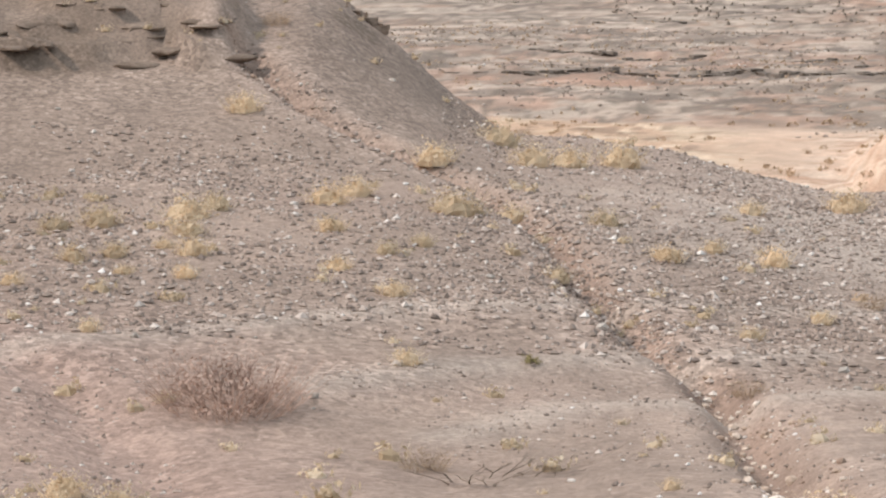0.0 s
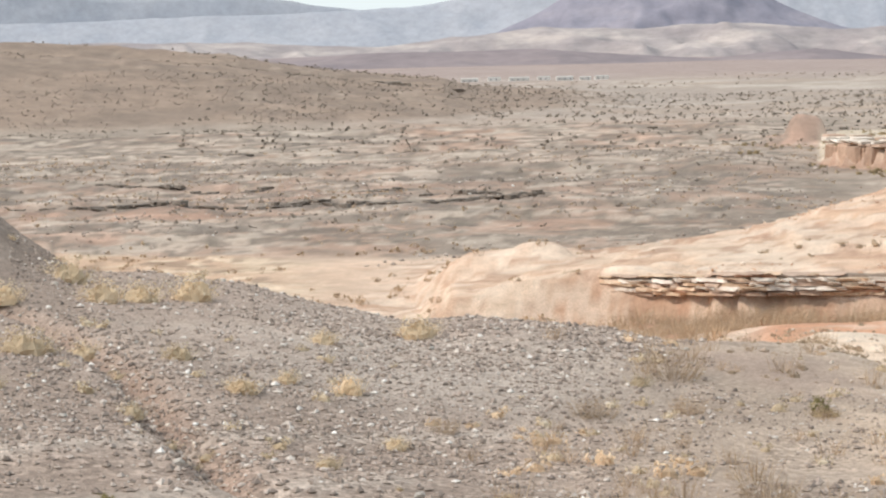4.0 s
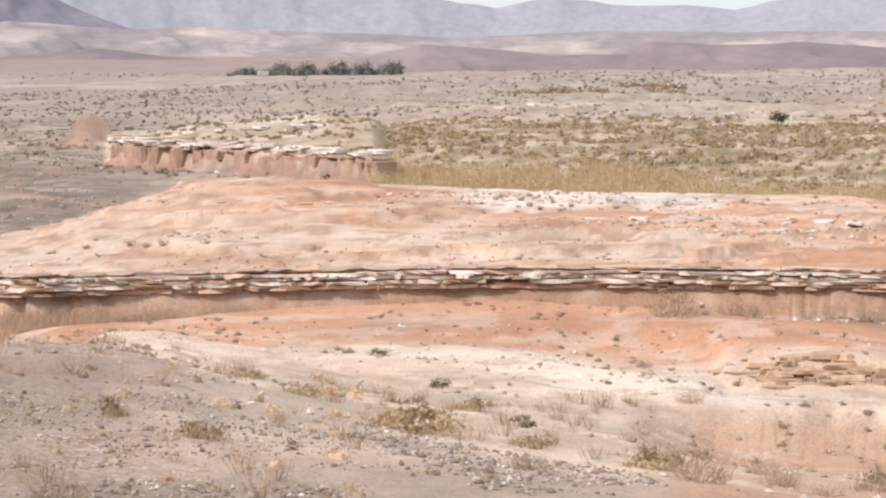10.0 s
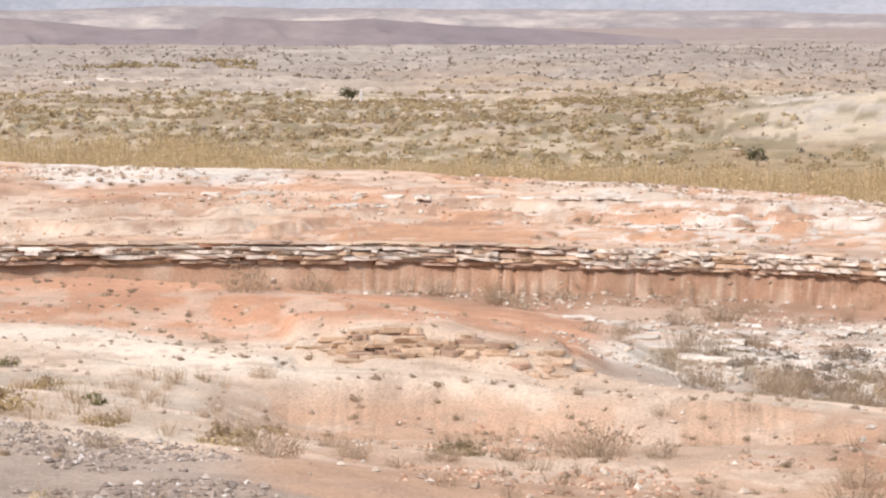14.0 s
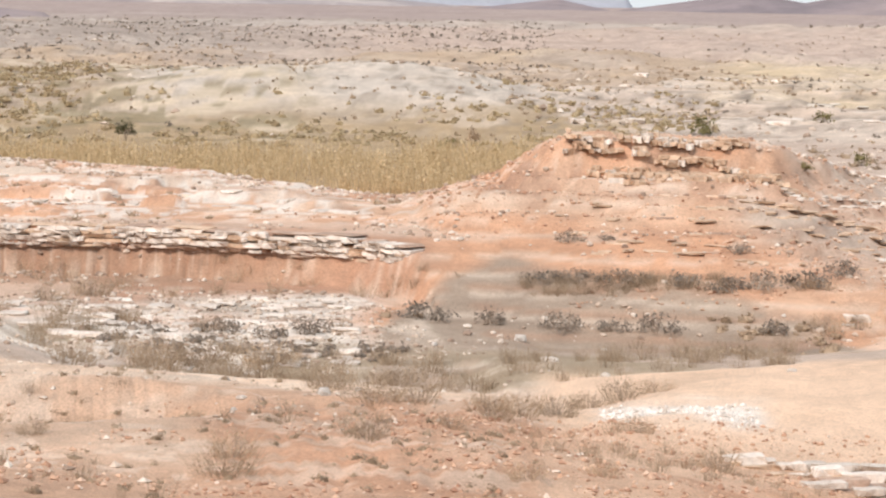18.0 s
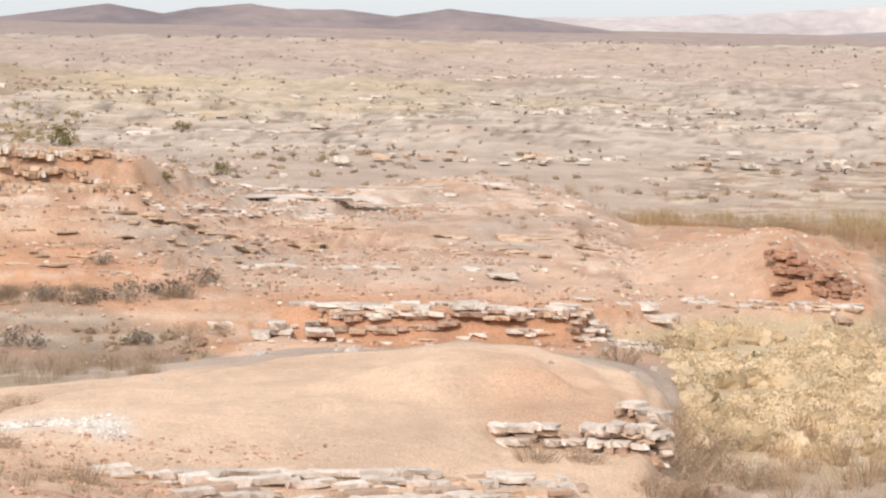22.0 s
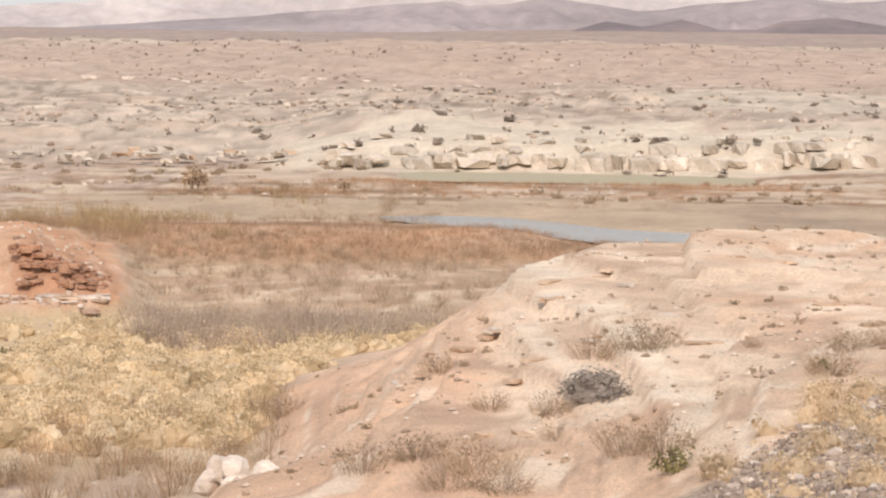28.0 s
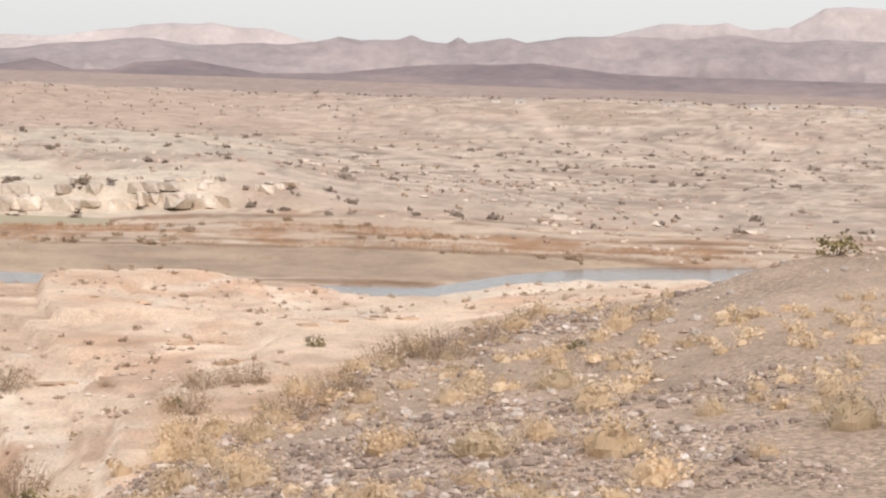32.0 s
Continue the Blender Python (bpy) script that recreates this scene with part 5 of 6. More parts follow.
dome_bits = [joined(leaves(rng, 64, 0.5, 0.42, 0.085), blades(rng, 14, 0.4, 0.5, 0.02, 0.6)) for _ in range(4)]
mound_bits = [joined(core(rng, 0.44, 0.42, 12, 5), leaves(rng, 84, 0.5, 0.5, 0.035, 0.0, 0.25, 0.8)) for _ in range(5)]
small_bits = [joined(core(rng, 0.34, 0.28, 7, 2), leaves(rng, 34, 0.5, 0.42, 0.075), blades(rng, 12, 0.4, 0.5, 0.02, 0.6)) for _ in range(4)]
far_bits = [leaves(rng, 26, 0.5, 0.5, 0.16) for _ in range(4)]
valley_bits = [joined(core(rng, 0.4, 0.34, 6, 2), leaves(rng, 18, 0.52, 0.44, 0.12)) for _ in range(6)]
speck_bits = [leaves(rng, 9, 0.5, 0.5, 0.24) for _ in range(4)]
brush_bits = [joined(core(rng, 0.4, 0.34, 7, 3), leaves(rng, 36, 0.52, 0.42, 0.09)) for _ in range(4)]
twig_bits = [joined(twigs(rng, 7, 0.55, 0.8, 0.012, 2, 1), blades(rng, 30, 0.42, 0.8, 0.014, 0.6), leaves(rng, 24, 0.5, 0.6, 0.03, 0.1, 0.5, 0.9)) for _ in range(4)]
patchy = lambda size, seed, lo: (lambda b, r, p: rough(p[:, 0], p[:, 1], size, seed, 4) > lo)
reed_edge = lambda b: np.interp(b, [26, 31, 35.5, 46, 52, 56.5], [335, 335, 275, 262, 262, 272])
stand("reed_bed", 6000, 25.8, 57, 196, 345, reed_bits, 1.6, 3.2, REED_LEAF, "dense bed of yellow-olive reeds on the valley floor",
      lambda b, r, p: (p[:, 2] < 1.0) & (r < reed_edge(b) + 8 * rough(p[:, 0], p[:, 1], 15, 61)) & ~((b < 26.6) & (r > 325)))
stand("valley_brush", 3600, 26, 52, 290, 520, valley_bits, 0.7, 2.1, OLIVE_LEAF, "olive brush covering the valley floor",
      lambda b, r, p: (rough(p[:, 0], p[:, 1], 24, 62, 4) > -0.05) & (p[:, 2] < 4) & (b + 0.02 * (r - 400) + 5 * rough(p[:, 0], p[:, 1], 50, 92, 4) < 45.0))
stand("cliff_brush", 600, 17.5, 25.9, 300, 480, brush_bits, 0.6, 1.6, OLIVE_LEAF, "olive brush round the red cliff", patchy(18, 94, 0.1))
stand("valley_thicket", 6500, 26.5, 60, 280, 560, valley_bits, 0.7, 2.0, REED_LEAF, "dry yellow thicket on the valley floor",
      lambda b, r, p: (rough(p[:, 0], p[:, 1], 22, 63, 4) > -0.15) & (p[:, 2] < 4) & (r < 520 - 5 * (b - 30) + 60 * rough(p[:, 0], p[:, 1], 60, 97, 3)))
stand("valley_scrub", 3600, 26.5, 62, 330, 680, valley_bits, 0.5, 1.5, BROWN_LEAF, "dry brown scrub beyond the valley thicket", patchy(28, 95, 0.05))
stand("yellow_scrub", 1500, 73.6, 87.4, 92, 135, mound_bits, 0.8, 2.1, FIELD_LEAF, "low pale yellow scrub filling the flat",
      lambda b, r, p: (rough(p[:, 0], p[:, 1], 6, 60, 4) > -0.26) & (b + 1.0 * rough(p[:, 0], p[:, 1], 7, 96, 3) > 74.6) & (r < 128 + 5 * rough(p[:, 0], p[:, 1], 9, 98, 3)), 1.9)
stand("meadow_grass", 3600, 74, 92.5, 134, 190, grass_bits, 0.35, 0.8, TAN_GRASS, "tan dry meadow grass beside the river", patchy(14, 64, -0.1), 1.6)
stand("meadow_brush", 620, 75, 92.5, 136, 200, twig_bits, 0.5, 1.5, BROWN_LEAF, "bare brown bushes scattered over the meadow", patchy(16, 128, 0.0), 1.6)
stand("meadow_twigs", 420, 79, 92.5, 134, 172, twig_bits, 0.8, 1.9, PALE_TWIG, "pale bare bushes scattered over the meadow", patchy(12, 129, 0.05), 1.6)
stand("rust_grass", 3000, 73, 95, 180, 212, grass_bits, 0.45, 1.1, RED_GRASS, "rust-brown grass along the river", patchy(22, 65, -0.5), 1.2)
stand("river_reeds", 500, 73.5, 82, 196, 222, reed_bits, 0.9, 1.7, OLIVE_LEAF, "olive reeds at the water's edge", patchy(16, 66, 0.0), 1.5)
stand("bank_grass", 1500, 80, 113, 244, 254, grass_bits, 0.5, 1.0, RED_GRASS, "rusty grass on the far river bank", patchy(14, 67, 0.0), 1.5)
stand("mud_grass", 900, 80, 112, 230, 247, grass_bits, 0.3, 0.8, RED_GRASS, "sparse rusty grass on the mud flats", patchy(9, 181, 0.12), 1.5)
stand("backwater_grass", 1300, 84, 103, 262, 272, grass_bits, 0.5, 1.1, RED_GRASS, "rusty grass between the river and the backwater", patchy(12, 99, -0.05), 1.5)
stand("bluff_brush", 90, 82, 103, 288, 305, brush_bits, 0.6, 1.9, GREY_LEAF, "dark brush in the clefts of the pale bluff", patchy(9, 101, 0.0))
stand("grey_thicket", 260, 79.6, 87.2, 121, 134, twig_bits, 1.4, 2.6, PALE_TWIG, "thicket of bare grey bushes on the flat", None, 1.6)
stand("brown_thicket", 170, 73.2, 86, 78, 100, twig_bits, 0.9, 1.9, BROWN_LEAF, "bare brown thicket along the wash", patchy(9, 68, -0.15), 2.4)
stand("wash_thicket", 420, 40, 62, 92, 113, twig_bits, 0.6, 1.4, BROWN_LEAF, "dry brown thicket along the wash bed", patchy(12, 69, -0.1), 3.2)
stand("canyon_brush", 260, 13, 54, 124, 137, twig_bits, 0.7, 1.6, BROWN_LEAF, "dry brush at the foot of the ledge", patchy(10, 70, -0.15), 3.6)
stand("plain_scrub", 2000, 14, 118, 290, 760, far_bits, 0.5, 1.4, GREY_LEAF, "dark scrub dotted over the far plain",
      lambda b, r, p: rough(p[:, 0], p[:, 1], 60, 71, 3) > -0.05)
stand("dry_plain_scrub", 9000, 20, 118, 290, 900, speck_bits, 0.35, 1.2, BROWN_LEAF, "low brown scrub strewn over the far plain",
      lambda b, r, p: rough(p[:, 0], p[:, 1], 35, 102, 4) > -0.05 + 0.3 * (b > 97))
stand("distant_scrub", 5000, -2, 118, 650, 1800, speck_bits, 0.9, 2.6, GREY_LEAF, "dark scrub specks on the distant plain", patchy(150, 72, -0.05))
stand("far_bank_brush", 520, 60, 113, 238, 300, brush_bits, 0.5, 1.7, BROWN_LEAF, "brown brush along the far river bank", patchy(16, 109, 0.08))
stand("slope_scrub", 1300, 17, 56, 44, 112, small_bits, 0.12, 0.5, BROWN_LEAF, "small dry scrub scattered over sandy ground",
      lambda b, r, p: rough(p[:, 0], p[:, 1], 12, 73, 3) > -0.05)
stand("ledge_scrub", 700, 12, 74, 138, 192, small_bits, 0.25, 0.9, BROWN_LEAF, "small dry scrub on the orange slopes", patchy(15, 74, 0.05))
stand("knoll_scrub", 380, 83, 108, 56, 120, small_bits, 0.15, 0.6, BROWN_LEAF, "small dry scrub on the pale knoll", patchy(10, 75, 0.0))
stand("gravel_scrub", 620, -13, 34, 22, 84, small_bits, 0.15, 0.6, STRAW_LEAF, "small straw-coloured tufts among the gravel",
      lambda b, r, p: (r < np.interp(b, [-15, 14, 19.5, 24, 33], [84, 80, 66, 56, 46])) & (rough(p[:, 0], p[:, 1], 9, 76, 3) > -0.1))
stand("hill_scrub", 1000, 94, 114, 34, 96, small_bits, 0.2, 0.95, STRAW_LEAF, "small straw-coloured tufts on the stony hill",
      lambda b, r, p: (r < np.interp(b, [92, 94.9, 98.3, 103.5, 108.9, 112], [44, 54, 64, 80, 94, 84])) & (rough(p[:, 0], p[:, 1], 8, 77, 3) > 0.0 + 0.03 * (b - 104)))
stand("mesa_brush", 200, 55.2, 63.6, 121.2, 123.8, twig_bits, 0.4, 1.1, BROWN_LEAF, "brown brush in a row along the mesa's foot", patchy(6, 164, -0.25))
stand("talus_brush", 200, 52, 63, 109, 117.5, brush_bits, 0.3, 1.0, BROWN_LEAF, "low brown brush on the grey talus", patchy(6, 165, 0.05))
stand("shelf_brush", 130, 45, 52.5, 102, 112, brush_bits, 0.3, 0.9, GREY_LEAF, "low grey brush on the white shelf", patchy(5, 166, 0.0))
stand("clay_scrub", 330, 36, 68, 44, 74, twig_bits, 0.2, 0.75, BROWN_LEAF, "dry brown scrub on the clay bench", patchy(7, 176, 0.0))
stand("tan_scrub", 300, -2, 17, 136, 222, dome_bits, 0.4, 1.1, BROWN_LEAF, "brown scrub on the tan flats below the hill", patchy(14, 180, -0.05))
stand("bank_thicket", 420, 68, 87, 212, 262, twig_bits, 0.7, 1.7, BROWN_LEAF, "dry brown thicket on the river banks", patchy(12, 177, 0.0), 2.5)
stand("bank_reeds", 420, 68, 84, 205, 250, reed_bits, 0.7, 1.5, OLIVE_LEAF, "olive reeds in patches along the banks", patchy(10, 178, 0.1), 2.0)
stand("dark_shrubs", 420, 82, 115, 295, 660, brush_bits, 0.8, 2.2, GREY_LEAF, "dark shrubs dotted over the plain beyond the river", patchy(45, 179, -0.1))
stand("far_speckle", 6000, 4, 56, 440, 1050, speck_bits, 0.6, 1.7, GREY_LEAF, "grey scrub speckling the far plain", patchy(90, 172, -0.2))
stand("far_trees", 150, 29, 33.6, 700, 800, valley_bits, 2.0, 4.5, OLIVE_LEAF, "olive trees in a line on the far plain", patchy(60, 167, -0.2))
stand("plateau_brush", 380, -3, 20, 235, 480, far_bits, 0.4, 1.2, GREY_LEAF, "dark brush on the grey plain", patchy(40, 78, -0.05))
stand("plateau_scrub", 1500, -3, 20, 215, 460, speck_bits, 0.25, 0.8, BROWN_LEAF, "low brown scrub on the grey plain", patchy(25, 106, -0.1))
stand("mesa_scrub", 5000, -8, 12, 600, 800, speck_bits, 0.3, 1.0, GREY_LEAF, "dark scrub on the far grey hillside", patchy(30, 113, 0.0))
stand("bench_brush", 260, 11, 33, 34, 74, twig_bits, 0.25, 0.9, BROWN_LEAF, "dry brown brush on the gravel bench", patchy(8, 79, -0.1))
stand("bench_tufts", 170, 10, 27, 42, 74, small_bits, 0.25, 0.75, TAN_GRASS, "straw-coloured tufts on the gravel bench", patchy(7, 159, 0.0))
stand("gorge_brush", 520, 11, 23, 92, 142, twig_bits, 0.7, 1.9, BROWN_LEAF, "dry brown brush in the wash below the ledge", patchy(12, 80, -0.25), 4.2)

# ---- rocks ----
CHALK_ROCK = rock_material("white_ledge_rock", (0.54, 0.43, 0.35), (0.76, 0.67, 0.58), (0.87, 0.81, 0.73), 0.7, 3)
PINK_ROCK = rock_material("pink_ledge_rock", (0.34, 0.22, 0.16), (0.52, 0.37, 0.28), (0.66, 0.52, 0.42), 0.7, 3)
RED_ROCK = rock_material("red_sandstone", (0.30, 0.155, 0.10), (0.45, 0.25, 0.16), (0.58, 0.37, 0.25), 0.8, 2)
TAN_ROCK = rock_material("tan_sandstone", (0.46, 0.31, 0.21), (0.66, 0.48, 0.34), (0.77, 0.62, 0.48), 0.8, 2)
CLIFF_ROCK = rock_material("reddish_tan_cliff", (0.32, 0.21, 0.155), (0.47, 0.325, 0.24), (0.58, 0.42, 0.32), 0.25, 0)
BANK_ROCK = rock_material("brown_crumbling_bank", (0.16, 0.12, 0.09), (0.26, 0.20, 0.155), (0.37, 0.295, 0.235), 1.2, 2)
DARK_ROCK = rock_material("dark_brown_conglomerate", (0.11, 0.085, 0.065), (0.18, 0.14, 0.11), (0.27, 0.215, 0.17), 1.2, 2)
# dark rock; on the plain's scarps its darkness also stands for their shade
SHADE_ROCK = rock_material("grey_brown_rock_and_shade", (0.12, 0.10, 0.085), (0.20, 0.165, 0.135), (0.28, 0.23, 0.19), 0.6, 1)


def slab_mesh(seed, bevel=0.1, wild=0.10):
    """A broken block of bedded rock, one metre each way, standing on its base."""
    g = random.Random(seed)
    bm = bmesh.new()
    bmesh.ops.create_cube(bm, size=1.0)
    bmesh.ops.subdivide_edges(bm, edges=[e for e in bm.edges if abs(e.verts[0].co.x - e.verts[1].co.x) > 0.5], cuts=2)
    for v in bm.verts:
        v.co += Vector((g.uniform(-wild, wild), g.uniform(-wild, wild) * 1.6, g.uniform(-wild, wild) * 0.9))
        v.co.z += 0.5
    bmesh.ops.bevel(bm, geom=[e for e in bm.edges if e.is_manifold and e.calc_face_angle() > 0.7], offset=bevel * 0.6, segments=1, affect="EDGES")
    me = bpy.data.meshes.new("slab")
    bm.to_mesh(me)
    bm.free()
    return me


def lump_mesh(seed):
    """A weathered lump of rock, one metre each way."""
    bm = bmesh.new()
    bmesh.ops.create_icosphere(bm, subdivisions=2, radius=0.5)
    for v in bm.verts:
        n = noise.noise(v.co * 2.2 + Vector((seed * 3.7, 0, 0))) + 0.5 * noise.noise(v.co * 5 + Vector((0, seed * 2.1, 0)))
        v.co *= 1 + 0.38 * n
        v.co.z += 0.5
    me = bpy.data.meshes.new("rock")
    bm.to_mesh(me)
    bm.free()
    return me


def slab_set(material, seed):
    meshes = [slab_mesh(seed + k) for k in range(6)]
    for me in meshes:
        me.materials.append(material)
    return meshes


SLABS = {k: slab_set(m, 50 + 10 * i) for i, (k, m) in enumerate((("chalk", CHALK_ROCK), ("pink", PINK_ROCK), ("red", RED_ROCK), ("tan", TAN_ROCK), ("dark", DARK_ROCK), ("shade", SHADE_ROCK), ("bank", BANK_ROCK), ("cliff", CLIFF_ROCK)))}
BLOCK_ROCK = rock_material("cream_bluff_rock", (0.52, 0.44, 0.36), (0.67, 0.595, 0.50), (0.78, 0.71, 0.62), 0.35, 1)
SLABS["pale_block"] = [slab_mesh(200 + k, 0.12, 0.16) for k in range(6)] + [lump_mesh(20)]
for me in SLABS["pale_block"]:
    me.materials.append(BLOCK_ROCK)
rock_rng = random.Random(77)


for k, m in (("dark_lump", DARK_ROCK), ("shade_lump", SHADE_ROCK), ("pale_lump", TAN_ROCK), ("chalk_lump", CHALK_ROCK), ("red_lump", RED_ROCK), ("bank_lump", BANK_ROCK)):
    SLABS[k] = [lump_mesh(s) for s in range(5)]
    for me in SLABS[k]:
        me.materials.append(m)



def rock_ledge(label, path, courses, lo, hi, depth=1.4, keep=1.0, wander=0.15, tilt=1.0, name="rock_ledge", group="rock ledges"):
    """Courses of broken slabs along a line. path: bearing, distance, height of the top. courses: drop, thickness, jut, set."""
    g = rock_rng
    P = [spot(*p) for p in path]
    run = [0.0]
    for a, b in zip(P, P[1:]):
        run.append(run[-1] + (b - a).length)
    e = tagged(new(name), label, "rock", group)
    e.location = P[0]
    for drop, thick, jut, kind in courses:
        s = -g.uniform(0, lo)
        while s < run[-1]:
            l = g.uniform(lo, hi)
            c = min(max(s + l / 2, 0), run[-1] - 1e-3)
            s += l * g.uniform(0.9, 1.03)
            if g.random() > keep:
                continue
            k = max(i for i in range(len(run) - 1) if run[i] <= c)
            f = (c - run[k]) / (run[k + 1] - run[k])
            p = P[k].lerp(P[k + 1], f)
            d = (P[k + 1] - P[k]).normalized()
            out = -Vector((p.x, p.y, 0)).normalized()
            t = thick * (g.uniform(0.6, 1.3) if tilt > 0.5 else g.uniform(0.85, 1.25))
            q = p + out * (jut + g.uniform(-wander, wander) - depth / 2) - Vector((0, 0, drop + t + g.uniform(-0.04, 0.04) * (1 + 2 * wander)))
            o = new("rock" if kind.endswith("lump") else "slab", g.choice(SLABS[g.choice(kind.split())]))
            o.parent = e
            turn = math.atan2(d.y, d.x) + g.uniform(-0.2, 0.2) * min(1, tilt)
            if g.random() < 0.5:
                turn += math.pi
            o.matrix_basis = Matrix.Translation(q - P[0]) @ Euler((g.uniform(-0.05, 0.05) * tilt, g.uniform(-0.04, 0.04) * tilt, turn)).to_matrix().to_4x4() @ Matrix.Diagonal((l * 1.04, depth, t, 1))
    return e


def arc(b0, b1, r0, r1, z0, z1, n=5):
    return [(b0 + (b1 - b0) * k / n, r0 + (r1 - r0) * k / n, z0 + (z1 - z0) * k / n) for k in range(n + 1)]


def strata(label, b0, b1, r0, r1, courses, lo, hi, depth=1.2, keep=0.6, wander=0.4, up=0.12, n=8):
    """A ledge that follows the ground."""
    bs, rs = np.linspace(b0, b1, n + 1), np.linspace(r0, r1, n + 1)
    line = [(float(b), float(r), float(z) + up) for b, r, z in zip(bs, rs, floor_z(bs, rs))]
    return rock_ledge(label, line, courses, lo, hi, depth, keep, wander)


# the long banded ledge over the wash
MAIN = [(14.5, 149, 4.1), (18, 142, 4.75), (22.5, 141, 4.85), (27, 140.5, 4.95), (32, 140.2, 4.9), (37, 140, 4.75), (41.5, 138, 4.7), (46, 136, 4.72), (51, 131, 4.72), (52.5, 128.6, 4.5)]
rock_ledge("long banded ledge of white and dark rock", MAIN, [(-0.04, 0.10, 0.6, "tan pink"), (0.20, 0.19, 0.85, "chalk chalk tan"), (0.46, 0.2, 0.8, "pink tan chalk"), (0.70, 0.2, 0.92, "chalk chalk tan"), (1.0, 0.2, 0.78, "tan pink cliff")], 0.5, 2.6, 1.4, 0.96, 0.06, 0.1)
rock_ledge("white broken end of the long ledge", [(b, r - 0.15, z + 0.02) for b, r, z in MAIN[6:]], [(0.04, 0.2, 0.8, "chalk"), (0.34, 0.16, 0.95, "chalk chalk tan"), (0.62, 0.22, 0.95, "chalk"), (0.95, 0.18, 0.85, "chalk pink")], 0.3, 1.4, 1.2, 0.72, 0.1, 0.15)
# brown beds whose dark colour also draws the shadow lines under the overhangs
rock_ledge("brown recessed bed of rock, coloured dark for the ledge's shade", MAIN, [(0.06, 0.16, 0.5, "bank red pink"), (0.38, 0.1, 0.62, "red pink cliff"), (0.88, 0.14, 0.78, "pink cliff red")], 1.0, 3.5, 1.2, 0.97, 0.05, 0.1)
rock_ledge("broken white blocks lying along the ledge", [(b, r - 0.4, z - 0.1) for b, r, z in MAIN[1:]], [(0.3, 0.2, 0.7, "chalk")], 0.25, 0.8, 0.8, 0.22, 0.2)
# the mesa's broken cap
for k, (b0, b1, rr, up, kind) in enumerate(((56.2, 60.6, 147.2, 0.14, "tan"), (56.4, 60.2, 146.6, 0.12, "chalk"), (56.3, 60.9, 146.0, 0.12, "tan"), (56.6, 61.4, 145.5, 0.12, "tan"), (56.9, 61.8, 145.0, 0.12, "tan"), (57.4, 60.6, 144.5, 0.10, "tan"), (57.0, 62.2, 143.9, 0.10, "tan"))):
    strata("broken tan rock cap of the mesa", b0, b1, rr, rr + 0.5, [(-0.12, 0.36, 0.2, kind + " tan"), (0.12, 0.3, 0.5, "tan tan chalk")], 0.2, 0.9, 0.9, 0.66, 0.3, up + 0.1, 16)
for k in range(6):
    strata("thin bed of tan rock on the mesa's slope", 55.6 + 0.3 * k, 64.5 + 0.3 * (k % 3), 141.5 - 2.6 * k, 141 - 2.7 * k, [(0, 0.12, 0.1, "tan cliff"), (0.04, 0.12, 0.5, "tan")], 0.25, 1.2, 0.6, 0.36, 0.5, 0.05, 18)
for b0, b1, r0, r1, kind in ((61.5, 66, 143.5, 160, "chalk"), (61.7, 66.3, 142.8, 158, "chalk"), (61.5, 67.5, 141, 146, "tan"), (60.5, 66.5, 139, 140, "tan"), (65, 69.5, 160, 173, "chalk"), (64, 69.4, 196, 201, "tan")):
    strata("thin pale beds trailing off the mesa's cap", b0, b1, r0, r1, [(0, 0.12, 0.2, kind), (0.05, 0.12, 0.7, kind)], 0.25, 1.0, 0.7, 0.62, 0.45, 0.03, 14)
rock_ledge("thin white rock rim on the plateau", arc(61.3, 67, 158, 164, 6.0, 5.45), [(0, 0.28, 0.8, "chalk")], 1.5, 4, 2.5, 0.85, 0.3)
rock_ledge("grey rock rim at the back of the plateau", arc(57.5, 68, 205, 235, 0.9, 0.7), [(0, 0.6, 0.8, "chalk"), (-0.5, 0.5, 0.2, "shade")], 2.5, 6, 3, 0.6, 1.0)
for b0, b1, r0, r1, kind in ((61, 73, 168, 180, "chalk"), (63, 72, 176, 188, "chalk"), (57, 66, 152, 166, "chalk"), (65, 73, 150, 156, "tan"), (60, 68, 140, 146, "tan"), (63, 73, 134, 138, "chalk"),
                             (22, 33, 174, 182, "tan"), (30, 46, 170, 168, "chalk"), (35, 50, 164, 152, "chalk"), (37, 51, 156, 146, "chalk"), (66, 72.5, 143, 146, "tan")):
    strata("thin bed of rock showing through the clay slope", b0, b1, r0, r1, [(0, 0.18, 0.2, kind), (0.06, 0.18, 0.8, kind)], 0.4, 1.9, 1.2, 0.42, 0.8, 0.06)
# the white ledges of the middle ground
for k in range(6):
    strata("white slabs stepping down to the scrub", 65.2 + 0.5 * (k % 3), (70.6, 74.2, 72.6, 74.0, 73.4, 74.3)[k], 121.6 - 0.42 * k, 122.6 - 0.42 * k, [(-0.04, 0.2, 0.3, ("chalk", "chalk", "tan chalk", "chalk", "pink chalk", "chalk")[k]), (0.14, 0.2, 0.45, "chalk tan cliff")], 0.25, 1.2, 0.9, 0.7, 0.25, 0.12, 20)
rock_ledge("scattered white rubble on the orange bank", arc(63.2, 66, 119.5, 119.5, 2.6, 2.6), [(0, 0.35, 0.6, "chalk"), (0.45, 0.35, 1.0, "chalk")], 0.5, 1.4, 1.2, 0.55, 0.5)
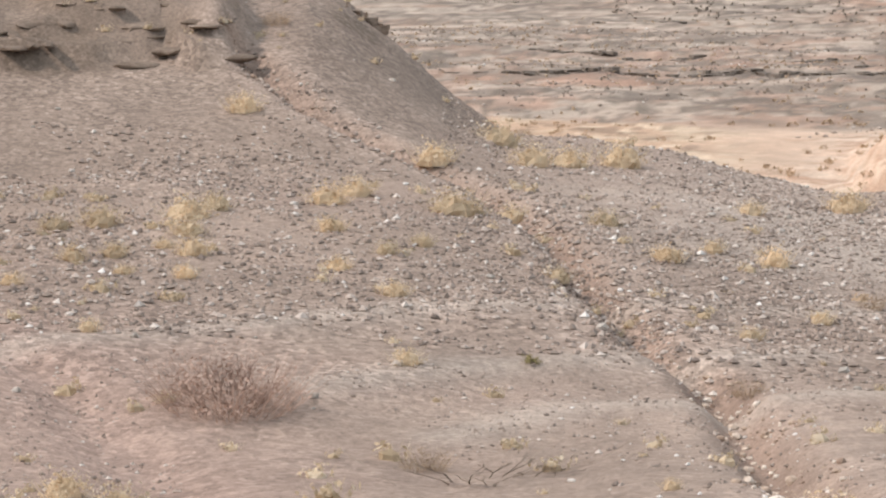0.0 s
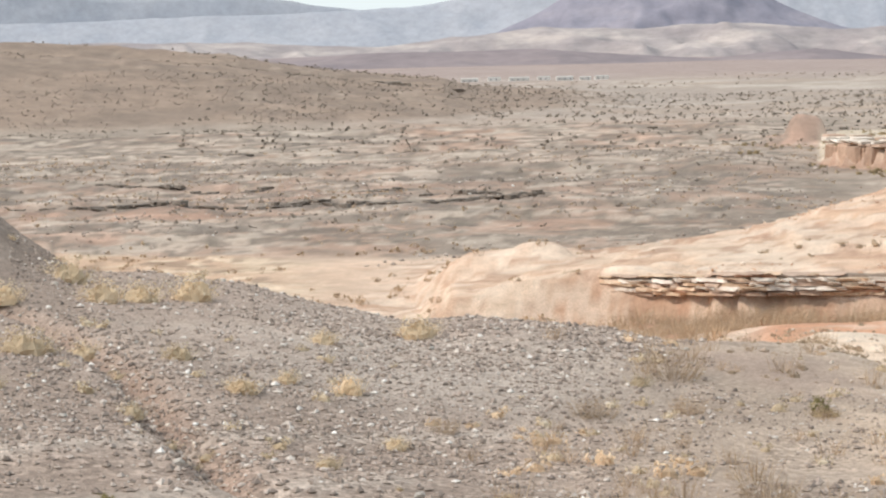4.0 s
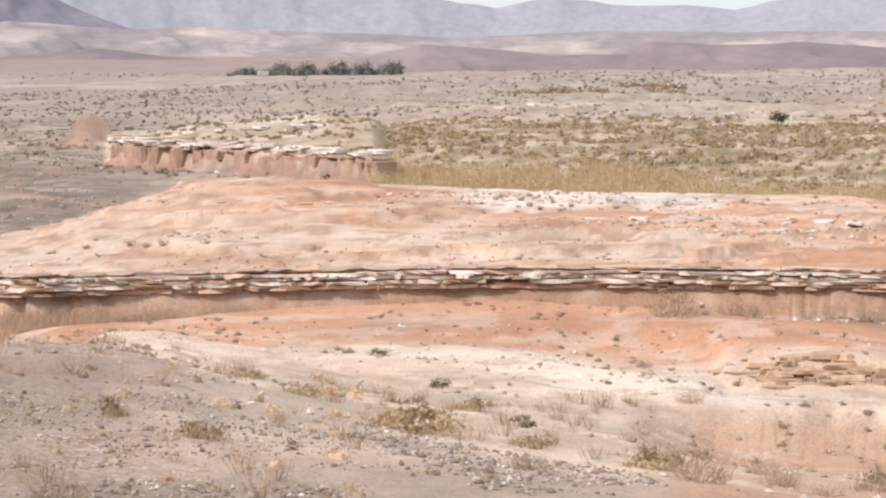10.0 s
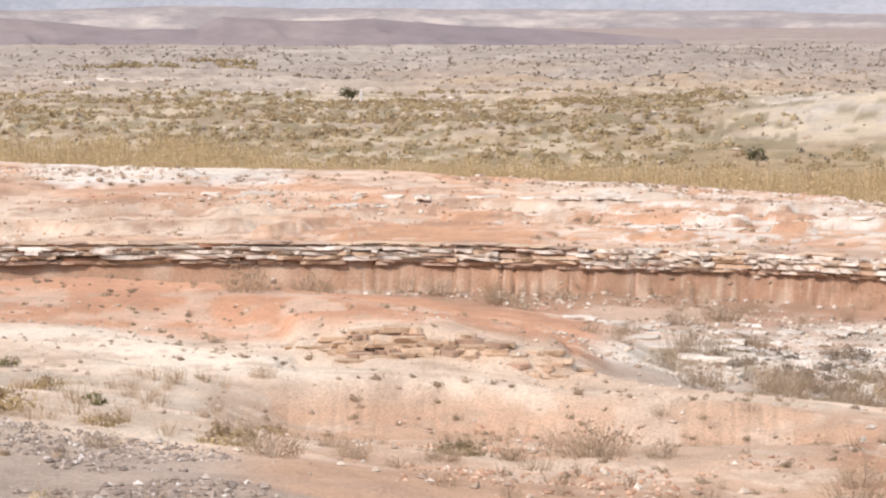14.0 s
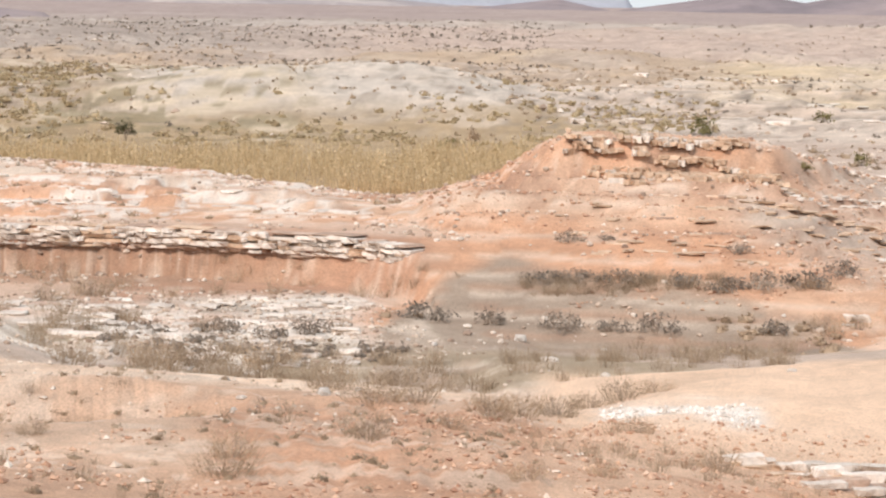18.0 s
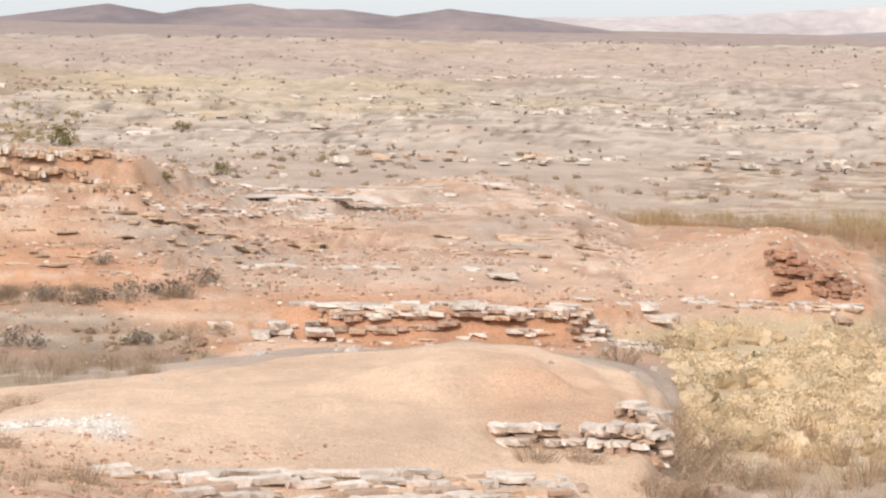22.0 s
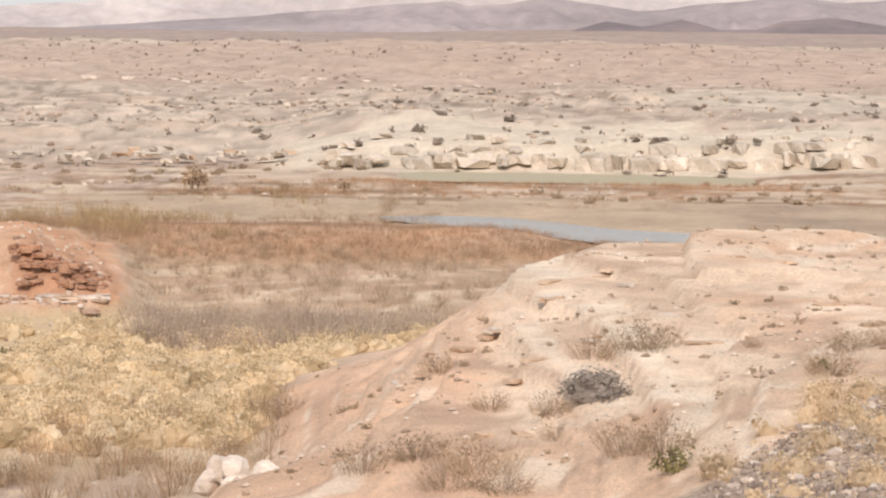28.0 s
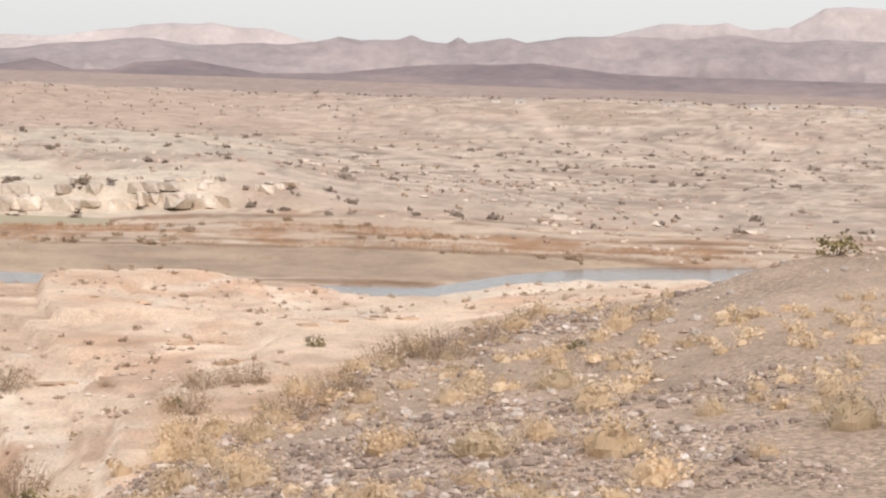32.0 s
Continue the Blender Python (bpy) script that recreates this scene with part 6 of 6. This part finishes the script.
for k in range(3):
    strata("white rock rim round the red butte", 74.2 + 0.3 * k, 79.0 - 0.2 * k, 134.8 - 0.8 * k, 136 - 0.9 * k, [(0, 0.2, 0.2, "chalk tan"), (0.12, 0.18, 0.4, "chalk pink")], 0.25, 1.1, 0.9, 0.66, 0.4, 0.1, 18)
strata("fallen white slabs beside the butte", 72.2, 75, 126, 128, [(0, 0.3, 0.2, "chalk"), (0.1, 0.3, 1.0, "chalk tan")], 0.4, 1.6, 1.2, 0.5, 0.8, 0.14)
for k in range(6):
    strata("crumbling red rock on the butte", 76.7 + 0.05 * k, 79.0 - 0.05 * k, 141.4 - 0.9 * k, 139.2 - 0.5 * k, [(0, 0.28, 0.2, "red_lump"), (0, 0.22, 0.7, "red"), (0, 0.3, -0.3, "cliff red")], 0.25, 0.9, 0.6, 0.55, 0.5, 0.16, 10)
# the sand hump and its rims
rock_ledge("white blocky rim of the sand hump", [(69.6, 78, 4.45), (71.5, 78, 4.55), (73.4, 77.6, 4.65), (74.3, 78.5, 4.3)], [(-0.1, 0.22, 0.5, "chalk"), (0.16, 0.16, 0.4, "pink tan"), (0.34, 0.18, 0.75, "chalk"), (0.54, 0.2, 0.7, "cliff pink"), (0.72, 0.22, 1.0, "chalk tan")], 0.2, 0.9, 0.9, 0.85, 0.22)
for k in range(6):
    strata("white weathered ledge at the hump's foot", 60.5 + 0.5 * (k % 3) + 0.7 * k, 72.2 - 0.3 * k, 66.8 - 0.95 * k, 70.6 - 0.95 * k, [(-0.06, 0.22, 0.1, ("chalk", "chalk", "pink tan")[k % 3]), (0.12, 0.18, 0.2, "chalk tan pink")], 0.25, 1.3, 0.5, 0.7, 0.25, 0.16, 14)
rock_ledge("grey-white rubble beside the hump", arc(72.4, 75.2, 73.5, 79, 3.0, 2.6), [(0, 0.4, 0.5, "pink"), (0.45, 0.4, 0.9, "chalk")], 0.5, 1.4, 1.2, 0.75, 0.4)
rock_ledge("white blocks at the hump's shoulder", arc(73.3, 74.3, 80, 79, 5.0, 4.9), [(-0.2, 0.2, 0.3, "chalk"), (0.02, 0.2, 0.5, "pink chalk"), (0.26, 0.2, 0.6, "chalk")], 0.2, 0.8, 0.7, 0.6, 0.35)
# other outcrops
for k in range(6):
    bs = np.linspace(34.3 + 0.25 * k * (k > 2), 41.5 - 0.12 * k + 0.3 * (k % 2), 15)
    tops = [(float(b), 88.3 - 0.14 * k, float(z) + 0.14 - 0.17 * k) for b, z in zip(bs, floor_z(bs, bs * 0 + 89.6))]
    rock_ledge("layered tan outcrop on the sandy bench", tops, [(0, 0.2, 0.3 + 0.1 * k, ("tan", "tan cliff", "tan", "tan", "cliff tan", "tan")[k])], 0.3, 1.3, 0.7, 0.85, 0.12, 0.15)
for k in range(9):
    strata("low white beds on the stony shelf", 40.6 + 0.55 * k, 51.5 - 0.4 * (k % 3), 123.5 - 3.0 * k, 122.5 - 3.0 * k, [(0, 0.2, 0.2, "chalk"), (0.04, 0.18, 0.9, "chalk")], 0.25, 1.5, 0.9, 0.42, 0.7, 0.1, 14)
for k, (b0, b1, r0, r1) in enumerate(((84, 92, 76, 92), (85, 95, 70, 84), (87, 98, 64, 72), (86, 93, 84, 98), (92, 101, 74, 80), (94, 104, 80, 92), (90, 97, 88, 98))):
    strata("thin weathered bed on the pale knoll", b0, b1, r0, r1, [(0, 0.12, 0.1, "chalk tan"), (0.03, 0.12, 0.5, "tan")], 0.2, 0.9, 0.5, 0.26, 0.6, 0.03, 14)
for k in range(7):
    strata("brown crumbling outcrop on the hillside", -12, -4.9 - 0.25 * k, 69.4 + 0.42 * k, 69.6 + 0.5 * k, [(0.02, 0.3, 0.2, "bank_lump"), (0.1, 0.22, 0.5, "bank_lump")], 0.3, 1.6, 0.9, 0.34, 0.5, 0.02, 24)
BRINK = [(b, float(np.interp(b, [19.6, 21, 23, 26.4], [382, 362, 340, 306]))) for b in (19.9, 20.6, 21.3, 22, 23, 24, 25, 26.2)]
rock_ledge("pale rim of the red cliff across the valley", [(b, r + 3, 3.9) for b, r in BRINK], [(-0.15, 0.35, 0.6, "chalk"), (0.3, 0.3, 0.8, "pink"), (-0.3, 0.4, -5, "chalk"), (-0.35, 0.35, -12, "pink")], 0.8, 4, 3, 0.62, 1.0)
rock_ledge("reddish-tan wall of the cliff across the valley", [(b, r + 2, 3.2) for b, r in BRINK], [(0, 3.2, 0.8, "cliff")], 1.5, 5, 3, 0.75, 0.8)
strata("broken pale beds on top of the red cliff", 21.5, 25.3, 396, 394, [(0, 0.4, 0.6, "chalk"), (0.5, 0.4, 1.0, "tan"), (1.0, 0.4, 1.3, "chalk")], 1, 5, 3, 0.7, 1.2, 0.3)
strata("pale blocks of the bluff above the backwater", 84.6, 97.8, 295.5, 296, [(0, 1.9, 0.5, "pale_block"), (0.5, 1.6, 2.0, "pale_block")], 0.8, 4.0, 3, 0.7, 1.4, 1.8, 30)
strata("pale blocks standing back on the bluff", 84.4, 98.4, 298.5, 299, [(0, 1.5, 0.5, "pale_block")], 1.0, 4.5, 3, 0.6, 1.0, 0.9, 30)
strata("broken pale rocks along the bluff's top", 83.5, 99, 305, 307, [(0, 0.8, 0, "pale_block"), (0, 0.7, 4, "pale_block")], 0.8, 3.0, 2.5, 0.4, 2.5, 0.5, 30)
rock_ledge("pale blocks along the far bank", arc(66, 84, 285, 300, 0.9, 1.4), [(-0.1, 0.6, 0.5, "pale_block"), (-0.1, 0.5, -6, "chalk tan"), (-0.1, 0.5, -14, "pale_block")], 0.5, 2.2, 2, 0.4, 5.0)
for b0, b1, r0, r1, kind in ((56, 70, 330, 345, "chalk"), (62, 78, 372, 360, "pale_block"), (48, 60, 440, 430, "chalk"), (70, 84, 420, 440, "pale_block"), (58, 74, 480, 470, "chalk"), (80, 94, 520, 500, "pale_block"), (28, 44, 560, 540, "chalk"),
                             (34, 52, 640, 620, "shade"), (66, 90, 620, 640, "chalk"), (98, 108, 420, 400, "chalk"), (104, 113, 300, 290, "pale_block"), (14, 24, 520, 540, "shade")):
    strata("low broken bluff on the far plain", b0, b1, r0, r1, [(0, 0.7, 0.5, kind), (0, 0.6, -9, kind)], 0.7, 3.4, 2.5, 0.26, 5.0, 0.25, 20)
# slabs coloured dark to draw the scarps' shadow lines
for line in SCARPS:
    rock_ledge("low scarp crossing the grey plain, its shade coloured in", [(b, r + 2, float(floor_z(b, r + 2)[0]) + 0.3) for b, r in line], [(0, 0.42, 0.5, "shade"), (0.05, 0.36, 1.5, "shade")], 0.5, 2.2, 1.2, 0.65, 1.8, 1.0, "rock_scarp", "dark scarps of the plain")

rock_ledge("dark knob of rock on the hill's shoulder", [(b, 79.3, z) for b, z in ((-2.5, 15.6), (-1.75, 15.35), (-1.45, 14.9))], [(0, 0.3, 0.3, "bank"), (0.26, 0.3, 0.2, "dark bank"), (0.52, 0.3, 0.45, "bank"), (0.8, 0.3, 0.5, "bank")], 0.2, 0.6, 0.9, 0.95, 0.15)
rock_ledge("dark cliff band under the far hill's rim", [(b, 800, float(floor_z(b, 800)[0]) + 0.3) for b in (6.6, 7.8, 9, 10, 10.8)], [(0, 1.4, 2, "shade"), (1.2, 1.2, 7, "shade")], 2, 7, 6, 0.8, 2.0)
rock_ledge("white weathered boulders by the wash", arc(81.5, 82.9, 67.5, 66, 5.3, 5.4, 2), [(-0.3, 0.8, 0.3, "chalk_lump"), (0.1, 0.7, 0.9, "chalk_lump")], 0.5, 1.2, 1.0, 0.85, 0.3)

# ---- loose stones ----
def stone_shapes(count, g):
    """Rough small stones: eight faces each."""
    v = np.array([(1, 0, 0), (-1, 0, 0), (0, 1, 0), (0, -1, 0), (0, 0, 1), (0, 0, -1)], float)
    f = np.array([(0, 2, 4), (2, 1, 4), (1, 3, 4), (3, 0, 4), (2, 0, 5), (1, 2, 5), (3, 1, 5), (0, 3, 5)])
    return [((v * g.uniform(0.7, 1.3, (6, 1)) + g.normal(size=(6, 3)) * 0.16) * np.array([1.0, g.uniform(0.65, 1.0), g.uniform(0.5, 0.85)]) * 0.55, f) for _ in range(count)]


def boulder_shapes(count, g):
    t = (1 + 5 ** 0.5) / 2
    v = unit(np.array([(-1, t, 0), (1, t, 0), (-1, -t, 0), (1, -t, 0), (0, -1, t), (0, 1, t), (0, -1, -t), (0, 1, -t), (t, 0, -1), (t, 0, 1), (-t, 0, -1), (-t, 0, 1)], float))
    f = np.array([(0, 11, 5), (0, 5, 1), (0, 1, 7), (0, 7, 10), (0, 10, 11), (1, 5, 9), (5, 11, 4), (11, 10, 2), (10, 7, 6), (7, 1, 8),
                  (3, 9, 4), (3, 4, 2), (3, 2, 6), (3, 6, 8), (3, 8, 9), (4, 9, 5), (2, 4, 11), (6, 2, 10), (8, 6, 7), (9, 8, 1)])
    return [(v * g.uniform(0.75, 1.25, (12, 1)) * np.array([1.0, g.uniform(0.65, 1.0), g.uniform(0.45, 0.8)]) * 0.5, f) for _ in range(count)]


def stone_material(name, stops):
    m, t, b = nodes_of(name, 0.88, 0.25)
    g = t.nodes.new("ShaderNodeNewGeometry")
    c = ramp(t, g.outputs["Random Per Island"], stops)
    s = ramp(t, noise_node(t, 9, 4, 0.7), [(0.3, gray(0.78)), (0.7, gray(1.15))])
    t.links.new(mix(t, 1.0, c, s, "MULTIPLY"), b.inputs["Base Color"])
    return m


COBBLE = stone_material("mixed_grey_cobbles", [(0, (0.21, 0.17, 0.145)), (0.35, (0.30, 0.242, 0.20)), (0.65, (0.40, 0.325, 0.275)), (0.88, (0.50, 0.425, 0.37)), (0.975, (0.66, 0.60, 0.54)), (1, (0.84, 0.81, 0.77))])
RUBBLE = stone_material("pale_rubble", [(0, (0.28, 0.20, 0.15)), (0.5, (0.52, 0.41, 0.32)), (1, (0.74, 0.66, 0.57))])
PALE_STONE = rock_material("pale_stone", (0.44, 0.37, 0.31), (0.66, 0.60, 0.53), (0.84, 0.80, 0.75), 3)
shapes = stone_shapes(8, rng)
rounded = boulder_shapes(8, rng)


def gravel(name, n, b0, b1, r0, r1, lo, hi, material, label, keep=None, kinds=None):
    b, r, p = field(rng, n, b0, b1, r0, r1)
    ok = np.ones(len(b), bool) if keep is None else keep(b, r, p)
    p = p[ok]
    size = lo + (hi - lo) * rng.uniform(0, 1, len(p)) ** 2.8
    p[:, 2] += size * 0.12
    return put(name, mesh_from(name, *scatter(kinds or shapes, p, size, rng)), material, None, label, "stones", "", "stuff")


left_edge = lambda b: np.interp(b, [-15, 14, 19.5, 22.5, 24.5, 27, 32.7, 36], [86, 80, 66, 59, 53, 48, 42, 34])
right_edge = lambda b: np.interp(b, [92, 94.9, 98.3, 100.9, 103.5, 105.8, 108.9, 112, 118], [42, 52, 62, 70, 78, 86, 92, 90, 90])
belt = lambda b, r: np.interp(r, [20, 38, 41, 46, 57, 60, 66, 72], [0.16, 0.14, -0.02, -0.35, -0.3, 0.0, 0.1, 0.1]) + 0.25 * step(-b, 1.0, 4.0) * step(r, 57, 61) - 0.3 * window(b, 6, 13, 3) * step(r, 44, 50) + 0.14 * step(b, 14, 20)
on_left = lambda b, r, p: (r < left_edge(b)) & (rough(p[:, 0], p[:, 1], 11, 81, 4) + 0.25 * rough(p[:, 0], p[:, 1], 2.5, 84, 2) > belt(b, r))
on_right = lambda b, r, p: (r < right_edge(b)) & (rough(p[:, 0], p[:, 1], 9, 82, 4) > -0.2 + 0.06 * (b - 104))
gravel("gravel_slope", 62000, -11.5, 34, 20, 86, 0.03, 0.11, COBBLE, "grey gravel strewn over the slope", on_left)
gravel("cobble_slope", 8000, -11.5, 34, 20, 86, 0.08, 0.2, COBBLE, "grey cobbles strewn over the slope", on_left, rounded)
near_rill = lambda w: (lambda b, r, p: off_line(RILL, p[:, 0], p[:, 1]) < w * (0.3 + 0.7 * np.abs(rough(p[:, 0], p[:, 1], 2.5, 110, 3)) * 2))
gravel("rill_stones", 9000, -5, 10, 24, 72, 0.05, 0.2, RUBBLE, "pale stones lining the eroded rill", near_rill(0.7), rounded)
gravel("rill_cobbles", 6000, -5, 6, 40, 72, 0.06, 0.22, COBBLE, "dark cobbles beside the rill", near_rill(1.2), rounded)
gravel("stony_rows", 9000, -11, 14, 38, 64, 0.06, 0.2, COBBLE, "grey stones lying in bands across the slope", lambda b, r, p: rough(p[:, 0] + 0.3 * p[:, 1], p[:, 1] * 2.2, 9, 111, 4) > 0.12)
gravel("near_gravel", 8000, -11.5, 20, 19, 42, 0.025, 0.1, COBBLE, "fine gravel on the near slope", lambda b, r, p: rough(p[:, 0], p[:, 1], 6, 114, 4) > -0.2)
gravel("pale_gravel", 9000, 0, 17, 42, 76, 0.05, 0.18, COBBLE, "pale grey gravel on the slope's far edge", lambda b, r, p: (r < left_edge(b)) & (rough(p[:, 0], p[:, 1], 9, 112, 4) > -0.3))
gravel("gravel_hill", 42000, 93, 114.5, 34, 92, 0.03, 0.12, COBBLE, "grey gravel strewn over the hill", on_right)
gravel("cobble_hill", 11000, 93, 114.5, 34, 92, 0.12, 0.36, COBBLE, "grey and white cobbles strewn over the hill", on_right, rounded)
CLAY_CLOD = stone_material("reddish_clay_clods", [(0, (0.34, 0.19, 0.125)), (0.5, (0.56, 0.35, 0.235)), (0.9, (0.68, 0.48, 0.35)), (1, (0.78, 0.66, 0.55))])
WHITE_STONE = stone_material("white_broken_stone", [(0, (0.50, 0.42, 0.35)), (0.4, (0.74, 0.66, 0.58)), (1, (0.86, 0.81, 0.75))])
gravel("clay_clods", 9000, 37, 68, 44, 73, 0.05, 0.22, CLAY_CLOD, "reddish clods and stones on the clay bench", lambda b, r, p: rough(p[:, 0], p[:, 1], 6, 173, 4) > -0.05)
gravel("mesa_clods", 6000, 53, 74, 118, 168, 0.1, 0.4, CLAY_CLOD, "reddish stones on the mesa's slopes", lambda b, r, p: rough(p[:, 0], p[:, 1], 9, 174, 4) > -0.15)
gravel("crest_clods", 5000, 14, 54, 141, 188, 0.08, 0.35, CLAY_CLOD, "reddish stones on the long clay slope", lambda b, r, p: rough(p[:, 0], p[:, 1], 11, 175, 4) > -0.05)
gravel("white_patch", 1100, 57.3, 61.2, 72.5, 79.5, 0.05, 0.26, WHITE_STONE, "white broken stone on the sand hump", lambda b, r, p: rough(p[:, 0], p[:, 1], 2.5, 48, 5) > -0.1)
gravel("shelf_stones", 1300, 41.5, 52, 98, 123, 0.08, 0.34, RUBBLE, "white broken stone on the shelf", lambda b, r, p: rough(p[:, 0], p[:, 1], 6, 43, 5) > -0.15)
gravel("hill_rubble", 4200, 94, 114.5, 38, 90, 0.08, 0.3, RUBBLE, "pale stones strewn over the hill", lambda b, r, p: (r < right_edge(b)) & (rough(p[:, 0], p[:, 1], 7, 171, 4) > -0.05 + 0.03 * (b - 104)), rounded)
gravel("bench_stones", 12000, 13, 34, 34, 64, 0.06, 0.22, COBBLE, "grey stones in patches on the sandy bench", lambda b, r, p: (r < left_edge(b) + 6) & (rough(p[:, 0], p[:, 1], 4, 74, 5) > -0.08))
gravel("shelf_rubble", 3200, 40.5, 55, 96, 127, 0.07, 0.42, RUBBLE, "white rubble strewn over the shelf", lambda b, r, p: rough(p[:, 0], p[:, 1], 9, 83, 4) > -0.05, rounded)
gravel("crest_rubble", 2600, 26, 54, 160, 190, 0.12, 0.6, RUBBLE, "white rubble along the crest", lambda b, r, p: rough(p[:, 0], p[:, 1], 12, 84, 4) > 0.0, rounded)
gravel("ledge_rubble", 2600, 12, 54, 128, 139, 0.1, 0.5, RUBBLE, "fallen rubble below the ledge", lambda b, r, p: rough(p[:, 0], p[:, 1], 9, 85, 4) > 0.0, rounded)
gravel("plateau_rubble", 4200, 54, 79, 112, 200, 0.1, 0.55, RUBBLE, "pale rubble on the mesa and plateau", lambda b, r, p: rough(p[:, 0], p[:, 1], 13, 86, 4) > 0.0, rounded)
gravel("sand_stones", 2600, 18, 57, 44, 100, 0.06, 0.3, RUBBLE, "small stones scattered over the sand", lambda b, r, p: rough(p[:, 0], p[:, 1], 11, 87, 4) > -0.1)
gravel("knoll_stones", 4200, 82, 110, 54, 125, 0.06, 0.32, RUBBLE, "small stones scattered over the pale knoll", lambda b, r, p: (p[:, 2] > 2.5) & (rough(p[:, 0], p[:, 1], 8, 88, 4) > -0.1))
gravel("bank_stones", 3600, 60, 112, 240, 420, 0.2, 1.2, RUBBLE, "pale stones on the far bank", lambda b, r, p: rough(p[:, 0], p[:, 1], 30, 89, 4) > 0.0, rounded)

gravel("grey_plain_stones", 7000, -3, 20, 205, 420, 0.12, 0.6, COBBLE, "grey stones strewn over the grey plain", lambda b, r, p: rough(p[:, 0], p[:, 1], 30, 107, 4) > -0.15)
gravel("plain_stones", 3600, 14, 118, 300, 800, 0.4, 1.7, RUBBLE, "pale stones strewn over the far plain", lambda b, r, p: rough(p[:, 0], p[:, 1], 45, 90, 4) > -0.05)
stone_meshes = []
for v, f in rounded:
    me = mesh_from("stone", v, f)
    me.materials.append(PALE_STONE)
    stone_meshes.append(me)


def stones(n, b0, b1, r0, r1, lo, hi, edge, label, group):
    b, r, p = field(rng, n, b0, b1, r0, r1)
    for k in range(n):
        if edge is not None and r[k] > edge(b[k]):
            continue
        s = lo + (hi - lo) * rng.uniform() ** 2
        o = put("stone", stone_meshes[k % 8], None, None, label, "stone", group)
        o.matrix_basis = Matrix.Translation(p[k] + np.array([0, 0, 0.1 * s])) @ Euler((0, 0, rng.uniform(0, 6.28))).to_matrix().to_4x4() @ Matrix.Diagonal((s, s, s, 1))


stones(110, -11, 32, 26, 80, 0.08, 0.26, left_edge, "pale angular stone lying on the gravel", "pale stones on the slope")
stones(110, 95, 115, 40, 88, 0.14, 0.42, right_edge, "pale rounded stone lying on the hillside", "pale stones on the hill")
stones(40, 44, 80, 66, 120, 0.3, 0.9, None, "white boulder lying on the clay", "white boulders")


# ---- far buildings ----
WALL_WHITE = rock_material("white_rendered_wall", (0.66, 0.62, 0.57), (0.76, 0.73, 0.69), (0.84, 0.82, 0.79), 0.3)
ROOF_GREY = rock_material("grey_sheet_roof", (0.40, 0.37, 0.34), (0.48, 0.45, 0.42), (0.56, 0.53, 0.50), 0.3)
PANE_DARK, _t, _b = nodes_of("dark_window_pane", 0.15, 0.5)
_b.inputs["Base Color"].default_value = (0.05, 0.055, 0.06, 1)


def block(sx, sy, sz, z0=0.0, ridge=0.0):
    v = [(x * sx / 2, y * sy / 2, z) for z in (z0, z0 + sz) for x, y in ((-1, -1), (1, -1), (1, 1), (-1, 1))]
    if ridge:
        for i in (4, 5, 6, 7):
            v[i] = (v[i][0], 0.06 * v[i][1], z0 + sz + ridge)
    return v, [(0, 3, 2, 1), (4, 5, 6, 7), (0, 1, 5, 4), (1, 2, 6, 5), (2, 3, 7, 6), (3, 0, 4, 7)]


def house(bearing, r, length, label):
    e = tagged(new("house"), label, "building", "far buildings")
    e.matrix_basis = Matrix.Translation(land(bearing, r, 0.2)) @ Matrix.Rotation(-radians(bearing - NORTH) + 0.15, 4, "Z")
    h, w = 0.28 * min(length, 9), max(2.5, length * 0.35)
    put("wall", mesh_from("wall", *block(length, w, h)), WALL_WHITE, e)
    put("roof", mesh_from("roof", *block(length + 0.4, w + 0.4, 0.12, h, 0.3 * h)), ROOF_GREY, e)
    for k in range(int(length // 4)):
        v, f = block(1.0, 0.08, 0.3 * h, 0.35 * h)
        x = -length / 2 + 2 + 4 * k
        put("window", mesh_from("window", [(a + x, b - w / 2 - 0.02, c) for a, b, c in v], f), PANE_DARK, e)


for b, r, l in ((104.5, 860, 4.0), (108.1, 850, 5), (108.6, 855, 3), (110.2, 850, 5), (110.6, 858, 4), (112.6, 850, 6), (103.9, 870, 3), (11.2, 1700, 12), (11.8, 1720, 9), (12.4, 1710, 14), (13.0, 1730, 9),
                (13.5, 1705, 12), (14.0, 1715, 8), (14.4, 1740, 10), (23.4, 1540, 7)):
    house(b, r, l, "small white building far across the plain")
# a pale post beside the lone tree
post = put("marker_post", mesh_from("marker_post", *block(0.5, 0.5, 2.6)), WALL_WHITE, None, "pale upright post beside the lone tree", "post")
post.location = land(36.12, 445, 0.1)
